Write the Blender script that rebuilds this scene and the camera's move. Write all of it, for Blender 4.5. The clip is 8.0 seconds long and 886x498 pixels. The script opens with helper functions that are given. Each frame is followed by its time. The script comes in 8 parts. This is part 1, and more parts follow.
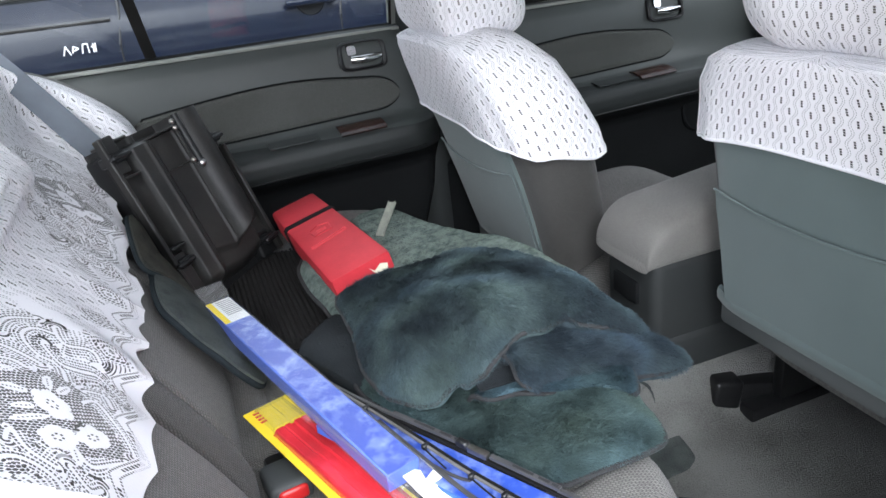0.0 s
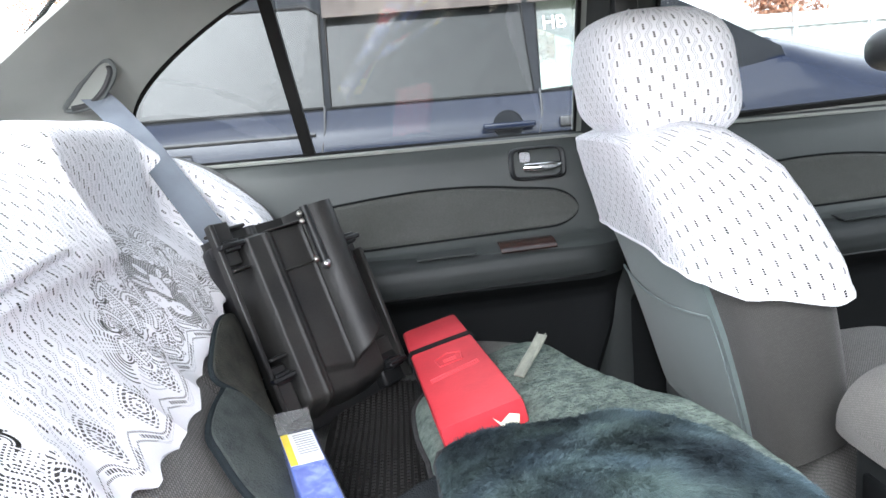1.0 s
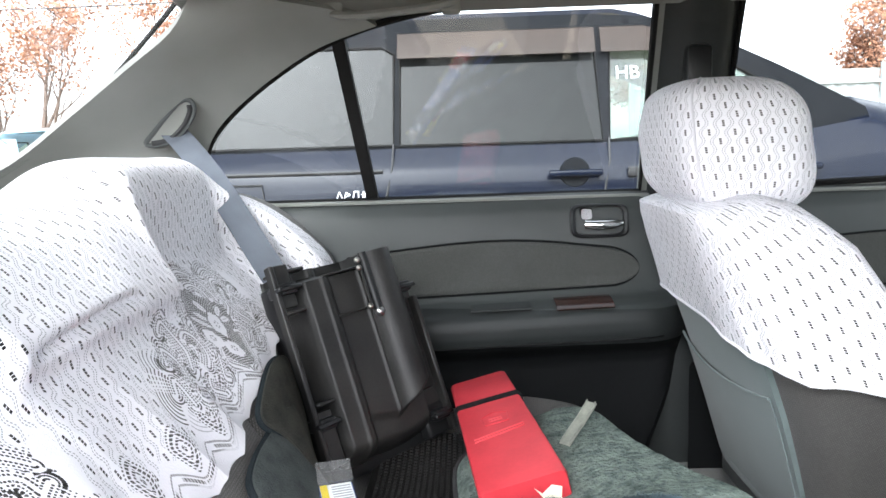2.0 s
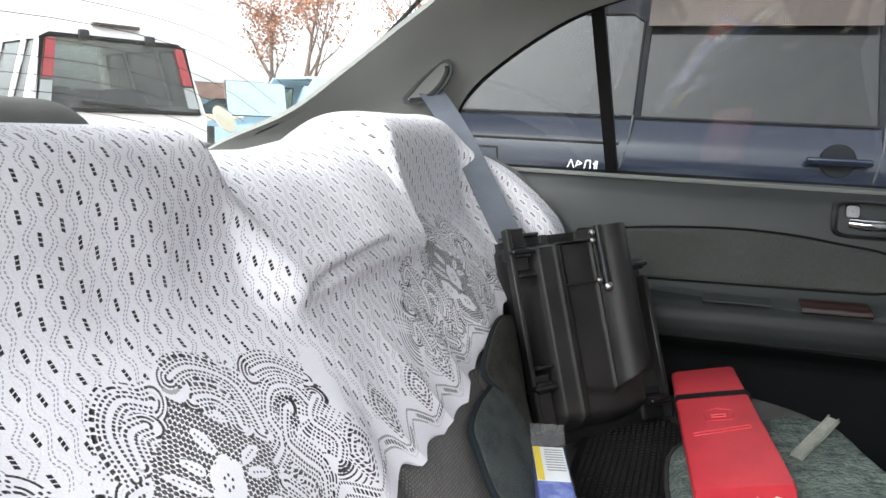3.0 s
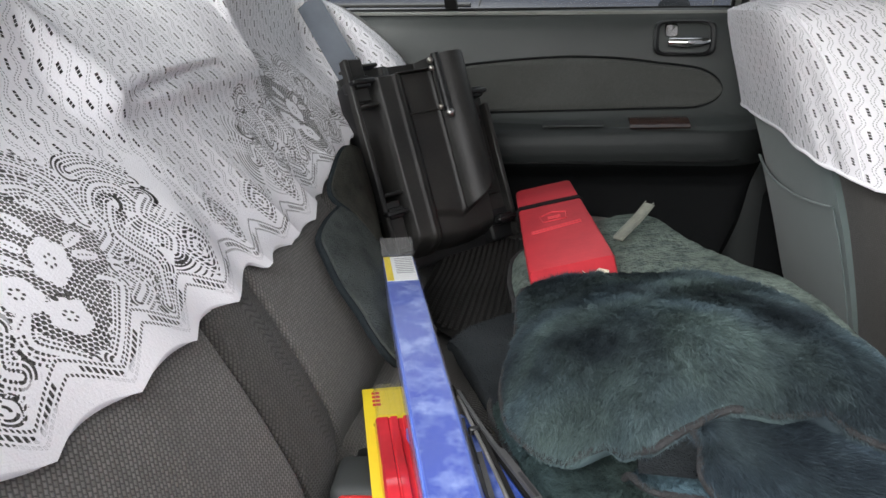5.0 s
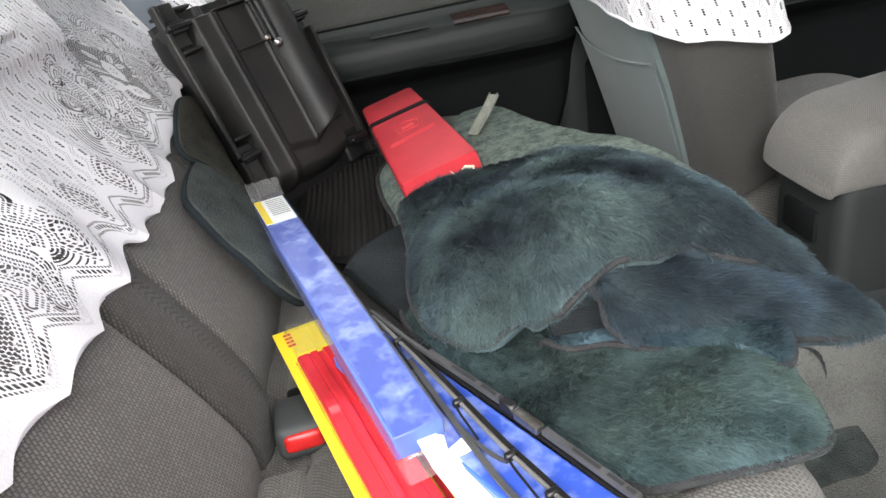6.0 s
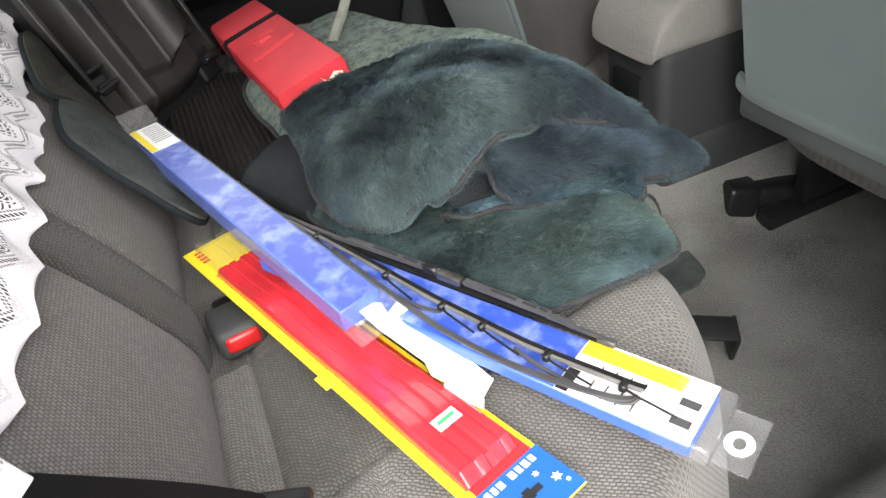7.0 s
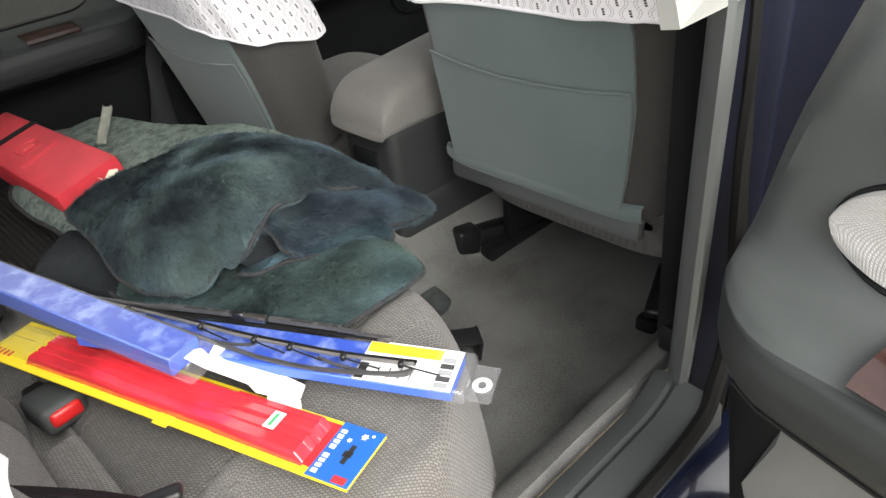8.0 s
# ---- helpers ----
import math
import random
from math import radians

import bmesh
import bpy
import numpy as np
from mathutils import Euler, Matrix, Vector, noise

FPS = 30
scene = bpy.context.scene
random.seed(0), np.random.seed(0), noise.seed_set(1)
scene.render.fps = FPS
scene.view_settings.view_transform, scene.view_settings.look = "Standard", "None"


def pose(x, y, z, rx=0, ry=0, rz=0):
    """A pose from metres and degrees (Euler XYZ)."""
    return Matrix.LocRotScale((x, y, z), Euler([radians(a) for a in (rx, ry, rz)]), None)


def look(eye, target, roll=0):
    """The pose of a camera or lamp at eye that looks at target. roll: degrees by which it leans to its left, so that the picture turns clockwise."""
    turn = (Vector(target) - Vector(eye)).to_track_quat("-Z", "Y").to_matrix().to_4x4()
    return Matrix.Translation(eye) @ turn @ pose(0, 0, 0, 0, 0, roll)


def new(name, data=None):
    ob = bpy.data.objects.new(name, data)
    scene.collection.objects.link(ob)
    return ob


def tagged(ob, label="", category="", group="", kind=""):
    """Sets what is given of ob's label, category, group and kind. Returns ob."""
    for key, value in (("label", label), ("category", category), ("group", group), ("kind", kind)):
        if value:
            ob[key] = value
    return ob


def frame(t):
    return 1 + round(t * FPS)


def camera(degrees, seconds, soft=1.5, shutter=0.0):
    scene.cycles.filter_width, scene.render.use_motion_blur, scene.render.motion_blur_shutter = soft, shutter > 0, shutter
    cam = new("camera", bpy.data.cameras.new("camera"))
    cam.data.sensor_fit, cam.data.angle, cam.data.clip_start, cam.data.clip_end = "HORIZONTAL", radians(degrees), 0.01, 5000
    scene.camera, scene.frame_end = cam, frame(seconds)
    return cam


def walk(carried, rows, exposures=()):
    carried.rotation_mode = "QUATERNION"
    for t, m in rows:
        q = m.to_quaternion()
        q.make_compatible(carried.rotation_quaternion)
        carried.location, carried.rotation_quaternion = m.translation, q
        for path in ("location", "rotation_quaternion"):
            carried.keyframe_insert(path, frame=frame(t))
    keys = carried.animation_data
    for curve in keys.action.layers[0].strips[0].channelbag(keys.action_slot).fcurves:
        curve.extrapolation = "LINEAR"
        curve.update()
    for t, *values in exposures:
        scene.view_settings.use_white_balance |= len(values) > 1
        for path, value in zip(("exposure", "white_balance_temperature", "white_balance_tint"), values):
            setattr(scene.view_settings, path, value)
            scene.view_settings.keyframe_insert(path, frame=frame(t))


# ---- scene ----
cam = camera(64.3, 8.0)
PATH = [
    (0, (0.0625, -0.8916, 1.1354), (0.6537, 0.8450, 0.3389), -6.43),
    (0.5, (0.1637, -0.7445, 1.0440), (0.4796, 1.1496, 0.4851), -10.69),
    (1, (0.2036, -0.6416, 1.0180), (0.3104, 1.3209, 0.6477), -4.90),
    (1.2, (0.2183, -0.6334, 1.0159), (0.2931, 1.3225, 0.6053), -4.31),
    (2.3, (0.2107, -0.6369, 1.0571), (0.0256, 1.3407, 0.8228), -0.38),
    (2.5, (0.1982, -0.6418, 1.0514), (-0.1237, 1.3147, 0.7902), -0.00),
    (3, (0.1871, -0.6518, 1.0570), (-0.4624, 1.2039, 0.6897), 2.52),
    (3.5, (0.2068, -0.6618, 1.0372), (-0.5658, 1.1391, 0.6373), 4.32),
    (4, (0.2516, -0.6827, 0.9898), (-0.4349, 1.1333, 0.5095), 6.09),
    (4.5, (0.2552, -0.6892, 0.9734), (-0.3151, 1.1517, 0.4390), 4.22),
    (5, (0.2524, -0.6887, 0.9594), (-0.0505, 1.1818, 0.3192), -0.38),
    (5.2, (0.2446, -0.6889, 0.9584), (0.0634, 1.1720, 0.2481), -2.94),
    (6.3, (0.1943, -0.7270, 0.9778), (0.3843, 1.0210, 0.0247), -10.77),
    (6.5, (0.1783, -0.7393, 0.9780), (0.4287, 0.9703, -0.0294), -11.84),
    (7, (0.1345, -0.7819, 1.0110), (0.5955, 0.7676, -0.1666), -11.18),
    (7.5, (0.0954, -0.8363, 1.0452), (0.8192, 0.5627, -0.1873), -7.12),
    (8, (0.0152, -0.9376, 1.0915), (1.1264, 0.3341, 0.0200), -6.06),
]
EXPOSURES = [(0.0, 2.25, 5950, 10), (0.5, 2.82, 6000, 10), (1.0, 2.95, 6000, 10), (2.5, 2.4, 6200, 10), (3.5, 1.88, 6300, 10), (4.5, 1.75, 6400, 10), (5.0, 1.85, 6400, 10), (6.5, 2.6, 6600, 10), (7.5, 2.3, 6700, 10), (8.0, 2.2, 6700, 10)]
walk(cam, [(t, look(eye, target, roll)) for t, eye, target, roll in PATH], EXPOSURES)

# ---- world, sun, exposure ----
world = bpy.data.worlds.new("overcast_sky")
scene.world = world
world.use_nodes = True
wn, wl = world.node_tree.nodes, world.node_tree.links
wn.clear()
w_out, w_bg = wn.new("ShaderNodeOutputWorld"), wn.new("ShaderNodeBackground")
sky = wn.new("ShaderNodeTexSky")
sky.sky_type, sky.sun_disc = "NISHITA", False
sky.sun_elevation, sky.sun_rotation = radians(38), radians(200)
sky.air_density, sky.dust_density, sky.ozone_density = 1.0, 3.0, 1.0
w_sat = wn.new("ShaderNodeHueSaturation")
w_sat.inputs["Saturation"].default_value = 0.12
wl.new(sky.outputs["Color"], w_sat.inputs["Color"])
wl.new(w_sat.outputs["Color"], w_bg.inputs["Color"])
w_bg.inputs["Strength"].default_value = 0.15
wl.new(w_bg.outputs["Background"], w_out.inputs["Surface"])
sun = new("sun", bpy.data.lights.new("sun", "SUN"))
sun.data.energy, sun.data.angle, sun.data.color = 0.6, radians(60), (1.0, 0.97, 0.93)
sun.matrix_world = look((0, 0, 0), (-0.12, 0.66, -0.72))


# ---- materials ----
def mat(name, c1, c2=None, rough=0.7, metal=0.0, big=6.0, fine=120.0, bump=0.15, spec=0.5, coat=0.0, sheen=0.0, mixer=0.5, bdist=0.001):
    """A surface with broad variation between two colours, fine grain and relief."""
    m = bpy.data.materials.new(name)
    m.use_nodes = True
    n, l = m.node_tree.nodes, m.node_tree.links
    p = n["Principled BSDF"]
    c2 = c2 or tuple(c * 0.8 for c in c1)
    tc = n.new("ShaderNodeTexCoord")
    a, b = n.new("ShaderNodeTexNoise"), n.new("ShaderNodeTexNoise")
    a.inputs["Scale"].default_value, b.inputs["Scale"].default_value = big, fine
    a.inputs["Detail"].default_value = 5
    l.new(tc.outputs["Object"], a.inputs["Vector"])
    l.new(tc.outputs["Object"], b.inputs["Vector"])
    add = n.new("ShaderNodeMath")
    add.operation = "MULTIPLY_ADD"
    l.new(b.outputs["Fac"], add.inputs[0])
    add.inputs[1].default_value = 0.6 * mixer
    l.new(a.outputs["Fac"], add.inputs[2])
    ramp = n.new("ShaderNodeValToRGB")
    ramp.color_ramp.elements[0].position, ramp.color_ramp.elements[1].position = 0.42, 0.85
    ramp.color_ramp.elements[0].color, ramp.color_ramp.elements[1].color = (*c2, 1), (*c1, 1)
    l.new(add.outputs[0], ramp.inputs["Fac"])
    l.new(ramp.outputs["Color"], p.inputs["Base Color"])
    p.inputs["Roughness"].default_value, p.inputs["Metallic"].default_value = rough, metal
    p.inputs["Specular IOR Level"].default_value = spec
    p.inputs["Coat Weight"].default_value = coat
    p.inputs["Sheen Weight"].default_value = sheen
    bp = n.new("ShaderNodeBump")
    bp.inputs["Strength"].default_value, bp.inputs["Distance"].default_value = bump, bdist
    l.new(b.outputs["Fac"], bp.inputs["Height"])
    l.new(bp.outputs["Normal"], p.inputs["Normal"])
    return m


def woven(name, c1, c2, pitch=0.0045, bump=0.6, blotch=4.0, rough=0.95):
    """Seat cloth: short raised stitches in staggered rows, two greys, with broad wear."""
    m = bpy.data.materials.new(name)
    m.use_nodes = True
    n, l = m.node_tree.nodes, m.node_tree.links
    p = n["Principled BSDF"]
    tc = n.new("ShaderNodeTexCoord")
    turn = n.new("ShaderNodeMapping")
    turn.inputs["Rotation"].default_value = (0, 0, radians(38))
    l.new(tc.outputs["UV"], turn.inputs["Vector"])
    wob = n.new("ShaderNodeTexNoise")
    wob.inputs["Scale"].default_value = 0.35 / pitch
    l.new(tc.outputs["UV"], wob.inputs["Vector"])
    shift = n.new("ShaderNodeVectorMath")
    shift.operation = "MULTIPLY_ADD"
    shift.inputs[1].default_value = (pitch * 0.3, pitch * 0.3, 0)
    l.new(wob.outputs["Color"], shift.inputs[0])
    l.new(turn.outputs["Vector"], shift.inputs[2])
    v = n.new("ShaderNodeTexBrick")
    v.inputs["Scale"].default_value = 1.0
    v.inputs["Brick Width"].default_value, v.inputs["Row Height"].default_value = pitch * 1.05, pitch * 0.74
    v.inputs["Mortar Size"].default_value, v.inputs["Mortar Smooth"].default_value = pitch * 0.27, 1.0
    v.inputs["Color1"].default_value = (*c1, 1)
    v.inputs["Color2"].default_value = (*(0.55 * a + 0.45 * b for a, b in zip(c1, c2)), 1)
    v.inputs["Mortar"].default_value = (*c2, 1)
    l.new(shift.outputs["Vector"], v.inputs["Vector"])
    a = n.new("ShaderNodeTexNoise")
    a.inputs["Scale"].default_value, a.inputs["Detail"].default_value = blotch, 6
    l.new(tc.outputs["Object"], a.inputs["Vector"])
    mx = n.new("ShaderNodeMix")
    mx.data_type, mx.blend_type = "RGBA", "MULTIPLY"
    wear = n.new("ShaderNodeValToRGB")
    wear.color_ramp.elements[0].position, wear.color_ramp.elements[1].position = 0.3, 0.7
    wear.color_ramp.elements[0].color, wear.color_ramp.elements[1].color = (0.74, 0.73, 0.71, 1), (1, 1, 1, 1)
    l.new(a.outputs["Fac"], wear.inputs["Fac"])
    mx.inputs["Factor"].default_value = 1.0
    l.new(v.outputs["Color"], mx.inputs["A"])
    l.new(wear.outputs["Color"], mx.inputs["B"])
    l.new(mx.outputs["Result"], p.inputs["Base Color"])
    p.inputs["Roughness"].default_value, p.inputs["Specular IOR Level"].default_value = rough, 0.15
    p.inputs["Sheen Weight"].default_value = 0.15
    bp = n.new("ShaderNodeBump")
    bp.invert = True
    bp.inputs["Strength"].default_value, bp.inputs["Distance"].default_value = bump, pitch * 0.2
    l.new(v.outputs["Fac"], bp.inputs["Height"])
    l.new(bp.outputs["Normal"], p.inputs["Normal"])
    return m


def fur(name, green, blue, dark, size=9.0):
    """Dyed fur: broad patches of green and blue, faded and dark areas, each hair its own shade."""
    m = bpy.data.materials.new(name)
    m.use_nodes = True
    n, l = m.node_tree.nodes, m.node_tree.links
    p = n["Principled BSDF"]
    tc = n.new("ShaderNodeTexCoord")
    facs = []
    for k, (scale, lo, hi, off) in enumerate(((size, 0.38, 0.62, 0.0), (size * 1.3, 0.36, 0.66, 3.7))):
        at = n.new("ShaderNodeMapping")
        at.inputs["Location"].default_value = (off, off * 0.6, off * 0.3)
        l.new(tc.outputs["Object"], at.inputs["Vector"])
        a = n.new("ShaderNodeTexNoise")
        a.inputs["Scale"].default_value, a.inputs["Detail"].default_value = scale, 3
        l.new(at.outputs["Vector"], a.inputs["Vector"])
        r = n.new("ShaderNodeMapRange")
        r.inputs["From Min"].default_value, r.inputs["From Max"].default_value = lo, hi
        l.new(a.outputs["Fac"], r.inputs["Value"])
        facs.append(r.outputs["Result"])
    hue, shade = n.new("ShaderNodeMix"), n.new("ShaderNodeMix")
    hue.data_type = shade.data_type = "RGBA"
    hue.inputs["A"].default_value, hue.inputs["B"].default_value = (*green, 1), (*blue, 1)
    l.new(facs[0], hue.inputs["Factor"])
    shade.inputs["A"].default_value = (*dark, 1)
    l.new(facs[1], shade.inputs["Factor"])
    l.new(hue.outputs["Result"], shade.inputs["B"])
    geo = n.new("ShaderNodeNewGeometry")
    r = n.new("ShaderNodeMapRange")
    r.inputs["To Min"].default_value, r.inputs["To Max"].default_value = 0.68, 1.20
    l.new(geo.outputs["Random Per Island"], r.inputs["Value"])
    each = n.new("ShaderNodeMix")
    each.data_type, each.blend_type = "RGBA", "MULTIPLY"
    each.inputs["Factor"].default_value = 1.0
    l.new(shade.outputs["Result"], each.inputs["A"])
    l.new(r.outputs["Result"], each.inputs["B"])
    l.new(each.outputs["Result"], p.inputs["Base Color"])
    p.inputs["Roughness"].default_value, p.inputs["Specular IOR Level"].default_value = 0.75, 0.12
    return m


def lace_mat():
    m = bpy.data.materials.new("white_lace")
    m.use_nodes = True
    n, l = m.node_tree.nodes, m.node_tree.links
    p, out = n["Principled BSDF"], n["Material Output"]
    tc = n.new("ShaderNodeTexCoord")
    a = n.new("ShaderNodeTexNoise")
    a.inputs["Scale"].default_value, a.inputs["Detail"].default_value = 7, 4
    l.new(tc.outputs["Object"], a.inputs["Vector"])
    ramp = n.new("ShaderNodeValToRGB")
    ramp.color_ramp.elements[0].position, ramp.color_ramp.elements[1].position = 0.3, 0.7
    ramp.color_ramp.elements[0].color, ramp.color_ramp.elements[1].color = (0.87, 0.855, 0.89, 1), (0.93, 0.92, 0.95, 1)
    l.new(a.outputs["Fac"], ramp.inputs["Fac"])
    l.new(ramp.outputs["Color"], p.inputs["Base Color"])
    p.inputs["Roughness"].default_value, p.inputs["Specular IOR Level"].default_value = 0.9, 0.1
    grain = n.new("ShaderNodeTexNoise")
    grain.inputs["Scale"].default_value = 420
    l.new(tc.outputs["Object"], grain.inputs["Vector"])
    bp = n.new("ShaderNodeBump")
    bp.inputs["Strength"].default_value, bp.inputs["Distance"].default_value = 0.5, 0.0012
    l.new(bp.outputs["Normal"], p.inputs["Normal"])
    tl = n.new("ShaderNodeBsdfTranslucent")
    tl.inputs["Color"].default_value = (0.8, 0.8, 0.82, 1)
    cloth = n.new("ShaderNodeMixShader")
    cloth.inputs["Fac"].default_value = 0.12
    l.new(p.outputs["BSDF"], cloth.inputs[1])
    l.new(tl.outputs["BSDF"], cloth.inputs[2])
    at, plain = n.new("ShaderNodeAttribute"), n.new("ShaderNodeAttribute")
    at.attribute_name, plain.attribute_name = "openwork", "plain_field"

    def calc(op, *args):
        q = n.new("ShaderNodeMath")
        q.operation = op
        for k, a in enumerate(args):
            if isinstance(a, (int, float)):
                q.inputs[k].default_value = a
            else:
                l.new(a, q.inputs[k])
        return q.outputs[0]

    # plain field: slots of three eyelets inside ogees drawn by wavy rows of pin holes
    du, dv = 0.0335, 0.0148
    uv = n.new("ShaderNodeSeparateXYZ")
    l.new(tc.outputs["UV"], uv.inputs[0])
    u, v = uv.outputs[0], uv.outputs[1]
    r = calc("ROUND", calc("DIVIDE", v, dv))
    b = calc("SUBTRACT", v, calc("MULTIPLY", r, dv))
    a_ = calc("PINGPONG", calc("ADD", calc("ADD", u, calc("MULTIPLY", r, 0.4 * du)), 20 * du), du / 2)
    slot = calc("LESS_THAN", a_, 0.00165)
    slot = calc("MULTIPLY", slot, calc("LESS_THAN", calc("ABSOLUTE", b), 0.0052))
    slot = calc("MULTIPLY", slot, calc("LESS_THAN", calc("PINGPONG", calc("ADD", b, 0.0360), 0.0018), 0.00142))
    w = calc("DIVIDE", calc("SUBTRACT", u, calc("MULTIPLY", v, 0.1 * du / dv)), du / 2)
    k_ = calc("FLOOR", w)
    flip = calc("SUBTRACT", 1.0, calc("MULTIPLY", calc("FLOORED_MODULO", k_, 2.0), 2.0))
    wave = calc("MULTIPLY", calc("COSINE", calc("MULTIPLY", v, math.pi / dv)), 0.19)
    pos = calc("ADD", 0.5, calc("MULTIPLY", flip, wave))
    gap = calc("ABSOLUTE", calc("SUBTRACT", calc("MULTIPLY", calc("ABSOLUTE", calc("SUBTRACT", calc("SUBTRACT", w, k_), pos)), du / 2), 0.0017))
    pins = calc("MULTIPLY", calc("LESS_THAN", gap, 0.00062), calc("LESS_THAN", calc("PINGPONG", calc("ADD", v, calc("MULTIPLY", u, 0.35)), 0.0017), 0.00105))
    holes = calc("MULTIPLY", calc("MAXIMUM", slot, calc("MULTIPLY", pins, 0.52)), plain.outputs["Fac"])
    rib = calc("MULTIPLY", calc("PINGPONG", v, 0.0011), 110.0)
    l.new(calc("ADD", grain.outputs["Fac"], rib), bp.inputs["Height"])
    cut = n.new("ShaderNodeValToRGB")
    cut.color_ramp.elements[0].position, cut.color_ramp.elements[1].position = 0.42, 0.58
    l.new(at.outputs["Fac"], cut.inputs["Fac"])
    open_ = calc("MAXIMUM", cut.outputs["Color"], holes)
    tr = n.new("ShaderNodeBsdfTransparent")
    mx = n.new("ShaderNodeMixShader")
    l.new(open_, mx.inputs["Fac"])
    l.new(cloth.outputs["Shader"], mx.inputs[1])
    l.new(tr.outputs["BSDF"], mx.inputs[2])
    l.new(mx.outputs["Shader"], out.inputs["Surface"])
    return m


def clear(name, tint=(1, 1, 1), rough=0.02, ior=1.45, veil=0.0):
    """Thin clear sheet: see-through with a mirror-like skin, veil: how dusty."""
    m = bpy.data.materials.new(name)
    m.use_nodes = True
    n, l = m.node_tree.nodes, m.node_tree.links
    out = n["Material Output"]
    p = n["Principled BSDF"]
    p.inputs["Base Color"].default_value = (*(0.6 for _ in range(3)), 1)
    p.inputs["Roughness"].default_value = 0.8
    tr = n.new("ShaderNodeBsdfTransparent")
    tr.inputs["Color"].default_value = (*tint, 1)
    gl = n.new("ShaderNodeBsdfGlossy")
    gl.inputs["Roughness"].default_value = rough
    lw = n.new("ShaderNodeLayerWeight")
    lw.inputs["Blend"].default_value = 0.5
    pw = n.new("ShaderNodeMath")
    pw.operation = "POWER"
    l.new(lw.outputs["Facing"], pw.inputs[0])
    pw.inputs[1].default_value = 5.0
    fr = n.new("ShaderNodeMath")
    fr.operation = "MULTIPLY_ADD"
    l.new(pw.outputs[0], fr.inputs[0])
    fr.inputs[1].default_value, fr.inputs[2].default_value = 0.85, 0.04
    mx, mv = n.new("ShaderNodeMixShader"), n.new("ShaderNodeMixShader")
    l.new(fr.outputs[0], mx.inputs["Fac"])
    l.new(tr.outputs["BSDF"], mx.inputs[1])
    l.new(gl.outputs["BSDF"], mx.inputs[2])
    tc, nz = n.new("ShaderNodeTexCoord"), n.new("ShaderNodeTexNoise")
    nz.inputs["Scale"].default_value, nz.inputs["Detail"].default_value = 9, 8
    l.new(tc.outputs["Object"], nz.inputs["Vector"])
    mu = n.new("ShaderNodeMath")
    mu.operation = "MULTIPLY"
    l.new(nz.outputs["Fac"], mu.inputs[0])
    mu.inputs[1].default_value = veil * 2
    l.new(mu.outputs[0], mv.inputs["Fac"])
    l.new(mx.outputs["Shader"], mv.inputs[1])
    l.new(p.outputs["BSDF"], mv.inputs[2])
    l.new(mv.outputs["Shader"], out.inputs["Surface"])
    return m


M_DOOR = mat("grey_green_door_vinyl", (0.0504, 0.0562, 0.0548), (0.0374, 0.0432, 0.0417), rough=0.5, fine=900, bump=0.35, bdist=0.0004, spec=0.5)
# ledge and lower door vinyls, deepened to carry shade in their colour
M_DOOR_LEDGE = mat("half_shaded_grey_vinyl", (0.027, 0.030, 0.030), (0.020, 0.023, 0.023), rough=0.55, fine=900, bump=0.35, bdist=0.0004, spec=0.3)
M_DOOR_DARK = mat("dark_vinyl_with_door_shade", (0.0090, 0.0098, 0.0105), (0.0060, 0.0066, 0.0070), rough=0.7, fine=900, bump=0.35, bdist=0.0004, spec=0.12)
M_CONSOLE = mat("dark_grey_console_plastic", (0.0255, 0.0277, 0.0277), (0.0180, 0.0203, 0.0210), rough=0.6, fine=900, bump=0.3, bdist=0.0004, spec=0.3)
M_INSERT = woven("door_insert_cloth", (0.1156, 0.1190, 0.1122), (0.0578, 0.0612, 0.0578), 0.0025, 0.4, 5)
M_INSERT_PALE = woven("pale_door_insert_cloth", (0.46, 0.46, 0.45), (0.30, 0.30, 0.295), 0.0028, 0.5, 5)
M_SEAT = woven("grey_seat_cloth", (0.2357, 0.2288, 0.2185), (0.0897, 0.0874, 0.0839), 0.0047, 0.7, 3)
M_SEAT_MID = woven("mid_grey_seat_cloth", (0.1408, 0.1364, 0.1287), (0.0528, 0.0517, 0.0495), 0.0047, 0.7, 3)
M_SEAT_DARK = woven("dark_grey_seat_cloth", (0.105, 0.101, 0.095), (0.036, 0.035, 0.033), 0.0047, 0.7, 3)
M_SEAT_FINE = woven("pale_grey_fine_seat_cloth", (0.235, 0.228, 0.215), (0.135, 0.131, 0.124), 0.0030, 0.5, 3)
M_SEATBACK = woven("mid_grey_seat_side_cloth", (0.0756, 0.0736, 0.0701), (0.0444, 0.0434, 0.0413), 0.0030, 0.4, 3)
M_TEAL = mat("teal_grey_seat_back_fabric", (0.1105, 0.1409, 0.1382), (0.0939, 0.1215, 0.1188), rough=0.9, fine=1500, bump=0.2, spec=0.2, sheen=0.2)
M_TRIM = mat("grey_pillar_trim", (0.2550, 0.2592, 0.2422), (0.2125, 0.2167, 0.2040), rough=0.75, fine=1200, bump=0.2, spec=0.3)
M_HEAD = mat("grey_headliner_cloth", (0.2295, 0.2295, 0.2167), (0.1955, 0.1955, 0.1827), rough=0.95, fine=1500, bump=0.3, spec=0.1)
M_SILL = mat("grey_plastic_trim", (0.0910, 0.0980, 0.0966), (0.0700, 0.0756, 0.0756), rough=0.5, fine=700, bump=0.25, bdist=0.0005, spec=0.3)
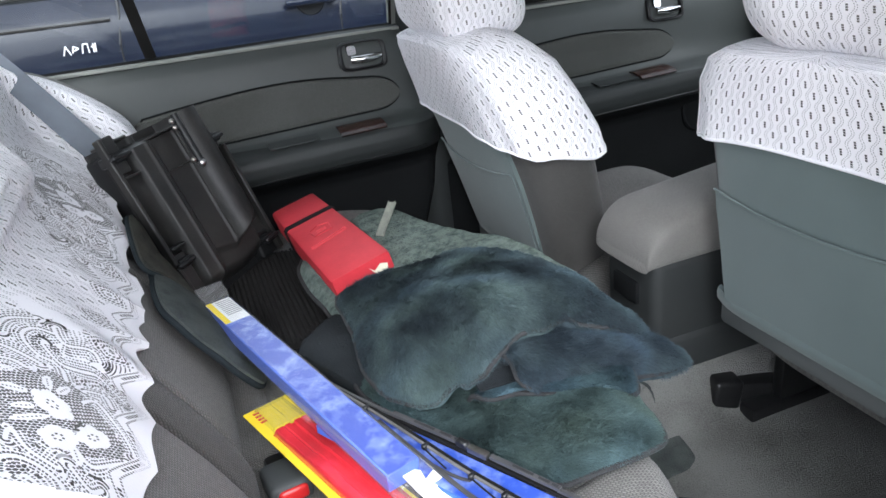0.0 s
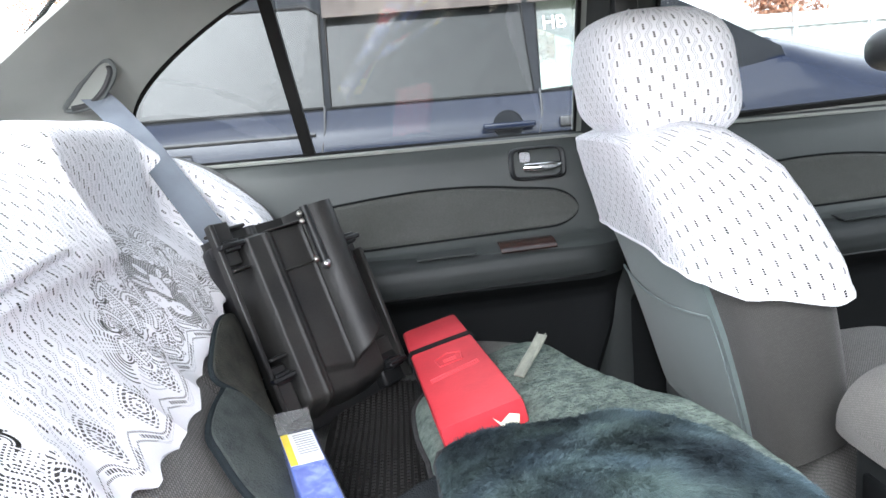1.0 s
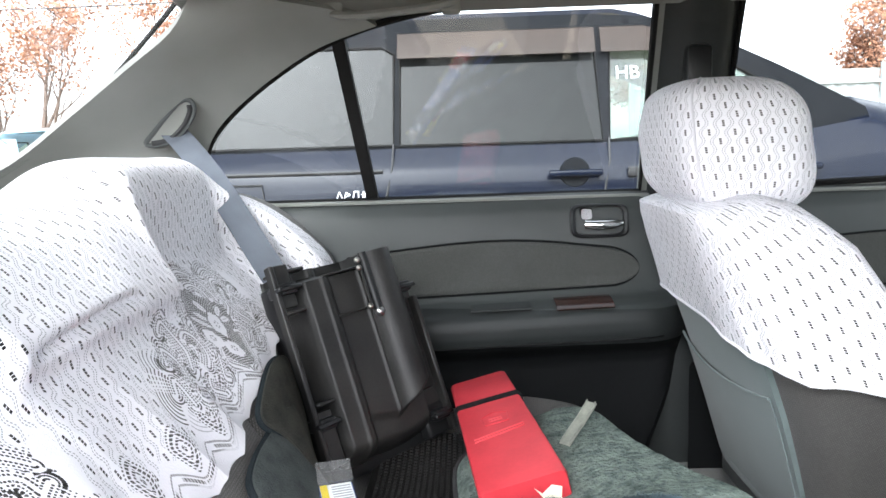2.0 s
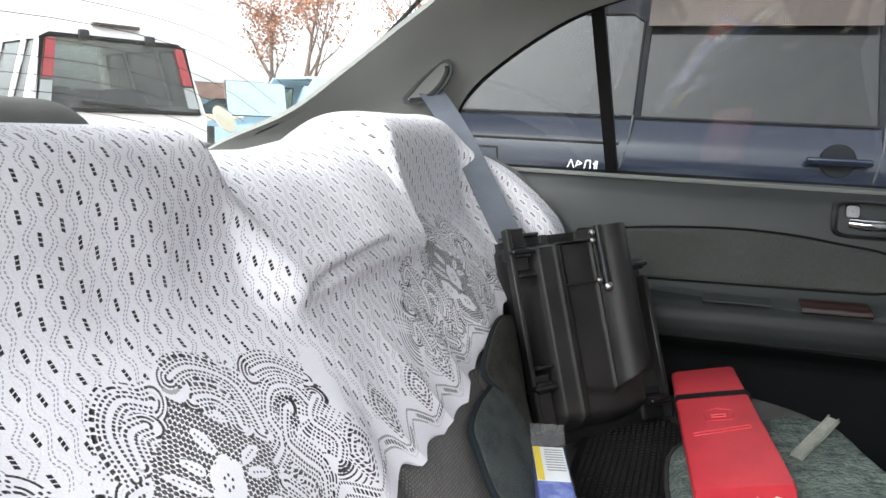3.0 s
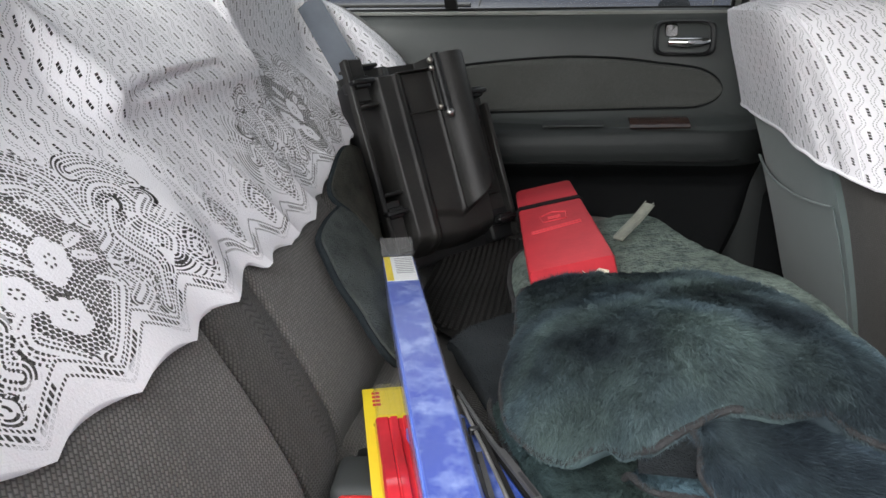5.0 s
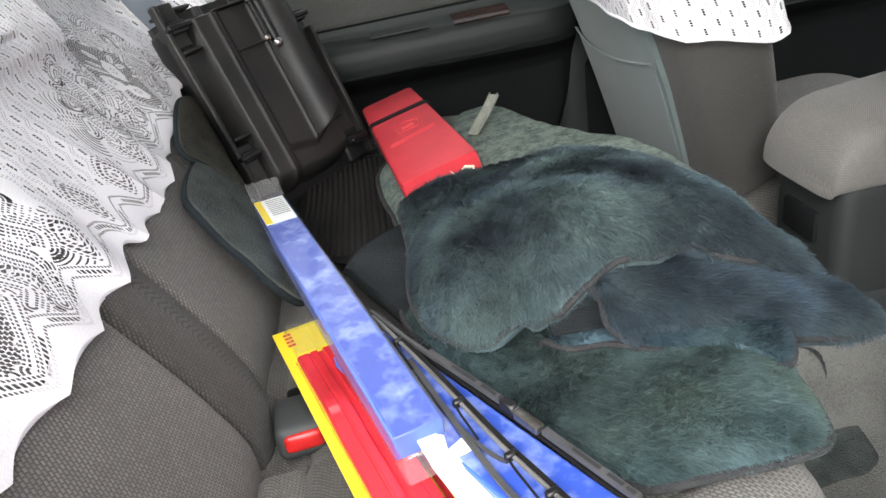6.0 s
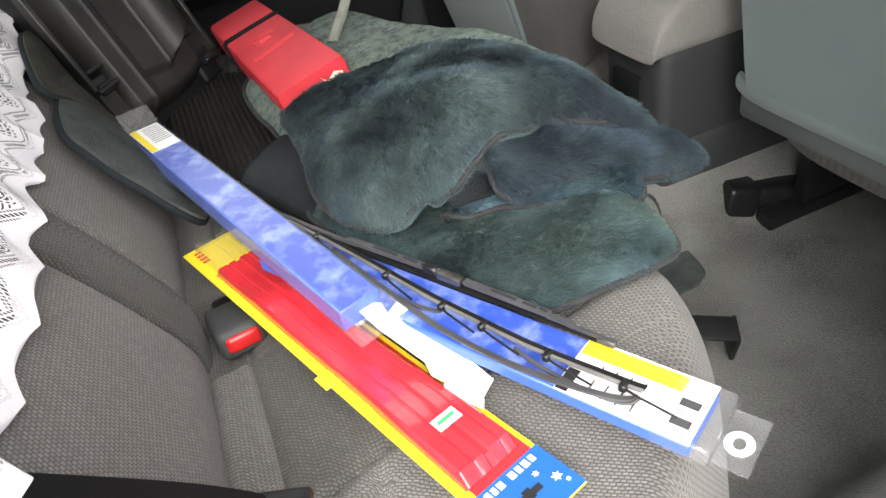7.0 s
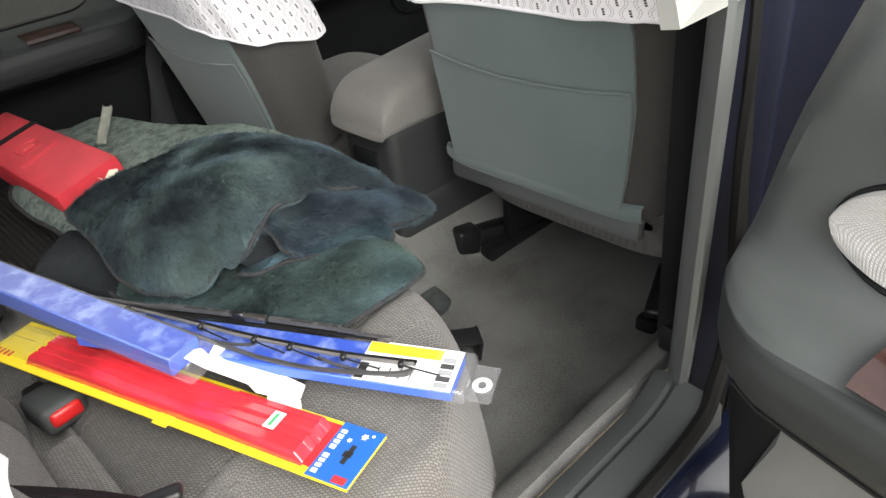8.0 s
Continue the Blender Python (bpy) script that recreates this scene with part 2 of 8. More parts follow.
M_CARPET = mat("dark_grey_carpet", (0.165, 0.166, 0.158), (0.062, 0.062, 0.058), rough=1.0, big=6, fine=420, bump=1.0, spec=0.05, mixer=0.9, bdist=0.003)
M_BLACK = mat("black_plastic", (0.0120, 0.0126, 0.0132), (0.0072, 0.0072, 0.0078), rough=0.38, fine=300, bump=0.12, spec=0.35)
M_BLACKR = mat("black_rubber", (0.0126, 0.0122, 0.0118), (0.0065, 0.0063, 0.0060), rough=0.75, fine=300, bump=0.2, spec=0.12)
M_CASE = mat("dusty_black_case_plastic", (0.0290, 0.0277, 0.0257), (0.0081, 0.0081, 0.0084), rough=0.47, big=11, fine=260, bump=0.12, mixer=0.5, spec=0.38)
M_CHROME = mat("chrome", (0.85, 0.85, 0.85), (0.7, 0.7, 0.7), rough=0.12, metal=1.0, bump=0.02)
M_STEEL = mat("scratched_steel", (0.45, 0.43, 0.40), (0.25, 0.23, 0.2), rough=0.4, metal=1.0, fine=200)
M_WOOD = mat("dark_brown_gloss_ashtray", (0.0413, 0.0176, 0.0132), (0.0193, 0.0077, 0.0060), rough=0.25, big=40, fine=300, bump=0.05, coat=0.5)
M_RED = mat("red_hard_plastic", (0.500, 0.036, 0.048), (0.400, 0.027, 0.037), rough=0.46, big=18, fine=160, bump=0.12, spec=0.3)
M_REDBTN = mat("red_translucent_button", (0.55, 0.02, 0.02), (0.4, 0.01, 0.01), rough=0.3)
M_BELT = mat("blue_grey_belt_webbing", (0.1200, 0.1350, 0.1613), (0.0900, 0.1028, 0.1237), rough=0.7, big=20, fine=900, bump=0.6, bdist=0.0006)
M_BELTK = mat("black_belt_webbing", (0.011, 0.011, 0.012), (0.006, 0.006, 0.007), rough=0.8, fine=900, bump=0.6, bdist=0.0006, spec=0.12)
M_PAPER = mat("white_card", (0.85, 0.85, 0.84), (0.78, 0.78, 0.77), rough=0.8, fine=300, bump=0.05)
M_YELLOW = mat("yellow_card", (0.85, 0.66, 0.03), (0.78, 0.60, 0.02), rough=0.5, bump=0.04)
M_REDCARD = mat("red_card", (0.66, 0.03, 0.035), (0.55, 0.02, 0.028), rough=0.5, bump=0.05, big=14)
M_REDSHELL = mat("glossy_red_blister", (0.74, 0.040, 0.055), (0.62, 0.028, 0.040), rough=0.14, big=26, fine=60, bump=0.05, coat=0.6, bdist=0.002)
M_POCKET = mat("light_grey_pocket_plastic", (0.15, 0.155, 0.15), (0.12, 0.125, 0.12), rough=0.6, fine=700, bump=0.25, bdist=0.0005)
M_JAMB = mat("dull_navy_jamb_paint", (0.006, 0.008, 0.020), (0.004, 0.006, 0.013), rough=0.45, fine=900, bump=0.05, spec=0.25)
M_PILLAR = mat("dark_grey_pillar_plastic", (0.050, 0.054, 0.054), (0.038, 0.042, 0.042), rough=0.55, fine=900, bump=0.25, bdist=0.0004, spec=0.25)
M_FRAME = mat("black_window_frame", (0.010, 0.011, 0.013), (0.007, 0.008, 0.010), rough=0.7, fine=400, bump=0.05, spec=0.08)
M_BLUECARD = mat("bright_blue_card", (0.022, 0.125, 0.42), (0.018, 0.105, 0.37), rough=0.28, bump=0.06, coat=0.3)
M_BLUEBOX = mat("blue_white_clouded_box_print", (0.36, 0.46, 0.76), (0.034, 0.076, 0.39), rough=0.30, big=34, fine=150, bump=0.03, mixer=0.35)
M_BLUEBOX.node_tree.nodes["Color Ramp"].color_ramp.elements[0].position = 0.56
M_BLUEBOX.node_tree.nodes["Color Ramp"].color_ramp.elements[1].position = 0.95
M_BLUESIDE = mat("blue_box_side_print", (0.06, 0.13, 0.55), (0.04, 0.10, 0.45), rough=0.4, bump=0.05)
M_INK = mat("black_ink", (0.02, 0.02, 0.022), (0.015, 0.015, 0.016), rough=0.6)
M_GREEN = mat("green_ink", (0.06, 0.38, 0.14), (0.05, 0.3, 0.1), rough=0.6)
M_GREYINK = mat("grey_ink", (0.35, 0.36, 0.37), rough=0.6)
M_FELT = mat("slate_felt", (0.0690, 0.0780, 0.0750), (0.0345, 0.0405, 0.0420), rough=1.0, big=30, fine=420, bump=0.9, spec=0.03, bdist=0.003, mixer=0.8)
M_FELT2 = mat("olive_grey_felt", (0.0510, 0.0510, 0.0435), (0.0240, 0.0255, 0.0240), rough=1.0, big=30, fine=420, bump=0.9, spec=0.03, bdist=0.003, mixer=0.8)
M_DARKMAT = mat("dark_slate_carpet_pile", (0.022, 0.025, 0.027), (0.012, 0.014, 0.016), rough=1.0, big=14, fine=520, bump=0.9, spec=0.04, sheen=0.0, bdist=0.003)
M_TAG = mat("worn_grey_green_tag", (0.2100, 0.2170, 0.1820), (0.1190, 0.1260, 0.1050), rough=0.55, big=60, fine=300, bump=0.2)
M_FELTEDGE = mat("felt_piping", (0.022, 0.027, 0.030), (0.012, 0.015, 0.018), rough=0.95, fine=600, bump=0.9, bdist=0.0015, spec=0.03)
M_BLADE = mat("dull_black_blade_plastic", (0.0595, 0.0595, 0.0612), (0.0306, 0.0306, 0.0323), rough=0.5, big=20, fine=500, bump=0.2, bdist=0.0004)
M_RAIL = mat("dull_rail_steel", (0.2880, 0.2790, 0.2700), (0.1440, 0.1404, 0.1350), rough=0.4, metal=0.6, big=30, fine=600, bump=0.1, bdist=0.0003)
M_FUR = fur("blue_teal_fur", (0.112, 0.158, 0.154), (0.080, 0.120, 0.150), (0.034, 0.047, 0.056))
M_FURDARK = fur("slate_blue_fur", (0.0612, 0.0850, 0.0952), (0.0578, 0.0850, 0.1156), (0.0204, 0.0289, 0.0374), 10.0)
M_FURBLUE = fur("dusty_blue_fur", (0.0673, 0.1077, 0.1200), (0.0588, 0.1040, 0.1371), (0.0269, 0.0441, 0.0563), 10.0)
M_GFUR = fur("green_grey_fur", (0.0875, 0.1260, 0.1120), (0.1015, 0.1610, 0.1750), (0.0385, 0.0595, 0.0595), 8.0)
M_LOOP = mat("green_grey_looped_backing", (0.1275, 0.1573, 0.1403), (0.0340, 0.0476, 0.0442), rough=1.0, big=60, fine=170, bump=1.0, spec=0.05, mixer=0.8, bdist=0.006)
M_BIND = mat("grey_brown_edge_binding", (0.0240, 0.0240, 0.0252), (0.0084, 0.0090, 0.0102), rough=0.95, big=60, fine=500, bump=0.9, bdist=0.002)
M_GLASS = clear("car_window_glass", (0.90, 0.92, 0.915), veil=0.008)
M_REARGLASS = clear("rear_window_glass", (0.95, 0.96, 0.95), veil=0.03)
M_CLEAR = clear("clear_packaging_plastic", (0.95, 0.96, 0.97), 0.06, 1.5, veil=0.07)
M_NAVY = mat("navy_car_paint", (0.006, 0.009, 0.024), (0.004, 0.006, 0.016), rough=0.18, fine=2000, bump=0.02, coat=1.0)
M_NCAR = mat("dark_blue_car_paint", (0.0052, 0.0082, 0.0190), (0.0040, 0.0062, 0.0145), rough=0.24, big=2, fine=600, bump=0.0, spec=0.14, coat=0.16)
M_NCAR.node_tree.nodes["Principled BSDF"].inputs["Coat Roughness"].default_value = 0.04
M_NGLASS = mat("dark_tinted_glass", (0.0120, 0.0132, 0.0132), (0.0096, 0.0102, 0.0108), rough=0.04, big=2, fine=30, bump=0.0, spec=0.16)
M_PALEGLASS = clear("pale_car_glass", (0.58, 0.68, 0.63), veil=0.06)
M_SMOKE = clear("smoked_car_glass", (0.42, 0.46, 0.44), veil=0.04)
M_CURTAIN = mat("pinkish_brown_curtain", (0.36, 0.24, 0.20), (0.26, 0.17, 0.14), rough=0.9, bump=0.3)
M_VISOR = mat("brown_smoked_visor", (0.0416, 0.0304, 0.0255), (0.0294, 0.0221, 0.0186), rough=0.45, bump=0.0, spec=0.2)
M_WHITECAR = mat("white_car_paint", (0.80, 0.81, 0.82), (0.74, 0.75, 0.76), rough=0.25, coat=0.6, bump=0.02)
M_SKYVAN = mat("light_blue_van_paint", (0.42, 0.62, 0.74), (0.38, 0.57, 0.69), rough=0.35, coat=0.3, bump=0.02)
M_TAIL = mat("red_tail_lamp", (0.2750, 0.0125, 0.0175), (0.2000, 0.0075, 0.0100), rough=0.15, coat=0.8, bump=0.0)
M_TYRE = mat("tyre_rubber", (0.03, 0.03, 0.03), (0.02, 0.02, 0.02), rough=0.85, bump=0.3)
M_ALLOY = mat("grey_alloy", (0.5, 0.5, 0.5), (0.4, 0.4, 0.4), rough=0.35, metal=1.0)
M_GROUND = mat("pale_gravel_ground", (0.42, 0.36, 0.27), (0.22, 0.185, 0.14), rough=1.0, big=3, fine=70, bump=1.0, spec=0.1, mixer=0.9, bdist=0.01)
M_BARK = mat("grey_brown_bark", (0.16, 0.12, 0.10), (0.08, 0.06, 0.05), rough=1.0, big=8, fine=60, bump=0.8, bdist=0.01)
M_LEAF = mat("dry_orange_leaves", (0.40, 0.20, 0.12), (0.22, 0.10, 0.06), rough=0.8, big=3, fine=20)
M_FENCE = mat("pale_painted_steel", (0.2992, 0.3256, 0.3300), (0.2552, 0.2816, 0.2860), rough=0.5, big=2, fine=60)
M_STICKER = mat("cream_sticker", (0.72, 0.70, 0.55), (0.62, 0.60, 0.46), rough=0.6)
M_CHALK = mat("white_chalk", (0.85, 0.86, 0.88), (0.7, 0.7, 0.72), rough=0.9)
M_SHELF = mat("grey_parcel_shelf_felt", (0.11, 0.11, 0.105), (0.07, 0.07, 0.068), rough=1.0, fine=500, bump=0.6, bdist=0.002)
M_RUST = mat("rusty_grease_steel", (0.32, 0.26, 0.19), (0.14, 0.10, 0.07), rough=0.7, big=60, fine=300, bump=0.5)
M_LACE = lace_mat()
M_PIPE = mat("white_hem", (0.82, 0.81, 0.84), (0.74, 0.73, 0.76), rough=0.9, fine=500, bump=0.4, bdist=0.001)


# ---- building helpers ----
def part(name, bm, material, parent=None, label="", smooth=True):
    """Link a bmesh as one mesh object, under a thing or a part if given."""
    me = bpy.data.meshes.new(name)
    bm.normal_update()
    bm.to_mesh(me)
    bm.free()
    return link(name, me, material, parent, label, smooth)


def link(name, me, material, parent=None, label="", smooth=True):
    if smooth and len(me.polygons):
        me.polygons.foreach_set("use_smooth", [True] * len(me.polygons))
        me.set_sharp_from_angle(angle=radians(38))
    for one in material if isinstance(material, (list, tuple)) else [material]:
        me.materials.append(one)
    ob = new(name, me)
    if parent is not None:
        ob.parent = parent
        ob.matrix_parent_inverse = Matrix.Translation(-parent.location)
    if label:
        ob["label"] = label
    return ob


def thing(name, at, label, category, group="", kind=""):
    ob = new(name)
    ob.empty_display_size = 0.05
    ob.location = at
    return tagged(ob, label, category, group, kind)


def rbox(bm, lo, hi, r=0.005, seg=2, m=None):
    """A box between two corners with rounded edges, moved by m."""
    lo, hi = Vector(lo), Vector(hi)
    mid, size = (lo + hi) / 2, hi - lo
    made = bmesh.ops.create_cube(bm, size=1.0)["verts"]
    for v in made:
        v.co = Vector((v.co.x * size.x, v.co.y * size.y, v.co.z * size.z)) + mid
    if r > 0:
        edges = list({e for v in made for e in v.link_edges})
        out = bmesh.ops.bevel(bm, geom=edges, offset=min(r, 0.49 * min(size)), segments=seg, profile=0.5, affect="EDGES")
        made = list({v for f in out["faces"] for v in f.verts} | {v for v in made if v.is_valid})
        made = list({v for v in made if v.is_valid} | {w for v in made if v.is_valid for f in v.link_faces for w in f.verts})
    if m is not None:
        for v in made:
            v.co = m @ v.co
    return made


def box(name, lo, hi, material, parent=None, r=0.005, seg=2, m=None, label=""):
    bm = bmesh.new()
    rbox(bm, lo, hi, r, seg, m)
    return part(name, bm, material, parent, label)


def sheet(rows, closed_u=False, closed_v=False):
    """A bmesh grid from rows of points."""
    bm = bmesh.new()
    vs = [[bm.verts.new(p) for p in row] for row in rows]
    nv, nu = len(vs), len(vs[0])
    for j in range(nv if closed_v else nv - 1):
        for i in range(nu if closed_u else nu - 1):
            a, b, c, d = vs[j][i], vs[j][(i + 1) % nu], vs[(j + 1) % nv][(i + 1) % nu], vs[(j + 1) % nv][i]
            bm.faces.new((a, b, c, d))
    uv = bm.loops.layers.uv.new("cloth")
    spot = {}
    for j, row in enumerate(vs):
        across = 0.0
        for i, v in enumerate(row):
            across += (v.co - row[i - 1].co).length if i else 0.0
            spot[v] = (across, 0.0)
    for i in range(nu):
        along = 0.0
        for j in range(nv):
            along += (vs[j][i].co - vs[j - 1][i].co).length if j else 0.0
            spot[vs[j][i]] = (spot[vs[j][i]][0], along)
    for f in bm.faces:
        for lp in f.loops:
            lp[uv].uv = spot[lp.vert]
    return bm


def thick(bm, t):
    """Give a sheet thickness t against its normals."""
    bm.normal_update()
    bmesh.ops.solidify(bm, geom=bm.faces[:], thickness=t)
    bmesh.ops.recalc_face_normals(bm, faces=bm.faces[:])
    return bm


def spline(pts, n, closed=False):
    """Points along a smooth curve through pts."""
    p = [Vector(q) for q in pts]
    k = len(p)
    out = []
    spans = k if closed else k - 1
    for i in range(n):
        t = i * spans / (n if closed else n - 1)
        j = min(int(t), spans - 1)
        f = t - j
        if closed:
            a, b, c, d = p[(j - 1) % k], p[j % k], p[(j + 1) % k], p[(j + 2) % k]
        else:
            a, b, c, d = p[max(j - 1, 0)], p[j], p[min(j + 1, k - 1)], p[min(j + 2, k - 1)]
        out.append(0.5 * ((2 * b) + (c - a) * f + (2 * a - 5 * b + 4 * c - d) * f * f + (3 * b - a - 3 * c + d) * f ** 3))
    return out


def tube(bm, pts, r, sides=8, closed=False, squash=(1, 1), up=(0, 0, 1)):
    """A rod along a line of points; r may be a list."""
    pts = [Vector(q) for q in pts]
    n = len(pts)
    rings = []
    for i, q in enumerate(pts):
        a = pts[(i - 1) % n] if closed or i else pts[0]
        b = pts[(i + 1) % n] if closed or i < n - 1 else pts[-1]
        d = (b - a).normalized()
        s = d.cross(Vector(up))
        s = s.normalized() if s.length > 1e-5 else d.orthogonal().normalized()
        w = s.cross(d)
        rr = r[i] if isinstance(r, (list, tuple)) else r
        rings.append([bm.verts.new(q + rr * (math.cos(t) * s * squash[0] + math.sin(t) * w * squash[1])) for t in (2 * math.pi * k / sides for k in range(sides))])
    for i in range(n if closed else n - 1):
        for k in range(sides):
            a, b = rings[i], rings[(i + 1) % n]
            bm.faces.new((a[k], a[(k + 1) % sides], b[(k + 1) % sides], b[k]))
    if not closed:
        bm.faces.new(rings[0][::-1])
        bm.faces.new(rings[-1])
    return bm


def slab(bm, outline, t, axis, m=None):
    """A flat plate: a closed outline of 3D points, pushed by t along axis."""
    a = [bm.verts.new(p) for p in outline]
    f = bm.faces.new(a)
    out = bmesh.ops.extrude_face_region(bm, geom=[f])
    moved = [v for v in out["geom"] if isinstance(v, bmesh.types.BMVert)]
    for v in moved:
        v.co += Vector(axis) * t
    if m is not None:
        for v in a + moved:
            v.co = m @ v.co
    bmesh.ops.recalc_face_normals(bm, faces=bm.faces[:])
    return bm


def holed(outer, holes, place, t=0.012):
    """A wall with openings: outlines in two coordinates, put in space by place(a, b), with thickness t."""
    bm = bmesh.new()
    edges = []
    for loop in [outer, *holes]:
        vs = [bm.verts.new((a, b, 0)) for a, b in loop]
        edges += [bm.edges.new((vs[i], vs[(i + 1) % len(vs)])) for i in range(len(vs))]
    bmesh.ops.triangle_fill(bm, use_beauty=True, use_dissolve=False, edges=edges, normal=(0, 0, 1))
    for v in bm.verts:
        v.co = place(v.co.x, v.co.y)
    return thick(bm, t)


def super_ring(cx, cy, z, wx, wy, e, n, lean=(0, 0)):
    out = []
    for k in range(n):
        t = 2 * math.pi * k / n
        c, s = math.cos(t), math.sin(t)
        out.append(Vector((cx + wx * math.copysign(abs(c) ** (2 / e), c), cy + wy * math.copysign(abs(s) ** (2 / e), s), z)))
    return out


def mesh_from(name, verts, faces, material, parent=None, label="", smooth=True):
    me = bpy.data.meshes.new(name)
    me.from_pydata(verts, [], faces)
    me.update()
    return link(name, me, material, parent, label, smooth)


# ---- the car's shell (x ahead, y to its left side, centre plane at CY) ----
CY, HALF = 0.12, 0.74


def wall_y(z, side=1):
    return CY + side * (HALF - max(0.0, z - 0.96) * 0.33)


ground_rows = [[Vector((x, y, 0.0)) for x in (-400, -30, -8, -2, 0, 2, 6, 20, 400)] for y in (-400, -30, -8, -2, 0, 2, 6, 20, 400)]
tagged(part("ground", sheet(ground_rows), M_GROUND), "pale brown packed gravel yard under the car", "ground", kind="structure")


# car floor with its centre tunnel and raised edges
def floor_z(x, y):
    d = abs(y - CY)
    tunnel = 0.11 / (1 + math.exp((d - 0.115) / 0.016))
    edge = 0.13 / (1 + math.exp((0.635 - d) / 0.016))
    rear = 0.10 / (1 + math.exp((x - 0.42) / 0.03)) / (1 + math.exp((d - 0.60) / 0.012))
    toe = 0.25 * max(0.0, x - 1.45) * 1.6
    return 0.24 + tunnel + edge + rear + toe + 0.003 * noise.noise(Vector((x * 9, y * 9, 0)))


rows = [[Vector((x, y, floor_z(x, y))) for y in np.linspace(CY - 0.69, CY + 0.70, 92)] for x in np.linspace(-0.05, 1.9, 70)]
tagged(part("floor", thick(sheet(rows), 0.02), M_CARPET), "worn dark grey car carpet, dusty in the footwell", "floor", kind="structure")

# roof lining
rows = []
for x in np.linspace(-0.27, 1.55, 30):
    row = []
    for k in np.linspace(-1, 1, 33):
        drop = 0.07 * abs(k) ** 5 + (0.05 * max(0, (-0.10 - x) / 0.17) ** 2 if x < -0.10 else 0) + (0.10 * max(0, (x - 1.2) / 0.35) ** 2 if x > 1.2 else 0)
        row.append(Vector((x, CY + k * 0.615, 1.405 - drop)))
    rows.append(row)
tagged(part("ceiling", thick(sheet(rows), -0.025), M_HEAD), "pale grey fabric roof lining", "ceiling", kind="structure")
tagged(box("roof_skin", (-0.30, CY - 0.60, 1.43), (1.5, CY + 0.60, 1.45), M_NAVY, r=0.008), "navy blue painted roof panel", "roof", kind="structure")


# side window openings: outlines along x and z
def smooth2(pts, n):
    return [(v.x, v.y) for v in spline([(a, b, 0) for a, b in pts], n)]


REAR_WIN = [(0.585, 0.960), (0.585, 1.322)] + smooth2([(0.57, 1.333), (0.38, 1.333), (0.20, 1.322), (0.06, 1.298), (-0.06, 1.258), (-0.18, 1.190), (-0.27, 1.120), (-0.312, 1.060), (-0.30, 1.005), (-0.25, 0.965)], 40) + [(-0.20, 0.956)]
FRONT_WIN = [(0.745, 0.962), (1.72, 0.99)] + smooth2([(1.66, 1.02), (1.45, 1.16), (1.25, 1.275), (1.05, 1.325), (0.80, 1.338), (0.745, 1.333)], 24)


def side_upper(side, name, label, rear_open):
    """The body side above the belt line with its window openings."""
    outer = [(-0.42, 0.90), (1.95, 0.90), (1.80, 1.00), (1.50, 1.18), (1.28, 1.30), (1.05, 1.36), (0.30, 1.375), (0.0, 1.345), (-0.16, 1.27), (-0.30, 1.17), (-0.38, 1.06)]
    if rear_open:
        outer = [(0.60, 0.90), (1.95, 0.90), (1.80, 1.00), (1.50, 1.18), (1.28, 1.30), (1.05, 1.36), (0.30, 1.375), (0.0, 1.345), (-0.16, 1.27), (-0.30, 1.17), (-0.38, 1.06), (-0.42, 0.90), (-0.33, 0.90)] + REAR_WIN[::-1][2:-1] + [(0.60, 1.325)]
    holes = [FRONT_WIN] if rear_open else [REAR_WIN, FRONT_WIN]
    bm = holed(outer, holes, lambda a, b: Vector((a, wall_y(b, side), b)), 0.02)
    return tagged(part(name, bm, M_TRIM, smooth=False), label, "wall", kind="structure")


side_upper(1, "wall_left", "grey-trimmed car side with window openings", False)
side_upper(-1, "wall_right", "grey-trimmed car side with an open rear doorway", True)


def pane(name, outline, side, inset, label, extra=None):
    """A window: its glass and the black rubber seal round it."""
    top = thing(name, (outline[0][0], wall_y(outline[0][1], side), outline[0][1]), label, "window", kind="structure")
    bm = bmesh.new()
    slab(bm, [Vector((a, wall_y(b, side) + side * inset, b)) for a, b in outline], 0.004, (0, side, 0))
    g = part("pane", bm, M_GLASS, top, smooth=False)
    g.visible_shadow = False
    bm = bmesh.new()
    tube(bm, [Vector((a, wall_y(b, side) - side * 0.004, b)) for a, b in outline], 0.007, 6, closed=True, up=(0, 1, 0))
    part("window_seal", bm, M_BLACKR, top, "black rubber seal")
    return top


w1 = pane("window_1", REAR_WIN, 1, 0.012, "rear side window of clear glass with a black divider bar")
bm = bmesh.new()
bar = [((0.012, 0.957), (-0.030, 1.273)), ((0.036, 0.957), (-0.006, 1.287))]
slab(bm, [Vector((a, wall_y(b) - 0.004, b)) for a, b in (bar[0][0], bar[1][0], bar[1][1], bar[0][1])], 0.022, (0, 1, 0))
part("divider_bar", bm, M_BLACKR, w1, "matt black divider bar", smooth=False)
w2 = pane("window_2", FRONT_WIN, 1, 0.012, "front side window of clear glass")
w3 = pane("window_3", FRONT_WIN, -1, 0.012, "front side window of clear glass beside the open doorway")

# strip at the base of both left windows; its pale grey paints skylight
for a, b, name in ((-0.20, 0.60, "trim_lit_belt_rear"), (0.735, 1.62, "trim_lit_belt_front")):
    bm = bmesh.new()
    rbox(bm, (a, wall_y(0.955) - 0.030, 0.950), (b, wall_y(0.955) + 0.004, 0.958), 0.003)
    tagged(part(name, bm, M_TRIM), "thin strip along the window base, pale grey for skylight on the door top", "trim", kind="structure")


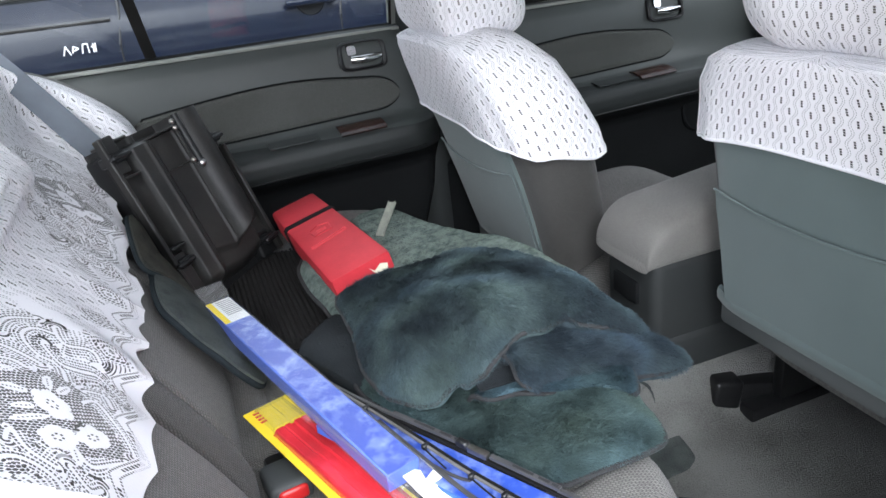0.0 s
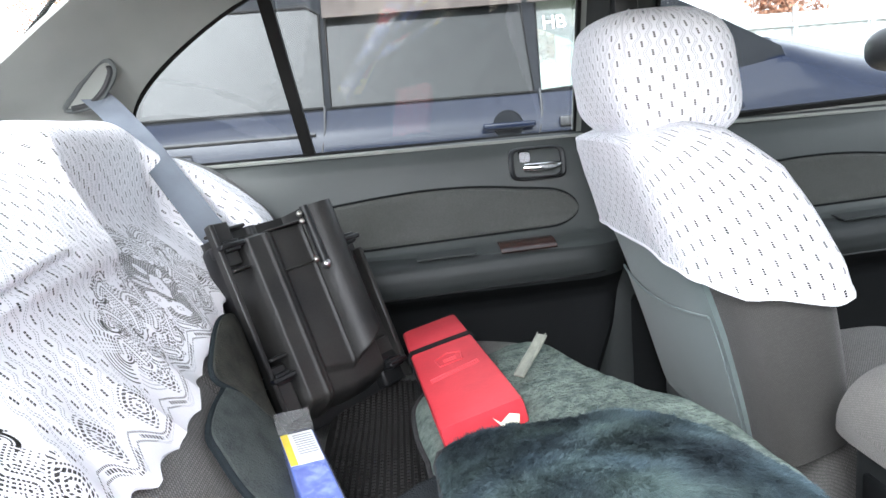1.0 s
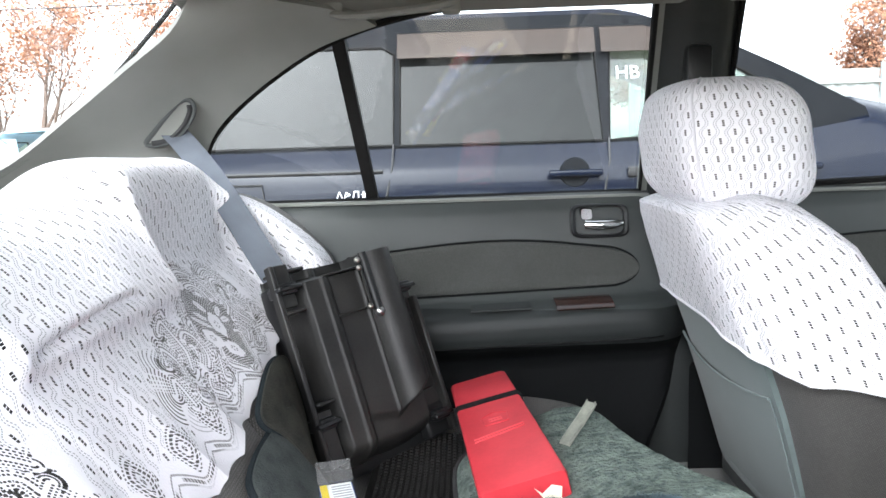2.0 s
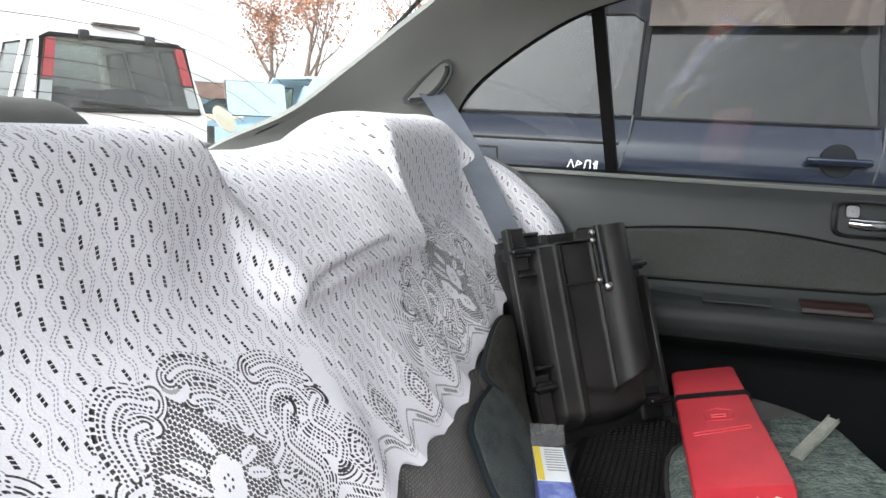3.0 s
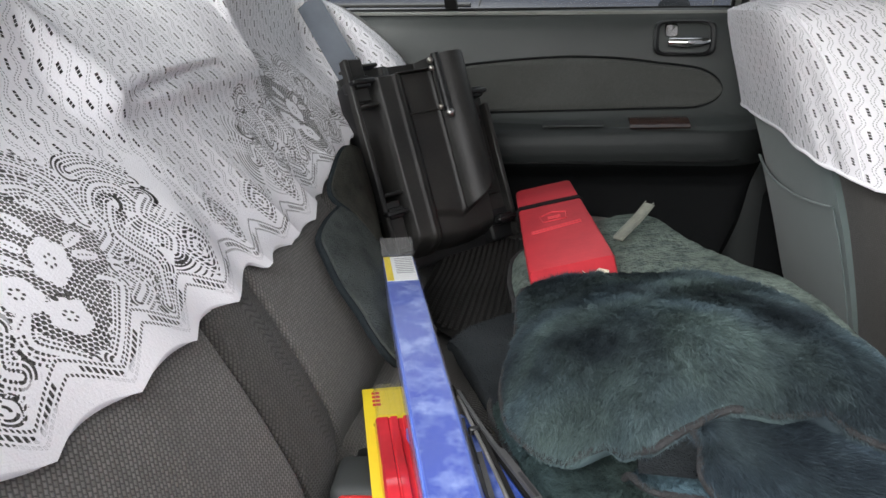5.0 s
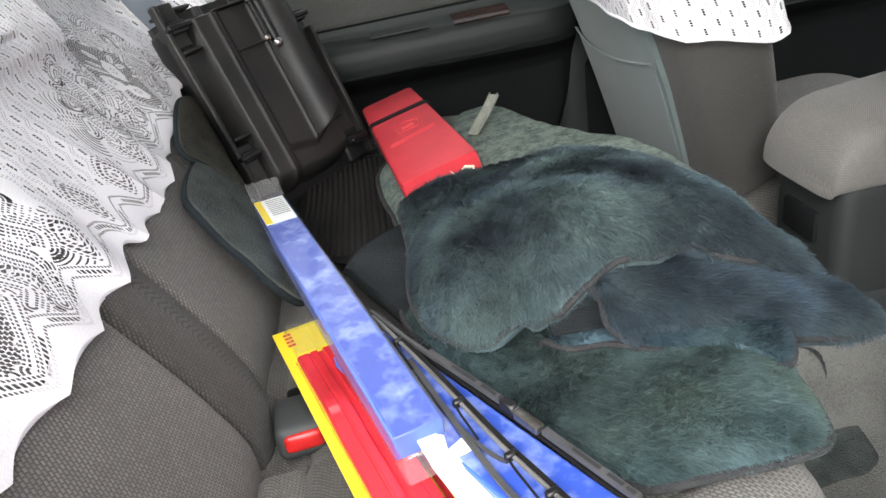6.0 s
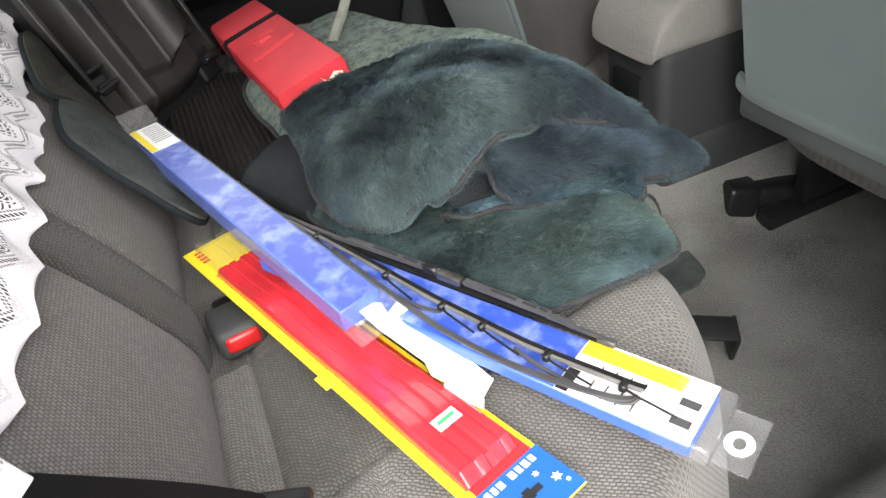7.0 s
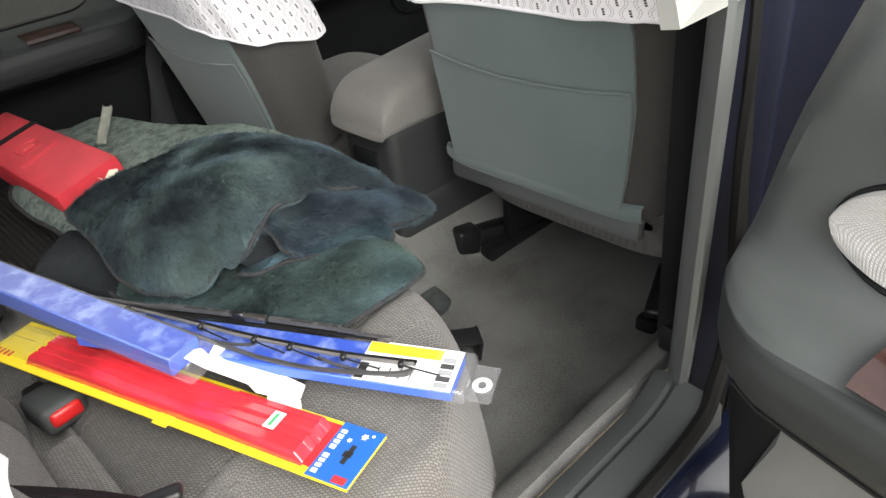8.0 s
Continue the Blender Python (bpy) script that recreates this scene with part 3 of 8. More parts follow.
# rear pillars: a lofted cover from the side window to the rear window, the belt slot in the left one
def pillar_rows(side, n=28):
    win = spline([(-0.40, 0.835, 0.90), (-0.330, 0.84, 0.99), (-0.318, 0.825, 1.06), (-0.275, 0.80, 1.125), (-0.185, 0.778, 1.195), (-0.06, 0.755, 1.265), (0.06, 0.742, 1.303)], n)
    mid = spline([(-0.56, 0.745, 0.90), (-0.50, 0.745, 1.00), (-0.43, 0.738, 1.08), (-0.355, 0.725, 1.15), (-0.265, 0.71, 1.22), (-0.15, 0.70, 1.285), (-0.01, 0.695, 1.325)], n)
    back = spline([(-0.90, 0.655, 0.93), (-0.76, 0.640, 1.00), (-0.60, 0.625, 1.065), (-0.475, 0.612, 1.145), (-0.36, 0.605, 1.225), (-0.275, 0.600, 1.285), (-0.235, 0.600, 1.345)], n)
    out = []
    for i in range(n):
        line = spline([win[i], mid[i], back[i]], 12)
        out.append([Vector((p.x, CY + side * (p.y - CY), p.z)) for p in line])
    return out


for side, name in ((1, "trim_pillar_left"), (-1, "trim_pillar_right")):
    tagged(part(name, thick(sheet(pillar_rows(side)), 0.012 * side), M_TRIM), "grey fabric-faced rear pillar cover", "trim", kind="structure")

# rear window with heater lines and a round sticker
RW_T, RW_B = (-0.24, 1.345), (-0.90, 0.955)


def rear_pt(u, v, off=0.0):
    """Point on the rear glass: u across from the right side, v down from the roof."""
    hw = 0.485 + 0.055 * v
    x, z = RW_T[0] + (RW_B[0] - RW_T[0]) * v, RW_T[1] + (RW_B[1] - RW_T[1]) * v
    bow = 0.05 * (1 - (2 * u - 1) ** 2)
    sag = 0.085 * math.sin(math.pi * v) * abs(2 * u - 1) ** 3
    return Vector((x - bow * 0.5 - off * 0.5, CY + (2 * u - 1) * hw, z + bow * 0.85 + off * 0.85 - sag))


w4 = thing("window_4", (RW_B[0], CY, RW_B[1]), "sloping rear window with fine heater lines", "window", kind="structure")
g = part("pane", thick(sheet([[rear_pt(u, v) for u in np.linspace(0, 1, 17)] for v in np.linspace(0, 1, 13)]), 0.004), M_REARGLASS, w4)
g.visible_shadow = False
bm = bmesh.new()
for v in np.linspace(0.20, 0.92, 13):
    tube(bm, [rear_pt(u, v, -0.006) for u in np.linspace(0.05, 0.95, 14)], 0.0006, 4)
part("heater_lines", bm, M_WOOD, w4, "hair-thin brown heater lines")
bm = bmesh.new()
tube(bm, [rear_pt(u, v, 0.003) for u, v in [(k / 16, 0) for k in range(16)] + [(1, k / 16) for k in range(16)] + [(1 - k / 16, 1) for k in range(16)] + [(0, 1 - k / 16) for k in range(16)]], 0.004, 6, closed=True)
part("window_seal", bm, M_BLACKR, w4, "black edge seal")

rows = [[Vector((x, y, 0.925 + 0.02 * (x + 0.3))) for y in np.linspace(CY - 0.56, CY + 0.56, 12)] for x in np.linspace(-0.95, -0.30, 8)]
tagged(part("parcel_shelf", thick(sheet(rows), 0.02), M_SHELF), "dark grey felt shelf behind the rear seat", "shelf", kind="structure")
tagged(box("wall_rear", (-0.97, CY - 0.66, 0.20), (-0.95, CY + 0.66, 0.93), M_SHELF, r=0), "plain inner wall behind the rear seat", "wall", kind="structure")
# plain box for the unseen dashboard, added to cut light from the front window
tagged(box("dashboard", (1.64, CY - 0.66, 0.52), (1.90, CY + 0.66, 0.985), M_DOOR_DARK, r=0.05, seg=4), "plain dark grey dashboard box added across the front to cut light", "dashboard", kind="structure")
tagged(box("wall_front", (1.90, CY - 0.70, 0.20), (1.92, CY + 0.70, 0.92), M_DOOR_DARK, r=0), "plain dark front bulkhead", "wall", kind="structure")
w5 = thing("window_5", (1.75, CY, 0.95), "sloping front window of clear glass", "window", kind="structure")
g = part("pane", thick(sheet([[Vector((1.93 - 0.55 * v, CY + u * (0.68 - 0.10 * v), 0.92 + 0.42 * v)) for u in np.linspace(-1, 1, 9)] for v in np.linspace(0, 1, 7)]), 0.005), M_GLASS, w5)
g.visible_shadow = False
tagged(box("wall_left_lower", (-0.45, wall_y(0.5) + 0.02, 0.20), (1.92, wall_y(0.5) + 0.05, 0.93), M_NAVY, r=0), "navy painted outer body side", "wall", kind="structure")
tagged(box("wall_right_rear", (-0.96, wall_y(0.5, -1) - 0.02, 0.20), (-0.30, wall_y(0.5, -1), 0.93), M_NAVY, r=0), "navy painted rear body side", "wall", kind="structure")
tagged(box("wall_left_rear", (-0.96, wall_y(0.5), 0.20), (-0.45, wall_y(0.5) + 0.02, 0.93), M_NAVY, r=0), "navy painted rear body side", "wall", kind="structure")
tagged(box("wall_right_front", (0.77, wall_y(0.5, -1) - 0.03, 0.20), (1.92, wall_y(0.5, -1) + 0.05, 0.93), M_JAMB, r=0.004), "plain closed front door beside the open doorway", "wall", kind="structure")

# ---- door panels ----
PROFILE = [(0.962, 0.004), (0.959, 0.016), (0.949, 0.031), (0.928, 0.043), (0.895, 0.051), (0.820, 0.058), (0.775, 0.066), (0.752, 0.082), (0.744, 0.110), (0.740, 0.138), (0.730, 0.154),
           (0.712, 0.160), (0.690, 0.158), (0.668, 0.146), (0.650, 0.118), (0.632, 0.088), (0.610, 0.074), (0.550, 0.072), (0.450, 0.076), (0.370, 0.072), (0.320, 0.050), (0.300, 0.020)]
PZ = [p[0] for p in PROFILE]
PI = [p[1] for p in PROFILE]


def inset(x, z):
    """How far the panel stands in from the belt line at x (0 at the rear hinge line) and height z."""
    zz = z - 0.035 * (x - 0.30) * (1 if 0.60 < z < 0.80 else 0.3)
    base = float(np.interp(zz, PZ[::-1], PI[::-1]))
    fade = 1.0 if x < 0.56 else max(0.0, 1 - ((x - 0.56) / 0.12) ** 2)
    keep = min(base, 0.055)
    return keep + (base - keep) * fade


EDGE_Z = [0.30, 0.43, 0.55, 0.68, 0.74, 0.85, 0.96]
OPEN_EDGE = [0.615, 0.652, 0.678, 0.690, 0.690, 0.668, 0.632]


def front_edge(z):
    return float(np.interp(z, EDGE_Z, [0.575, 0.615, 0.660, 0.685, 0.682, 0.650, 0.605]))


def door(name, place, label, dx=0.0, x0=-0.30, ext=0.0, ash=0.0, cloth=None, rim=None):
    """A car door's inner side: panel, cloth insert, pull handle, switch plate; place(x, inset, z) puts it in space."""
    top = thing(name, place(0.3, 0.05, 0.34), label, "car door", kind="structure")
    zs = spline([(z, 0, 0) for z in PZ], 76)
    share = [k / 60 for k in range(61)]

    def surf(x, z, off=0.0):
        return place(x, inset(x, z) + off, z)

    rows = []
    for u in share:
        end = max(0.0, (u - 0.96) / 0.04)
        row = []
        for q in zs:
            z = q.x
            fe = float(np.interp(z, EDGE_Z, rim)) if rim else front_edge(z)
            x = x0 + (fe + ext - x0) * u
            row.append(place(x, inset(min(x, 0.60) if ext else x, z) * (1 - 0.9 * end ** 2), z))
        rows.append(row)
    bm = sheet(rows)
    bm.faces.ensure_lookup_table()
    nz = len(zs) - 1
    # dark lower panel; shade under the arm ledge deepens its colour further
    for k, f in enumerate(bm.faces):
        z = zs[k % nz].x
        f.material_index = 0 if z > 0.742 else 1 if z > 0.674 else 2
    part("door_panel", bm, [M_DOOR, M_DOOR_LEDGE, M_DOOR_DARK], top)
    # cloth insert with a rounded front end
    rows = []
    for u in 1 - (1 - np.linspace(0, 1, 60)) ** 1.6:
        x = -0.06 + 0.630 * u + dx
        zt = 0.838 + 0.034 * math.sin(min(1.0, u * 1.25) * math.pi * 0.62) - 0.085 * max(0, u - 0.45) ** 2
        zb = 0.752 + 0.024 * u
        mid, h = (zt + zb) / 2, (zt - zb) / 2
        h *= (1 - max(0.0, (u - 0.90) / 0.10) ** 2.2) ** 0.5 if u > 0.90 else 1.0
        h *= (1 - max(0.0, (0.05 - u) / 0.05) ** 2.4) ** 0.5 if u < 0.05 else 1.0
        h = max(h, 0.0015)
        rows.append([surf(x, mid + h * w, -0.002 + 0.011 * (1 - abs(w) ** 8) ** 0.5) for w in np.linspace(-1, 1, 15)])
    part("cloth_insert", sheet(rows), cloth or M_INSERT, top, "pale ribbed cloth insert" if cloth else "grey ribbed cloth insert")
    lift = place(0, 0.003, 0) - place(0, 0, 0)
    edge = [r[-1] + lift for r in rows] + [r[0] + lift for r in rows[::-1]]
    bm = bmesh.new()
    tube(bm, edge[::2], 0.0024, 6, closed=True, up=(0, 1, 0))
    part("insert_seam", bm, M_DOOR_DARK, top, "dark seam round the insert")
    # inside handle in its recess
    bm = bmesh.new()
    ring = []
    for k in range(40):
        t = 2 * math.pi * k / 40
        c, s = math.cos(t), math.sin(t)
        ring.append((0.492 + 0.059 * math.copysign(abs(c) ** 0.38, c), 0.906 + 0.034 * math.copysign(abs(s) ** 0.38, s)))
    rows = []
    for f, off in ((1.0, 0.001), (1.0, 0.010), (0.93, 0.013), (0.84, 0.010), (0.82, -0.006), (0.78, -0.022), (0.02, -0.024)):
        rows.append([surf(0.494 + (a - 0.494) * f, 0.908 + (b - 0.908) * f, off) for a, b in ring])
    bez = part("handle_recess", sheet(rows, closed_u=True), M_BLACK, top, "black handle surround")
    bm = bmesh.new()
    tube(bm, [surf(0.463, 0.899, 0.006), surf(0.49, 0.898, 0.012), surf(0.52, 0.899, 0.012), surf(0.538, 0.901, 0.006)], [0.009, 0.0105, 0.0095, 0.006], 10, squash=(1, 1.0), up=(0, 0, 1))
    part("lever", bm, M_CHROME, bez, "chrome pull lever")
    bm = bmesh.new()
    rows = [[surf(0.466 + 0.013 * math.copysign(abs(math.cos(t)) ** 0.5, math.cos(t)) * f, 0.920 + 0.0125 * math.copysign(abs(math.sin(t)) ** 0.5, math.sin(t)) * f, o) for t in (2 * math.pi * k / 20 for k in range(20))] for f, o in ((1, -0.02), (1, 0.006), (0.85, 0.010), (0.05, 0.010))]
    part("lock_knob", sheet(rows, closed_u=True), M_CHROME, bez, "chrome lock slide")
    # arm ledge: switch plate and finger slot
    rows = [[place(x, i, z) for i, z in ((0.088, 0.7525 + t), (0.115, 0.7515 + t), (0.142, 0.7460 + t), (0.149, 0.7405 + t))] for x, t in ((0.392 + ash + 0.112 * k / 12, 0.035 * (0.092 + 0.112 * k / 12)) for k in range(13))]
    wd = part("ashtray", thick(sheet(rows), 0.004), M_WOOD, top, "glossy dark brown ashtray lid")
    rows = [[place(x, i, z) for i, z in ((0.098, 0.7500 + t), (0.142, 0.7460 + t))] for x, t in ((0.225 + 0.118 * k / 6, 0.035 * (-0.075 + 0.118 * k / 6)) for k in range(7))]
    part("finger_slot", thick(sheet(rows), 0.003), M_PILLAR, top, "dark finger slot")
    bm = bmesh.new()
    tube(bm, [place(x, inset(x, 0.674 + 0.035 * (x - 0.3)) + 0.001, 0.674 + 0.035 * (x - 0.3)) for x in np.linspace(x0 + 0.02, 0.60, 30)], 0.0022, 5)
    part("panel_joint", bm, M_BLACK, top, "dark joint under the arm ledge")
    return top


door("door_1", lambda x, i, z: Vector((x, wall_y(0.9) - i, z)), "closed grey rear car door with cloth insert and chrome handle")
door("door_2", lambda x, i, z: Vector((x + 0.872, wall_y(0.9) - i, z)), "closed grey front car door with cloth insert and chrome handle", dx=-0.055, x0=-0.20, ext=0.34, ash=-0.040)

bm = bmesh.new()
ring = [(1.50 + 0.085 * math.copysign(abs(math.cos(t)) ** 0.8, math.cos(t)), 0.615 + 0.075 * math.copysign(abs(math.sin(t)) ** 0.8, math.sin(t))) for t in (2 * math.pi * k / 36 for k in range(36))]
rows = [[Vector((1.50 + (a - 1.50) * f, 0.786 - o, 0.615 + (b - 0.615) * f)) for a, b in ring] for f, o in ((1.0, -0.02), (1.0, 0.006), (0.94, 0.010), (0.90, 0.006), (0.02, 0.008))]
tagged(part("trim_speaker_cover", sheet(rows, closed_u=True), M_DOOR_DARK), "dark rounded speaker cover low on the front door", "trim", kind="structure")

HINGE, SWING = Vector((0.608, -0.674, 0)), radians(78)


def swung(x, i, z):
    """Closed on the right side first, then turned out about its hinge."""
    p = Vector((x - 0.735, i, z))
    return HINGE + Matrix.Rotation(SWING, 3, "Z") @ p


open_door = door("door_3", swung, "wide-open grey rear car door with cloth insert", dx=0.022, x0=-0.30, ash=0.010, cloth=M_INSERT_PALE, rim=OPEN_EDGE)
bm = bmesh.new()
slab(bm, [swung(a, -0.10, b) for a, b in ((0.60, 0.26), (0.685, 0.70), (0.632, 0.95), (-0.28, 0.95), (-0.30, 0.60), (-0.10, 0.30))], 0.10, swung(0, 0.0, 0) - swung(0, -1.0, 0))
part("door_skin", bm, M_NAVY, open_door, "navy painted outer skin", smooth=False)
rows = []
for u in np.linspace(0, 1, 24):
    x = 0.612 - 0.55 * u
    zt, zb = 0.648 - 0.02 * u, 0.36 - 0.01 * u
    mid, h = (zt + zb) / 2, (zt - zb) / 2
    h *= (1 - (1 - u / 0.2) ** 2.2) ** 0.5 if u < 0.2 else 1.0
    rows.append([swung(x, inset(x, mid + h * w) + 0.006 * (1 - abs(w) ** 6), mid + max(h, 0.001) * w) for w in np.linspace(-1, 1, 11)])
part("map_pocket", sheet(rows), M_POCKET, open_door, "lighter grey map pocket")

# grab handle over the left rear window
gh = thing("grab_handle", (0.10, 0.70, 1.33), "grey folding grab handle on the roof edge", "grab handle")
bm = bmesh.new()
tube(bm, spline([(-0.015, 0.712, 1.318), (0.0, 0.690, 1.306), (0.05, 0.684, 1.304), (0.15, 0.682, 1.312), (0.20, 0.690, 1.322), (0.215, 0.708, 1.334)], 24), 0.0095, 8, squash=(1.3, 0.8))
part("grip", bm, M_TRIM, gh)
for a in (-0.012, 0.203):
    box("end_cap", (a - 0.018, 0.690, 1.308), (a + 0.018, 0.735, 1.340), M_TRIM, gh, 0.006)


# centre pillars and lower sills
def centre_pillar(side, name, label):
    rows = []
    for z in np.linspace(0.26, 1.36, 40):
        y = wall_y(z, side)
        if z < 0.5:
            wide = 0.075 + 0.05 * ((0.5 - z) / 0.24) ** 2
        else:
            wide = 0.075 - 0.008 * (z - 0.5)
        bulge = (0.055 if side > 0 else 0.036) if z < 0.93 else 0.030
        cx = 0.672 if side > 0 else 0.735
        wide = wide if side > 0 else wide * 0.66
        row = []
        for k in np.linspace(-1, 1, 15):
            row.append(Vector((cx + k * wide, y - side * bulge * (1 - abs(k) ** 3), z)))
        rows.append(row)
    # left cover darker, right paler: the doorway's light put into their colours
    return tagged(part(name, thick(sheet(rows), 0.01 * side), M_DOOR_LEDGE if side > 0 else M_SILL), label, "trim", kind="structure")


centre_pillar(1, "trim_centre_pillar_left", "grey plastic centre pillar cover")
centre_pillar(-1, "trim_centre_pillar_right", "grey plastic centre pillar cover beside the open doorway")
box("belt_guide", (0.640, 0.725, 1.13), (0.690, 0.765, 1.24), M_BLACK, r=0.012)
tagged(bpy.data.objects["belt_guide"], "dark belt height slot on the centre pillar", "trim", kind="structure")

# painted outer pillar, seal and door check seen through the open doorway
rows = [[Vector((x, y, z)) for x, y in ((0.760, -0.60), (0.775, -0.645), (0.782, -0.70), (0.786, -0.765), (0.80, -0.785), (0.90, -0.79))] for z in np.linspace(0.24, 1.30, 12)]
tagged(part("wall_right_pillar", thick(sheet(rows), 0.01), M_JAMB), "navy painted door pillar in the open doorway", "wall", kind="structure")
bm = bmesh.new()
tube(bm, spline([(0.775, -0.555, 1.33), (0.772, -0.602, 1.0), (0.772, -0.622, 0.70), (0.752, -0.645, 0.50), (0.70, -0.660, 0.42), (0.62, -0.668, 0.385), (0.30, -0.668, 0.378), (-0.15, -0.668, 0.38)], 50), 0.011, 8)
tagged(part("trim_door_seal", bm, M_BLACKR), "black rubber seal round the open doorway", "trim", kind="structure")
ch = thing("door_check", (0.765, -0.66, 0.60), "greasy steel door check strap", "door check")
box("strap", (0.758, -0.86, 0.596), (0.778, -0.65, 0.606), M_RUST, ch, 0.002)
box("bracket", (0.745, -0.690, 0.580), (0.790, -0.655, 0.622), M_RUST, ch, 0.005)

# scuff plate and painted sill of the open doorway
prof = [(-0.556, 0.28), (-0.566, 0.350), (-0.580, 0.380), (-0.592, 0.386), (-0.606, 0.387), (-0.611, 0.381), (-0.617, 0.386), (-0.668, 0.382), (-0.677, 0.375), (-0.680, 0.34)]
rows = [[Vector((x, y, z + 0.045 * max(0, (x - 0.61) / 0.10) ** 2.2)) for y, z in prof] for x in np.linspace(-0.30, 0.69, 30)]
tagged(part("trim_scuff_plate", thick(sheet(rows), 0.004), M_PILLAR), "grey ribbed plastic scuff plate along the doorway", "trim", kind="structure")
prof = [(-0.672, 0.368), (-0.684, 0.370), (-0.705, 0.365), (-0.735, 0.345), (-0.745, 0.30), (-0.745, 0.20)]
rows = [[Vector((x, y, z)) for y, z in prof] for x in np.linspace(-0.40, 1.9, 20)]
tagged(part("wall_right_sill", thick(sheet(rows), 0.004), M_NAVY), "glossy navy painted door sill", "wall", kind="structure")


# ---- rear seat ----
def step(a, b, v):
    t = max(0.0, min(1.0, (v - a) / (b - a)))
    return t * t * (3 - 2 * t)


def cushion_z(x, y):
    d = abs(y - CY)
    z = 0.505 + 0.055 * min(1.0, max(0.0, (x - 0.06) / 0.36))
    z += 0.010 * math.sin(max(0.0, min(1.0, (d - 0.10) / 0.30)) * math.pi) * -1.0
    front = cushion_front(y)
    z -= 0.30 * max(0.0, (x - (front - 0.085)) / 0.085) ** 2.6
    z -= 0.22 * max(0.0, (d - 0.655) / 0.07) ** 2.4
    z -= 0.006 * math.exp(-((y + 0.330 + 0.30 * (0.55 - x) * (0.55 - x)) / 0.0055) ** 2)
    z -= 0.007 * math.exp(-((d - 0.135) / 0.006) ** 2) 
    roll = 1 - step(-0.172, -0.160, y)
    z -= 0.030 * math.exp(-((x - 0.05) / 0.03) ** 2) * (1 - roll)
    z -= 0.010 * math.exp(-((x - 0.079) / 0.0045) ** 2) + 0.012 * math.exp(-((x - 0.024) / 0.010) ** 2) * roll
    return z


def cushion_front(y):
    d = abs(y - CY)
    return 0.545 - 0.22 * max(0.0, (d - 0.42) / 0.30) ** 2.2


seat = thing("rear_seat", (0.25, CY, 0.30), "grey woven cloth rear bench seat under white lace covers", "car seat")
rows = []
for y in np.linspace(CY - 0.725, CY + 0.72, 300):
    f = cushion_front(y)
    row = []
    for k in np.linspace(0, 1, 190):
        x = -0.06 + (f + 0.06) * (1 - (1 - k) ** 1.5)
        row.append(Vector((x, y, cushion_z(x, y))))
    for z in (0.24, 0.22):
        row.append(Vector((f - 0.012, y, z)))
    rows.append(row)
bm = sheet(rows)
bmesh.ops.recalc_face_normals(bm, faces=bm.faces[:])
for f in bm.faces:
    c = f.calc_center_median()
    f.material_index = 1 if c.x > 0.079 and abs(c.y - 0.12) < 0.45 + 0.30 * (0.55 - c.x) ** 2 else 0
part("seat_cushion", bm, [M_SEAT, M_SEAT_MID], seat, "grey woven seat cushion with a darker middle panel")


HUMP = [(-0.48, 0.940), (-0.44, 0.985), (-0.385, 1.022), (-0.32, 1.032), (-0.268, 1.018), (-0.244, 0.975), (-0.236, 0.93), (-0.222, 0.885), (-0.180, 0.840), (-0.125, 0.785), (-0.085, 0.735), (-0.050, 0.680), (-0.015, 0.620), (0.010, 0.570), (0.030, 0.520), (0.030, 0.47)]
DIP = [(-0.48, 0.940), (-0.45, 0.968), (-0.405, 0.992), (-0.345, 1.000), (-0.285, 0.980), (-0.230, 0.938), (-0.190, 0.902), (-0.176, 0.876), (-0.178, 0.845), (-0.138, 0.795), (-0.098, 0.740), (-0.060, 0.683), (-0.025, 0.622), (0.002, 0.570), (0.022, 0.520), (0.022, 0.47)]
WING = [(-0.46, 0.935), (-0.42, 0.965), (-0.36, 0.985), (-0.295, 0.990), (-0.235, 0.980), (-0.185, 0.960), (-0.140, 0.930), (-0.095, 0.890), (-0.060, 0.850), (-0.042, 0.800), (-0.025, 0.750), (-0.008, 0.695), (0.012, 0.630), (0.030, 0.575), (0.045, 0.520), (0.045, 0.47)]


def back_profile(y, n):
    """The front of the rear backrest at y: n points from behind its top edge down to the cushion."""
    d = abs(y - CY)
    dip = 1 - step(0.165, 0.215, d)
    wing = step(0.475, 0.560, d) if y > CY else step(0.60, 0.65, d)
    rise = 0.022 * step(0.10, 0.36, y)
    pts = []
    for h, q, w in zip(HUMP, DIP, WING):
        x = h[0] * (1 - dip) + q[0] * dip
        z = h[1] * (1 - dip) + q[1] * dip
        z += rise * step(0.90, 0.97, z)
        x, z = x * (1 - wing) + (w[0] + (0.0 if y > CY else 0.034 * step(0.96, 0.84, z))) * wing, z * (1 - wing) + w[1] * wing
        pts.append((x, y, z))
    return spline(pts, n)


SEAM_1, SEAM_2 = -0.145, -0.028
rows = []
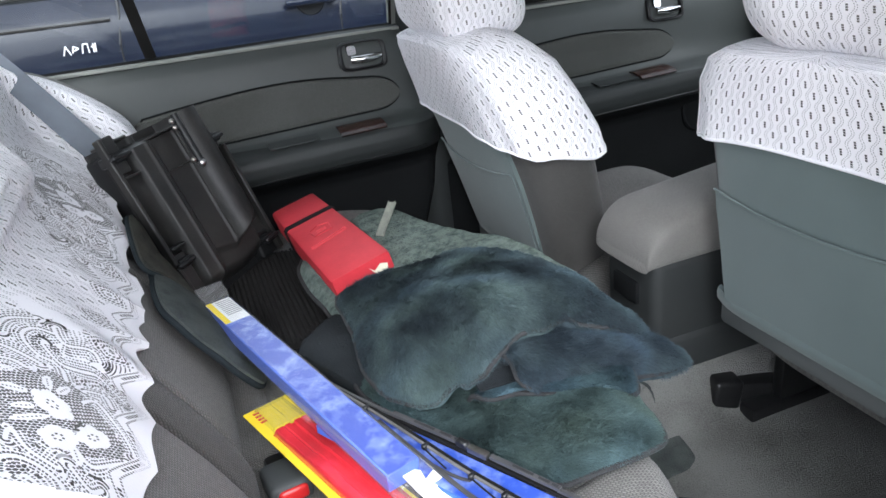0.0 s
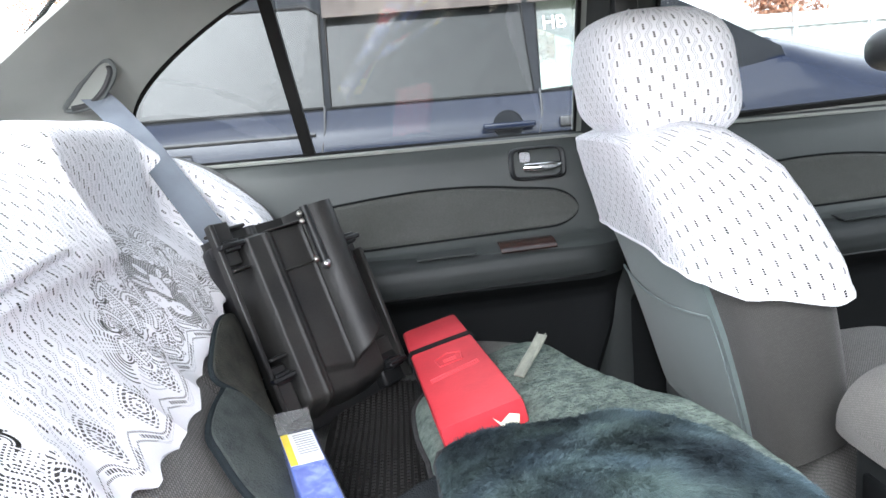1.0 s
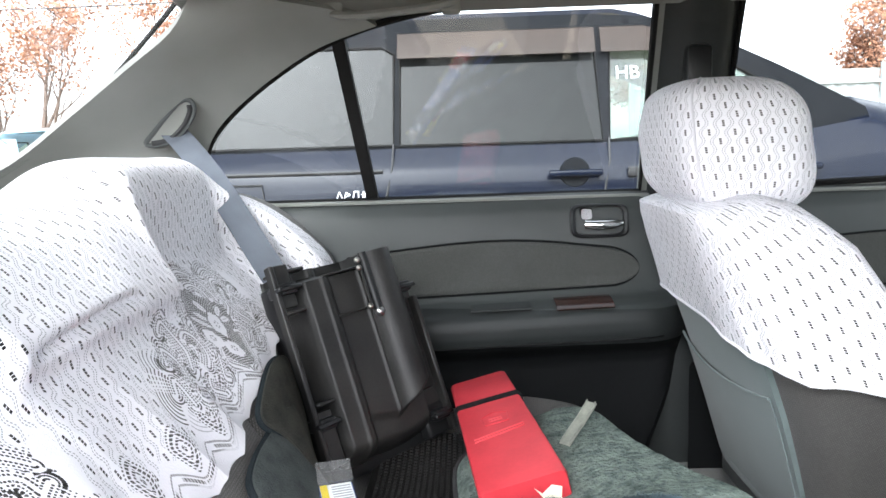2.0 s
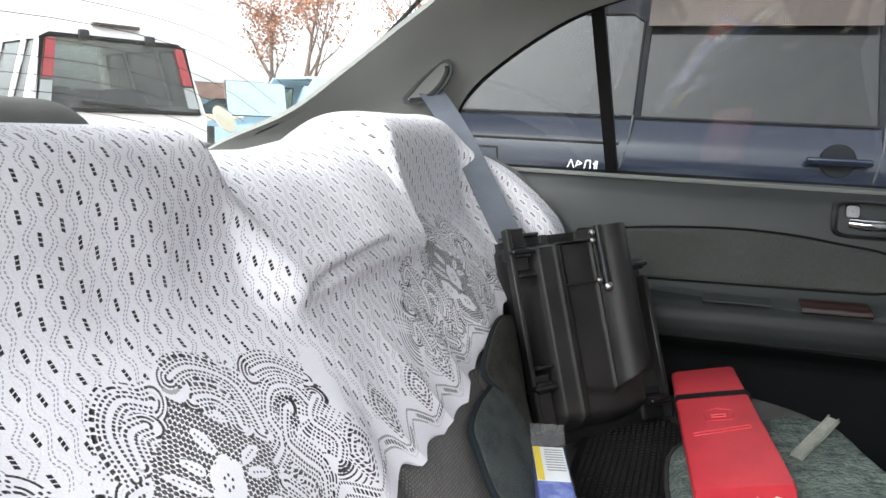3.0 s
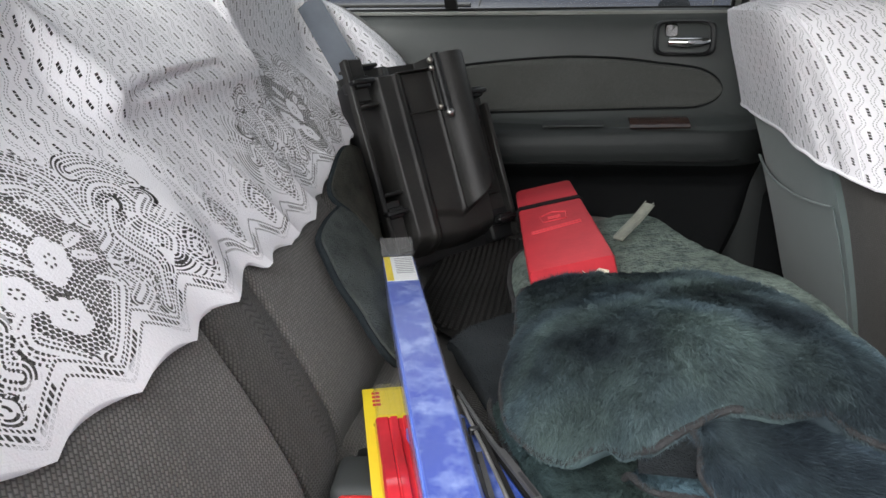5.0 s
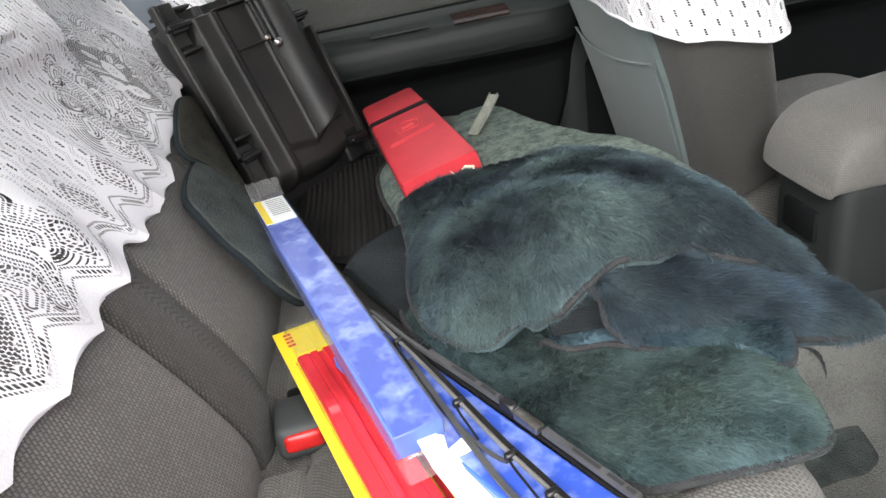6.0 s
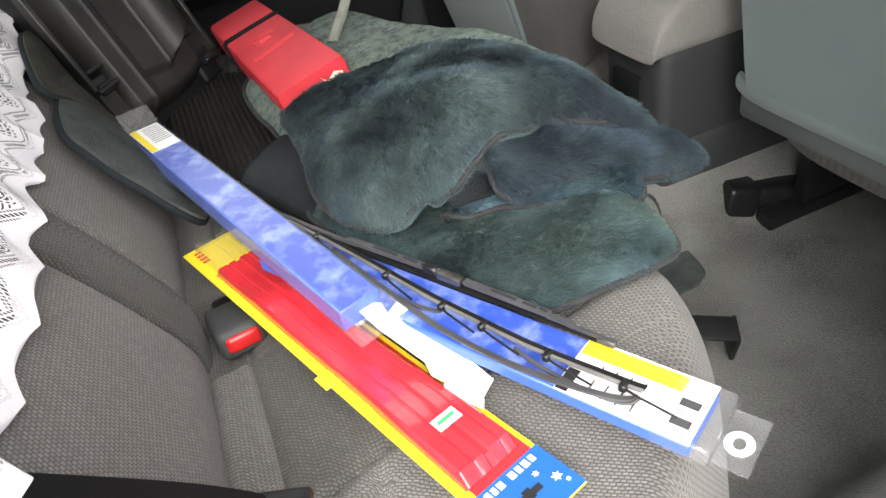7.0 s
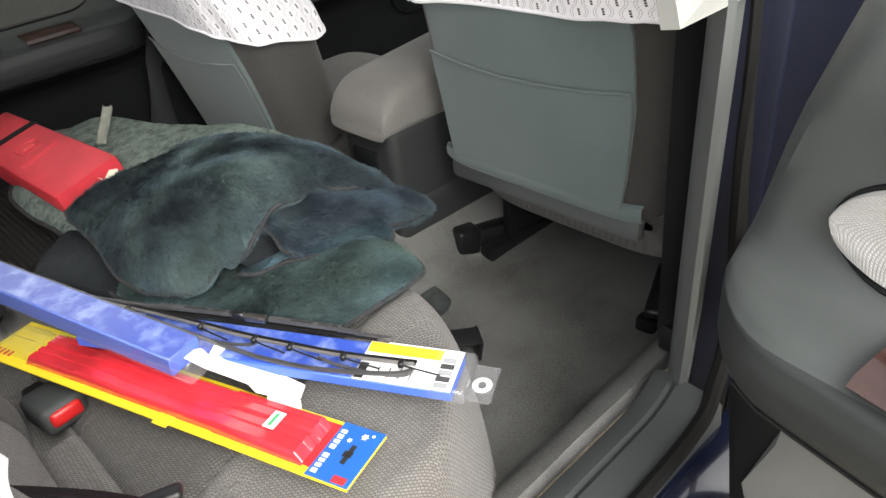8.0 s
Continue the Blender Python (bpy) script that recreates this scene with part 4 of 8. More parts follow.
for y in np.linspace(CY - 0.70, CY + 0.70, 420):
    row = back_profile(y, 84)
    d = abs(y - CY)
    for p in row:
        p.x -= 0.050 * step(0.29, 0.36, y) * step(0.76, 0.68, p.z)
        if p.z < 0.74:
            p.x -= 0.010 * math.exp(-((y - SEAM_1) / 0.0045) ** 2) + 0.011 * math.exp(-((y - SEAM_2) / 0.0045) ** 2) + 0.010 * math.exp(-((y - 0.26) / 0.005) ** 2)
            p.x += 0.007 * math.exp(-((y - (SEAM_1 + SEAM_2) / 2) / 0.040) ** 4) + 0.004 * math.exp(-((y - 0.11) / 0.10) ** 4)
    rows.append(row)
bm = sheet(rows)
for f in bm.faces:
    f.material_index = 0 if SEAM_1 < f.calc_center_median().y < SEAM_2 else 1
part("backrest", thick(bm, 0.05), [M_SEAT_DARK, M_SEAT], seat, "grey woven backrest with a darker bolster")
m = pose(0.076, -0.120, 0.506, 0, -8, -82)
stalk = box("buckle", (-0.045, -0.028, -0.020), (0.028, 0.028, 0.018), M_PILLAR, seat, 0.010, 3, m, "dark grey plastic belt buckle")
box("release_button", (0.016, -0.020, -0.010), (0.0315, 0.020, 0.011), M_REDBTN, stalk, 0.006, 3, m, "red release button")
box("buckle_stalk", (-0.080, -0.014, -0.012), (-0.040, 0.014, 0.008), M_BLACK, stalk, 0.006, 2, m, "black buckle stalk")


# ---- lace ----
MOTIF = (-0.255, 0.355)
TIP0, TIP = -0.182, 0.0865
# feathered scrolls of the border, across and up from its hem, about the middle of the flower motif
SCROLLS_RIGHT = (
    ((0.018, 0.196), (0.045, 0.197), (0.072, 0.178), (0.066, 0.129)),
    ((0.026, 0.172), (0.044, 0.166), (0.052, 0.150), (0.048, 0.136)),
    ((0.056, 0.098), (0.080, 0.116), (0.081, 0.136), (0.104, 0.149), (0.128, 0.140), (0.132, 0.122)),
    ((0.104, 0.128), (0.084, 0.110), (0.091, 0.085), (0.102, 0.058), (0.076, 0.036)),
    ((0.146, 0.128), (0.122, 0.106), (0.138, 0.080), (0.128, 0.062)),
    ((0.028, 0.076), (0.042, 0.062), (0.012, 0.040), (-0.016, 0.030)),
    ((0.055, 0.078), (0.066, 0.060), (0.046, 0.046)),
    ((0.100, 0.172), (0.128, 0.166), (0.150, 0.148)),
)
SCROLLS_LEFT = (
    ((-0.010, 0.194), (-0.032, 0.200), (-0.055, 0.178), (-0.060, 0.143)),
    ((-0.026, 0.178), (-0.042, 0.172), (-0.050, 0.148)),
    ((-0.116, 0.138), (-0.100, 0.146), (-0.090, 0.128), (-0.095, 0.104), (-0.109, 0.086)),
    ((-0.072, 0.136), (-0.056, 0.132), (-0.077, 0.118), (-0.085, 0.095)),
    ((-0.122, 0.072), (-0.130, 0.056), (-0.108, 0.042)),
    ((-0.076, 0.082), (-0.092, 0.064), (-0.084, 0.050)),
    ((-0.051, 0.078), (-0.062, 0.058), (-0.034, 0.032)),
    ((-0.150, 0.160), (-0.128, 0.166), (-0.128, 0.120), (-0.142, 0.096)),
    ((-0.190, 0.140), (-0.170, 0.150), (-0.160, 0.118), (-0.178, 0.082), (-0.160, 0.060)),
    ((-0.215, 0.100), (-0.200, 0.118), (-0.198, 0.080)),
)
SHIELD = ((0.005, 0.186), (-0.017, 0.170), (-0.049, 0.141), (-0.064, 0.101), (-0.056, 0.070), (-0.031, 0.036), (0.010, 0.052), (0.036, 0.070), (0.066, 0.103), (0.037, 0.136), (0.017, 0.166))
POCKETS = ((0.102, 0.134, 0.015, 0.009), (0.104, 0.114, 0.009, 0.009), (0.050, 0.113, 0.016, 0.014), (-0.104, 0.130, 0.011, 0.010), (-0.070, 0.120, 0.008, 0.012), (-0.122, 0.110, 0.008, 0.010), (-0.176, 0.122, 0.009, 0.012), (0.086, 0.052, 0.008, 0.008))


def lace_open(u, v, border=True):
    """How open the lace border is at u across and v up from its hem (metres, arrays): above 0.5 is a hole; and where the plain field lies."""
    def soft(dist, r):
        return 0.5 + np.clip((r - dist) / 0.0016, -0.5, 0.5)

    def row(d, run, r, gap, long=1.0):
        """Eyelets of radius r, gap apart along run, on the line d = 0."""
        return soft(np.maximum(np.abs(d), np.abs(np.mod(run, gap) - gap / 2) / long), r)

    if not border:
        return np.zeros_like(u), np.ones_like(u)
    m = np.where(np.abs(u - MOTIF[0]) < np.abs(u - MOTIF[1]), u - MOTIF[0], u - MOTIF[1])
    # hexagonal net
    hx, hy = 0.0046, 0.0040
    r2 = np.floor(v / hy)
    net = soft(np.hypot(np.mod(u + (r2 % 2) * hx / 2, hx) - hx / 2, v - (r2 + 0.5) * hy), 0.0019)
    # distance to the nearest scroll and the way run along it
    near = np.full(u.shape, 1.0)
    run = np.zeros(u.shape)
    for k, line in enumerate(SCROLLS_RIGHT + SCROLLS_LEFT):
        pts = spline([(a, b, 0) for a, b in line], 14)
        lo = [min(p[c] for p in pts) - 0.045 for c in (0, 1)]
        hi = [max(p[c] for p in pts) + 0.045 for c in (0, 1)]
        at = np.nonzero((m > lo[0]) & (m < hi[0]) & (v > lo[1]) & (v < hi[1]))
        mm, vv_ = m[at], v[at]
        best, way, gone = np.full(mm.shape, 1.0), np.zeros(mm.shape), 0.0
        for p, q in zip(pts, pts[1:]):
            dx, dy = q.x - p.x, q.y - p.y
            ln = math.hypot(dx, dy) + 1e-9
            f = np.clip(((mm - p.x) * dx + (vv_ - p.y) * dy) / ln ** 2, 0, 1)
            d = np.hypot(mm - p.x - f * dx, vv_ - p.y - f * dy)
            side = np.sign((mm - p.x) * dy - (vv_ - p.y) * dx) * 0.0009
            closer = d < best
            best, way = np.where(closer, d, best), np.where(closer, gone + f * ln + side, way)
            gone += ln
        closer = best < near[at]
        near[at], run[at] = np.where(closer, best, near[at]), np.where(closer, way + k * 0.37, run[at])
    # pointed medallions over the hem where no scroll runs
    a = np.abs(np.mod(u - TIP0 + TIP / 2, TIP) - TIP / 2)
    rise = 0.019 * (a / (TIP / 2)) ** 1.25
    b = v - 0.064
    ogee = (a / 0.023) ** 1.25 + (np.abs(b) / 0.034) ** 1.25
    leaf = (ogee < 1.05) & (near > 0.011)
    # shield of net, by crossings of its outline
    inside = np.zeros(u.shape, bool)
    for (ax, ay), (bx, by) in zip(SHIELD, SHIELD[1:] + SHIELD[:1]):
        inside ^= ((ay > v) != (by > v)) & (m < (bx - ax) * (v - ay) / (by - ay + 1e-9) + ax)
    pocket = np.zeros(u.shape, bool)
    for px_, py_, rx_, ry_ in POCKETS:
        pocket |= ((m - px_) / rx_) ** 2 + ((v - py_) / ry_) ** 2 < 0.6
    plain = (near > 0.0165) & ((near > 0.040) | (v > 0.168)) & ~leaf & ~inside & (v > 0.045 + rise * 0.8)
    hole = np.zeros(u.shape)
    bold = np.mod(run, 0.12) < 0.045
    hole = np.maximum(hole, row(near - 0.0034, run, 0.0012, 0.0036) * (near < 0.0054))
    hole = np.maximum(hole, row(near - 0.0074, run, 0.0011, 0.0038) * (np.abs(near - 0.0074) < 0.0020))
    hole = np.maximum(hole, np.where(bold, row((near - 0.0116) * 0.85, run, 0.0017, 0.0052), row(near - 0.0114, run, 0.0012, 0.0040)) * (np.abs(near - 0.0115) < 0.0022))
    hole = np.maximum(hole, row(near - 0.0156, run, 0.0010, 0.0042) * (np.abs(near - 0.0156) < 0.0018))
    for level in (0.0200, 0.0258, 0.0316, 0.0374):
        hole = np.maximum(hole, row(near - level, run, 0.0009, 0.0042) * (np.abs(near - level) < 0.0022) * (v < 0.168))
    hole = np.where((inside | (pocket & (near > 0.006))) & (near > 0.0030), net, hole)
    for level, r, gap in ((0.90, 0.0012, 0.0042), (0.62, 0.0019, 0.0054), (0.32, 0.0014, 0.0044)):
        hole = np.where(leaf & ~inside & (np.abs(ogee - level) < 0.13), row((ogee - level) * 0.020, b, r, gap), hole)
    hole = np.where(leaf & ~inside & (ogee < 0.10), net, hole)
    # three flowers, their leaves and the large eyelets between them
    for fx, fy, fr in ((0.002, 0.110, 0.0195), (-0.044, 0.096, 0.0180), (-0.022, 0.072, 0.0175)):
        dx, dy = m - fx, v - fy
        rr, an = np.hypot(dx, dy), np.arctan2(dy, dx)
        petal = rr < fr * (0.84 + 0.16 * np.abs(np.cos(3 * an + fx * 50)))
        hole = np.where(petal, row(rr - fr * 0.25, (an + 4) * fr * 0.25, 0.0012, fr * 0.262), hole)
    for lx, ly, la, ln in ((-0.030, 0.126, 2.4, 0.017), (0.006, 0.144, 1.8, 0.014), (0.036, 0.112, 0.3, 0.012), (0.034, 0.096, -0.4, 0.012), (-0.058, 0.076, 3.6, 0.012), (-0.016, 0.138, 2.2, 0.010)):
        dx, dy = m - lx, v - ly
        p, q = dx * math.cos(la) + dy * math.sin(la), -dx * math.sin(la) + dy * math.cos(la)
        hole = np.where((p / ln) ** 2 + (q / 0.0050) ** 2 < 1, row(q, p, 0.0009, 0.0036) * (np.abs(p) < ln * 0.7), hole)
    for ex, ey in ((-0.022, 0.088), (-0.016, 0.091), (-0.010, 0.088)):
        hole = np.maximum(hole, soft(np.hypot(m - ex, v - ey), 0.0024))
    # steep zigzag rows over the plain scalloped hem
    hole = np.where(v < 0.0265 + rise, 0, hole)
    hole = np.maximum(hole, row((v - 0.0105 - rise) * 0.8, u * 1.3, 0.0012, 0.0042))
    hole = np.maximum(hole, row((v - 0.0170 - rise) * 0.70, u * 1.3, 0.0019, 0.0056, 0.95) * (a < 0.032) * (a > 0.002))
    hole = np.maximum(hole, row((v - 0.0235 - rise) * 0.8, u * 1.3, 0.0012, 0.0040))
    hole = np.where(v < 0.006, 0, hole)
    return hole, np.where(plain, 1.0, 0.0)


def lace_sheet(name, grid, uu, vv, parent, label="", border=True):
    """A lace cloth from a grid of points with its cloth coordinates; faces wholly inside holes are left out."""
    nv, nu = uu.shape
    verts = grid.reshape(-1, 3)
    val, plain = lace_open(uu, vv, border)
    i, j = np.meshgrid(np.arange(nu - 1), np.arange(nv - 1))
    a = (j * nu + i).ravel()
    faces = np.stack([a, a + 1, a + nu + 1, a + nu], 1)
    flat = val.ravel()
    keep = flat[faces].min(1) < 0.58
    faces = faces[keep]
    me = bpy.data.meshes.new(name)
    me.from_pydata(verts.tolist(), [], faces.tolist())
    at = me.attributes.new("openwork", "FLOAT", "POINT")
    at.data.foreach_set("value", flat.astype(np.float32))
    at = me.attributes.new("plain_field", "FLOAT", "POINT")
    at.data.foreach_set("value", plain.ravel().astype(np.float32))
    loops = np.zeros(len(me.loops), np.int32)
    me.loops.foreach_get("vertex_index", loops)
    cloth = np.stack([uu.ravel()[loops], vv.ravel()[loops]], 1)
    me.uv_layers.new(name="UVMap").data.foreach_set("uv", cloth.astype(np.float32).ravel())
    me.update()
    return link(name, me, M_LACE, parent, label)


cover = thing("lace_seat_cover", (-0.2, CY, 0.70), "white lace cover with floral scalloped hem draped over the rear backrest", "seat cover")
ys = np.concatenate([np.linspace(CY - 0.70, 0.04, 800)[:-1], np.linspace(0.04, CY + 0.615, 640)])
NY, NS = len(ys), 540
grid = np.zeros((NS, NY, 3))
vv = np.zeros((NS, NY))
ends = np.zeros(NY)
for k, y in enumerate(ys):
    line = back_profile(y, 220)
    pts = np.array([(p.x, p.y, p.z) for p in line])
    d = abs(y - CY)
    # where the hem hangs: scallops, pulled up towards the far door
    saw = abs(math.sin(math.pi * (y - TIP0) / TIP)) ** 1.1
    hem = 0.687 + 0.010 * saw + 0.075 * max(0.0, y - 0.12) / 0.45 + 0.010 * math.exp(-((y + 0.03) / 0.02) ** 2) - 0.05 * step(0.46, 0.60, y) + 0.030 * step(-0.36, -0.47, y) + 0.060 * step(-0.48, -0.505, y)
    stop = int(np.argmax((pts[:, 2] < hem) & (np.arange(220) > 60)))
    seg = np.concatenate([[0], np.cumsum(np.linalg.norm(np.diff(pts[:stop + 1], axis=0), axis=1))])
    part_way = (pts[stop - 1, 2] - hem) / (pts[stop - 1, 2] - pts[stop, 2])
    ends[k] = seg[-2] + (seg[-1] - seg[-2]) * part_way
    s = np.linspace(0, ends[k], NS)
    for c in range(3):
        grid[:, k, c] = np.interp(s, seg, pts[:stop + 1, c])
    vv[:, k] = ends[k] - s
# cloth width follows each row round the pads, counted from the flower motif
uu = np.concatenate([np.zeros((NS, 1)), np.cumsum(np.linalg.norm(np.diff(grid, axis=1)[:, :, :2], axis=2), axis=1)], 1)
k0 = int(np.argmin(np.abs(ys - MOTIF[0])))
uu += ys[k0] - uu[:, k0:k0 + 1]
cloth_u, uu = uu, np.broadcast_to(ys, (NS, NY)).copy()
# lift the cloth off the seat with folds that run down from the pulled middle
gx, gz = grid[:, :, 0], grid[:, :, 2]
down = np.clip((0.90 - gz) / 0.22, 0, 1)
fold = 0.006 + 0.006 * (1 - 1.6 * np.abs(np.sin(uu * 31 + 1.5 * np.sin(gz * 9)))) * down * np.exp(-((uu - 0.10) / 0.18) ** 2) + 0.004 * np.sin(uu * 31 + gz * 22) * down
pillow = np.exp(-((uu - 0.078) / 0.105) ** 8)
crease = (0.011 * np.exp(-((gz - 0.878 - 0.012 * np.sin(uu * 9)) / 0.0075) ** 2) - 0.007 * np.exp(-((gz - 0.897) / 0.012) ** 2)) * pillow
lift = np.zeros_like(uu)
for j in range(0, NS, 6):
    for k in range(0, NY, 6):
        lift[j:j + 6, k:k + 6] = noise.noise(Vector((uu[j, k] * 11, gz[j, k] * 11, 3.0))) * 0.005
kern = np.ones(13) / 13
lift = np.apply_along_axis(lambda r: np.convolve(np.pad(r, 6, "edge"), kern, "valid"), 1, lift)
lift = np.apply_along_axis(lambda r: np.convolve(np.pad(r, 6, "edge"), kern, "valid"), 0, lift)
grid[:, :, 0] += fold - crease + lift + 0.004
grid[:, :, 2] += 0.006 + 0.4 * lift
lace_sheet("lace_cloth", grid, cloth_u, vv, cover)
# stacked edge layers under the hem
for n, (drop, back) in enumerate(((0.0020, 0.0016), (0.0038, 0.0034), (0.0056, 0.0052))):
    rows = []
    for k in range(0, NY, 5):
        p = Vector(grid[-1, k])
        q = Vector(grid[-14, k])
        dirn = (p - q).normalized()
        bow = 0.15 + abs(math.sin(math.pi * (ys[k] - TIP0) / TIP))
        rows.append([p + dirn * drop * bow - Vector((back, 0, 0)), q - Vector((back, 0, 0))])
    part("hem_layer", sheet(rows), M_PIPE, cover, "folded white under-hem")


# ---- front seats ----
def even_angles(wx, wy, e, n):
    """n angles round a super-ellipse at equal steps of its edge."""
    t = np.linspace(0, 2 * np.pi, 4001)
    x, y = wx * np.sign(np.cos(t)) * np.abs(np.cos(t)) ** (2 / e), wy * np.sign(np.sin(t)) * np.abs(np.sin(t)) ** (2 / e)
    s = np.concatenate([[0], np.cumsum(np.hypot(np.diff(x), np.diff(y)))])
    return np.interp(np.linspace(0, s[-1], n), s, t)


def front_seat(px, py, pz, lean, label, low_at, tip, tall=1.0, wide=1.0, inner=0.0):
    """A front seat from its backrest's foot at (px, py, pz); lean in degrees; low_at: where the cover's hem lies on the back, tip: how it slopes across, inner: how far it hangs down on the inner side."""
    top = thing("front_seat", (px + 0.25, py, floor_z(px + 0.25, py)), label, "car seat", "front seats")
    tilt = Matrix.Translation((px, py, pz)) @ Matrix.Rotation(radians(-lean), 4, "Y") @ Matrix.Diagonal((1, wide, tall, 1))

    def size(h):
        """Half width, half depth and middle of the backrest at h up its length."""
        w = np.interp(h, [-0.02, 0.06, 0.20, 0.34, 0.44, 0.485, 0.505, 0.512], [0.212, 0.222, 0.234, 0.234, 0.212, 0.182, 0.145, 0.02])
        d = np.interp(h, [-0.02, 0.10, 0.25, 0.40, 0.47, 0.50, 0.512], [0.078, 0.086, 0.092, 0.080, 0.060, 0.040, 0.01])
        return float(w), float(d), float(d) + 0.012 * math.sin(max(0, min(1, h / 0.5)) * math.pi)

    def ring(h, grow=0.0, n=64):
        w, d, mid = size(h)
        return [tilt @ v for v in super_ring(mid, 0, h, d + grow, w + grow, 4.2, n)]

    hs = list(np.linspace(-0.02, 0.46, 26)) + [0.472, 0.483, 0.493, 0.501, 0.507, 0.511, 0.512]
    back = part("backrest", sheet([ring(h) for h in hs], closed_u=True), M_SEATBACK, top, "grey cloth backrest")
    # teal fabric back panel with its pocket
    rows = []
    for h in np.linspace(-0.015, 0.36, 34):
        w, d, mid = size(h)
        rows.append([tilt @ Vector((mid - d - 0.006 * (1 - abs(k) ** 10) - 0.010 * (1 - k * k) * math.sin(h / 0.45 * math.pi), k * (w - 0.050 + 0.008 * h), h)) for k in np.linspace(-1, 1, 25)])
    part("back_panel", thick(sheet(rows), -0.01), M_TEAL, back, "flat teal-grey fabric back panel")
    rows = []
    for h in np.linspace(0.008, 0.240, 22):
        w, d, mid = size(h)
        f = (h - 0.008) / 0.232
        rows.append([tilt @ Vector((mid - d - 0.0075 - 0.006 * f * (1 - k * k) - 0.010 * (1 - k * k) * math.sin(h / 0.45 * math.pi), k * (w - 0.048), h - 0.010 * (1 - k * k) * f)) for k in np.linspace(-1, 1, 25)])
    part("seat_pocket", thick(sheet(rows), -0.002), M_TEAL, back, "slack teal-grey map pocket")
    bm = bmesh.new()
    tube(bm, [q + tilt.to_3x3() @ Vector((-0.001, 0, 0.001)) for q in rows[-1]], 0.0022, 6)
    part("pocket_hem", bm, M_TEAL, back)
    rows = []
    for a, h in ((0.002, 0.012), (-0.003, 0.010), (-0.0055, 0.003), (-0.0055, -0.008), (-0.002, -0.017), (0.006, -0.021)):
        rows.append([tilt @ Vector((a + 0.012 * abs(k) ** 8, k * 0.196, h)) for k in np.linspace(-1, 1, 21)])
    part("lower_flap", thick(sheet(rows), -0.004), M_TEAL, back, "teal-grey fabric flap along the foot")
    bm = bmesh.new()
    rbox(bm, (px + 0.006, py - 0.205, pz - 0.055), (px + 0.03, py + 0.205, pz - 0.012), 0.01, 2)
    part("rear_skirt", bm, M_SILL, top, "grey cloth skirt below the backrest")
    # cushion and its side shields
    bm = bmesh.new()
    rows = []
    for t in np.linspace(0, 1, 30):
        x = px + 0.085 + 0.44 * t
        hgt = 0.095 * (1 - (2 * abs(t - 0.5)) ** 6) ** 0.5
        rows.append([Vector((x, py + 0.245 * math.copysign(abs(math.cos(a)) ** 0.4, math.cos(a)) * (1 - 0.25 * abs(2 * t - 1) ** 6), pz - 0.07 + 0.03 * t + (hgt + 0.01) * math.copysign(abs(math.sin(a)) ** 0.45, math.sin(a)))) for a in (2 * math.pi * k / 40 for k in range(40))])
    part("seat_cushion", sheet(rows, closed_u=True), M_SEAT, top, "pale grey woven cushion")
    fz = floor_z(px + 0.2, py)
    for s in (-1, 1):
        box("seat_rail", (px + 0.07, py + s * 0.19 - 0.018, fz), (px + 0.50, py + s * 0.19 + 0.018, fz + 0.045), M_BLACK, top, 0.004)
        box("rail_riser", (px + 0.14, py + s * 0.19 - 0.012, fz + 0.03), (px + 0.42, py + s * 0.19 + 0.012, pz - 0.12), M_BLACK, top, 0.004)
    # head restraint
    hx, hz = px + tilt.to_3x3()[0][2] * 0.51 + 0.085, pz + 0.50 * tall * math.cos(radians(lean)) - 0.022
    rows = []
    for t in np.linspace(0, 1, 26):
        a = (1 - abs(2 * t - 1) ** 3.2) ** 0.36
        rows.append([v for v in super_ring(hx - 0.03 * (t - 0.5), py, hz + 0.035 + 0.182 * t, 0.096 * a + 0.004, 0.142 * a * (1 - 0.06 * t) + 0.004, 3.4, 48)])
    hr = part("head_restraint", sheet(rows, closed_u=True), M_SEAT_FINE, top, "padded head restraint")
    for s in (-1, 1):
        bm = bmesh.new()
        tube(bm, [(hx - 0.01, py + s * 0.055, hz - 0.05), (hx - 0.01, py + s * 0.055, hz + 0.06)], 0.006, 8)
        part("post", bm, M_CHROME, hr, "steel post")

    # lace covers: one on the backrest, one on the head restraint
    cv = thing("lace_seat_cover", tilt @ Vector((0.1, 0, 0.51)), "white lace cover with a plain hem over a front backrest", "seat cover", "front seat covers")
    n, m = 300, 70
    th = even_angles(0.105, 0.235, 4.2, n)
    grid = np.zeros((m, n, 3))
    vv = np.zeros((m, n))
    for k in range(m):
        f = k / (m - 1)
        for i in range(n):
            c, s = math.cos(th[i]), math.sin(th[i])
            rear = (1 - c) / 2
            ahead = 0.5 + 0.5 * math.copysign(abs(c) ** (2 / 4.2), c)
            low = low_at + tip * (s - 0.2) * rear - 0.105 * ahead - inner * (0.012 + 0.034 * ahead) * max(0.0, -s) ** 1.5
            h = 0.5125 + (low - 0.5125) * f + 0.0012 * math.sin(th[i] * 11) * f
            w, d, mid = size(h)
            g = (0.012 + 0.008 * f + 0.003 * math.sin(th[i] * 7 + 2) * f + 0.0015 * math.sin(th[i] * 17 + 1) * f * f)
            full = min(1.0, k / 2)
            x = mid + full * (d + g) * math.copysign(abs(c) ** (2 / 4.2), c)
            y = full * (w + g) * math.copysign(abs(s) ** (2 / 4.2), s)
            p = tilt @ Vector((x, y, h + 0.008 * (1 - f)))
            grid[k, i] = p
            vv[k, i] = (1 - f) * (0.5125 - low)
    arc = np.concatenate([[0], np.cumsum(np.linalg.norm(np.diff(grid[m // 2], axis=0), axis=1))])
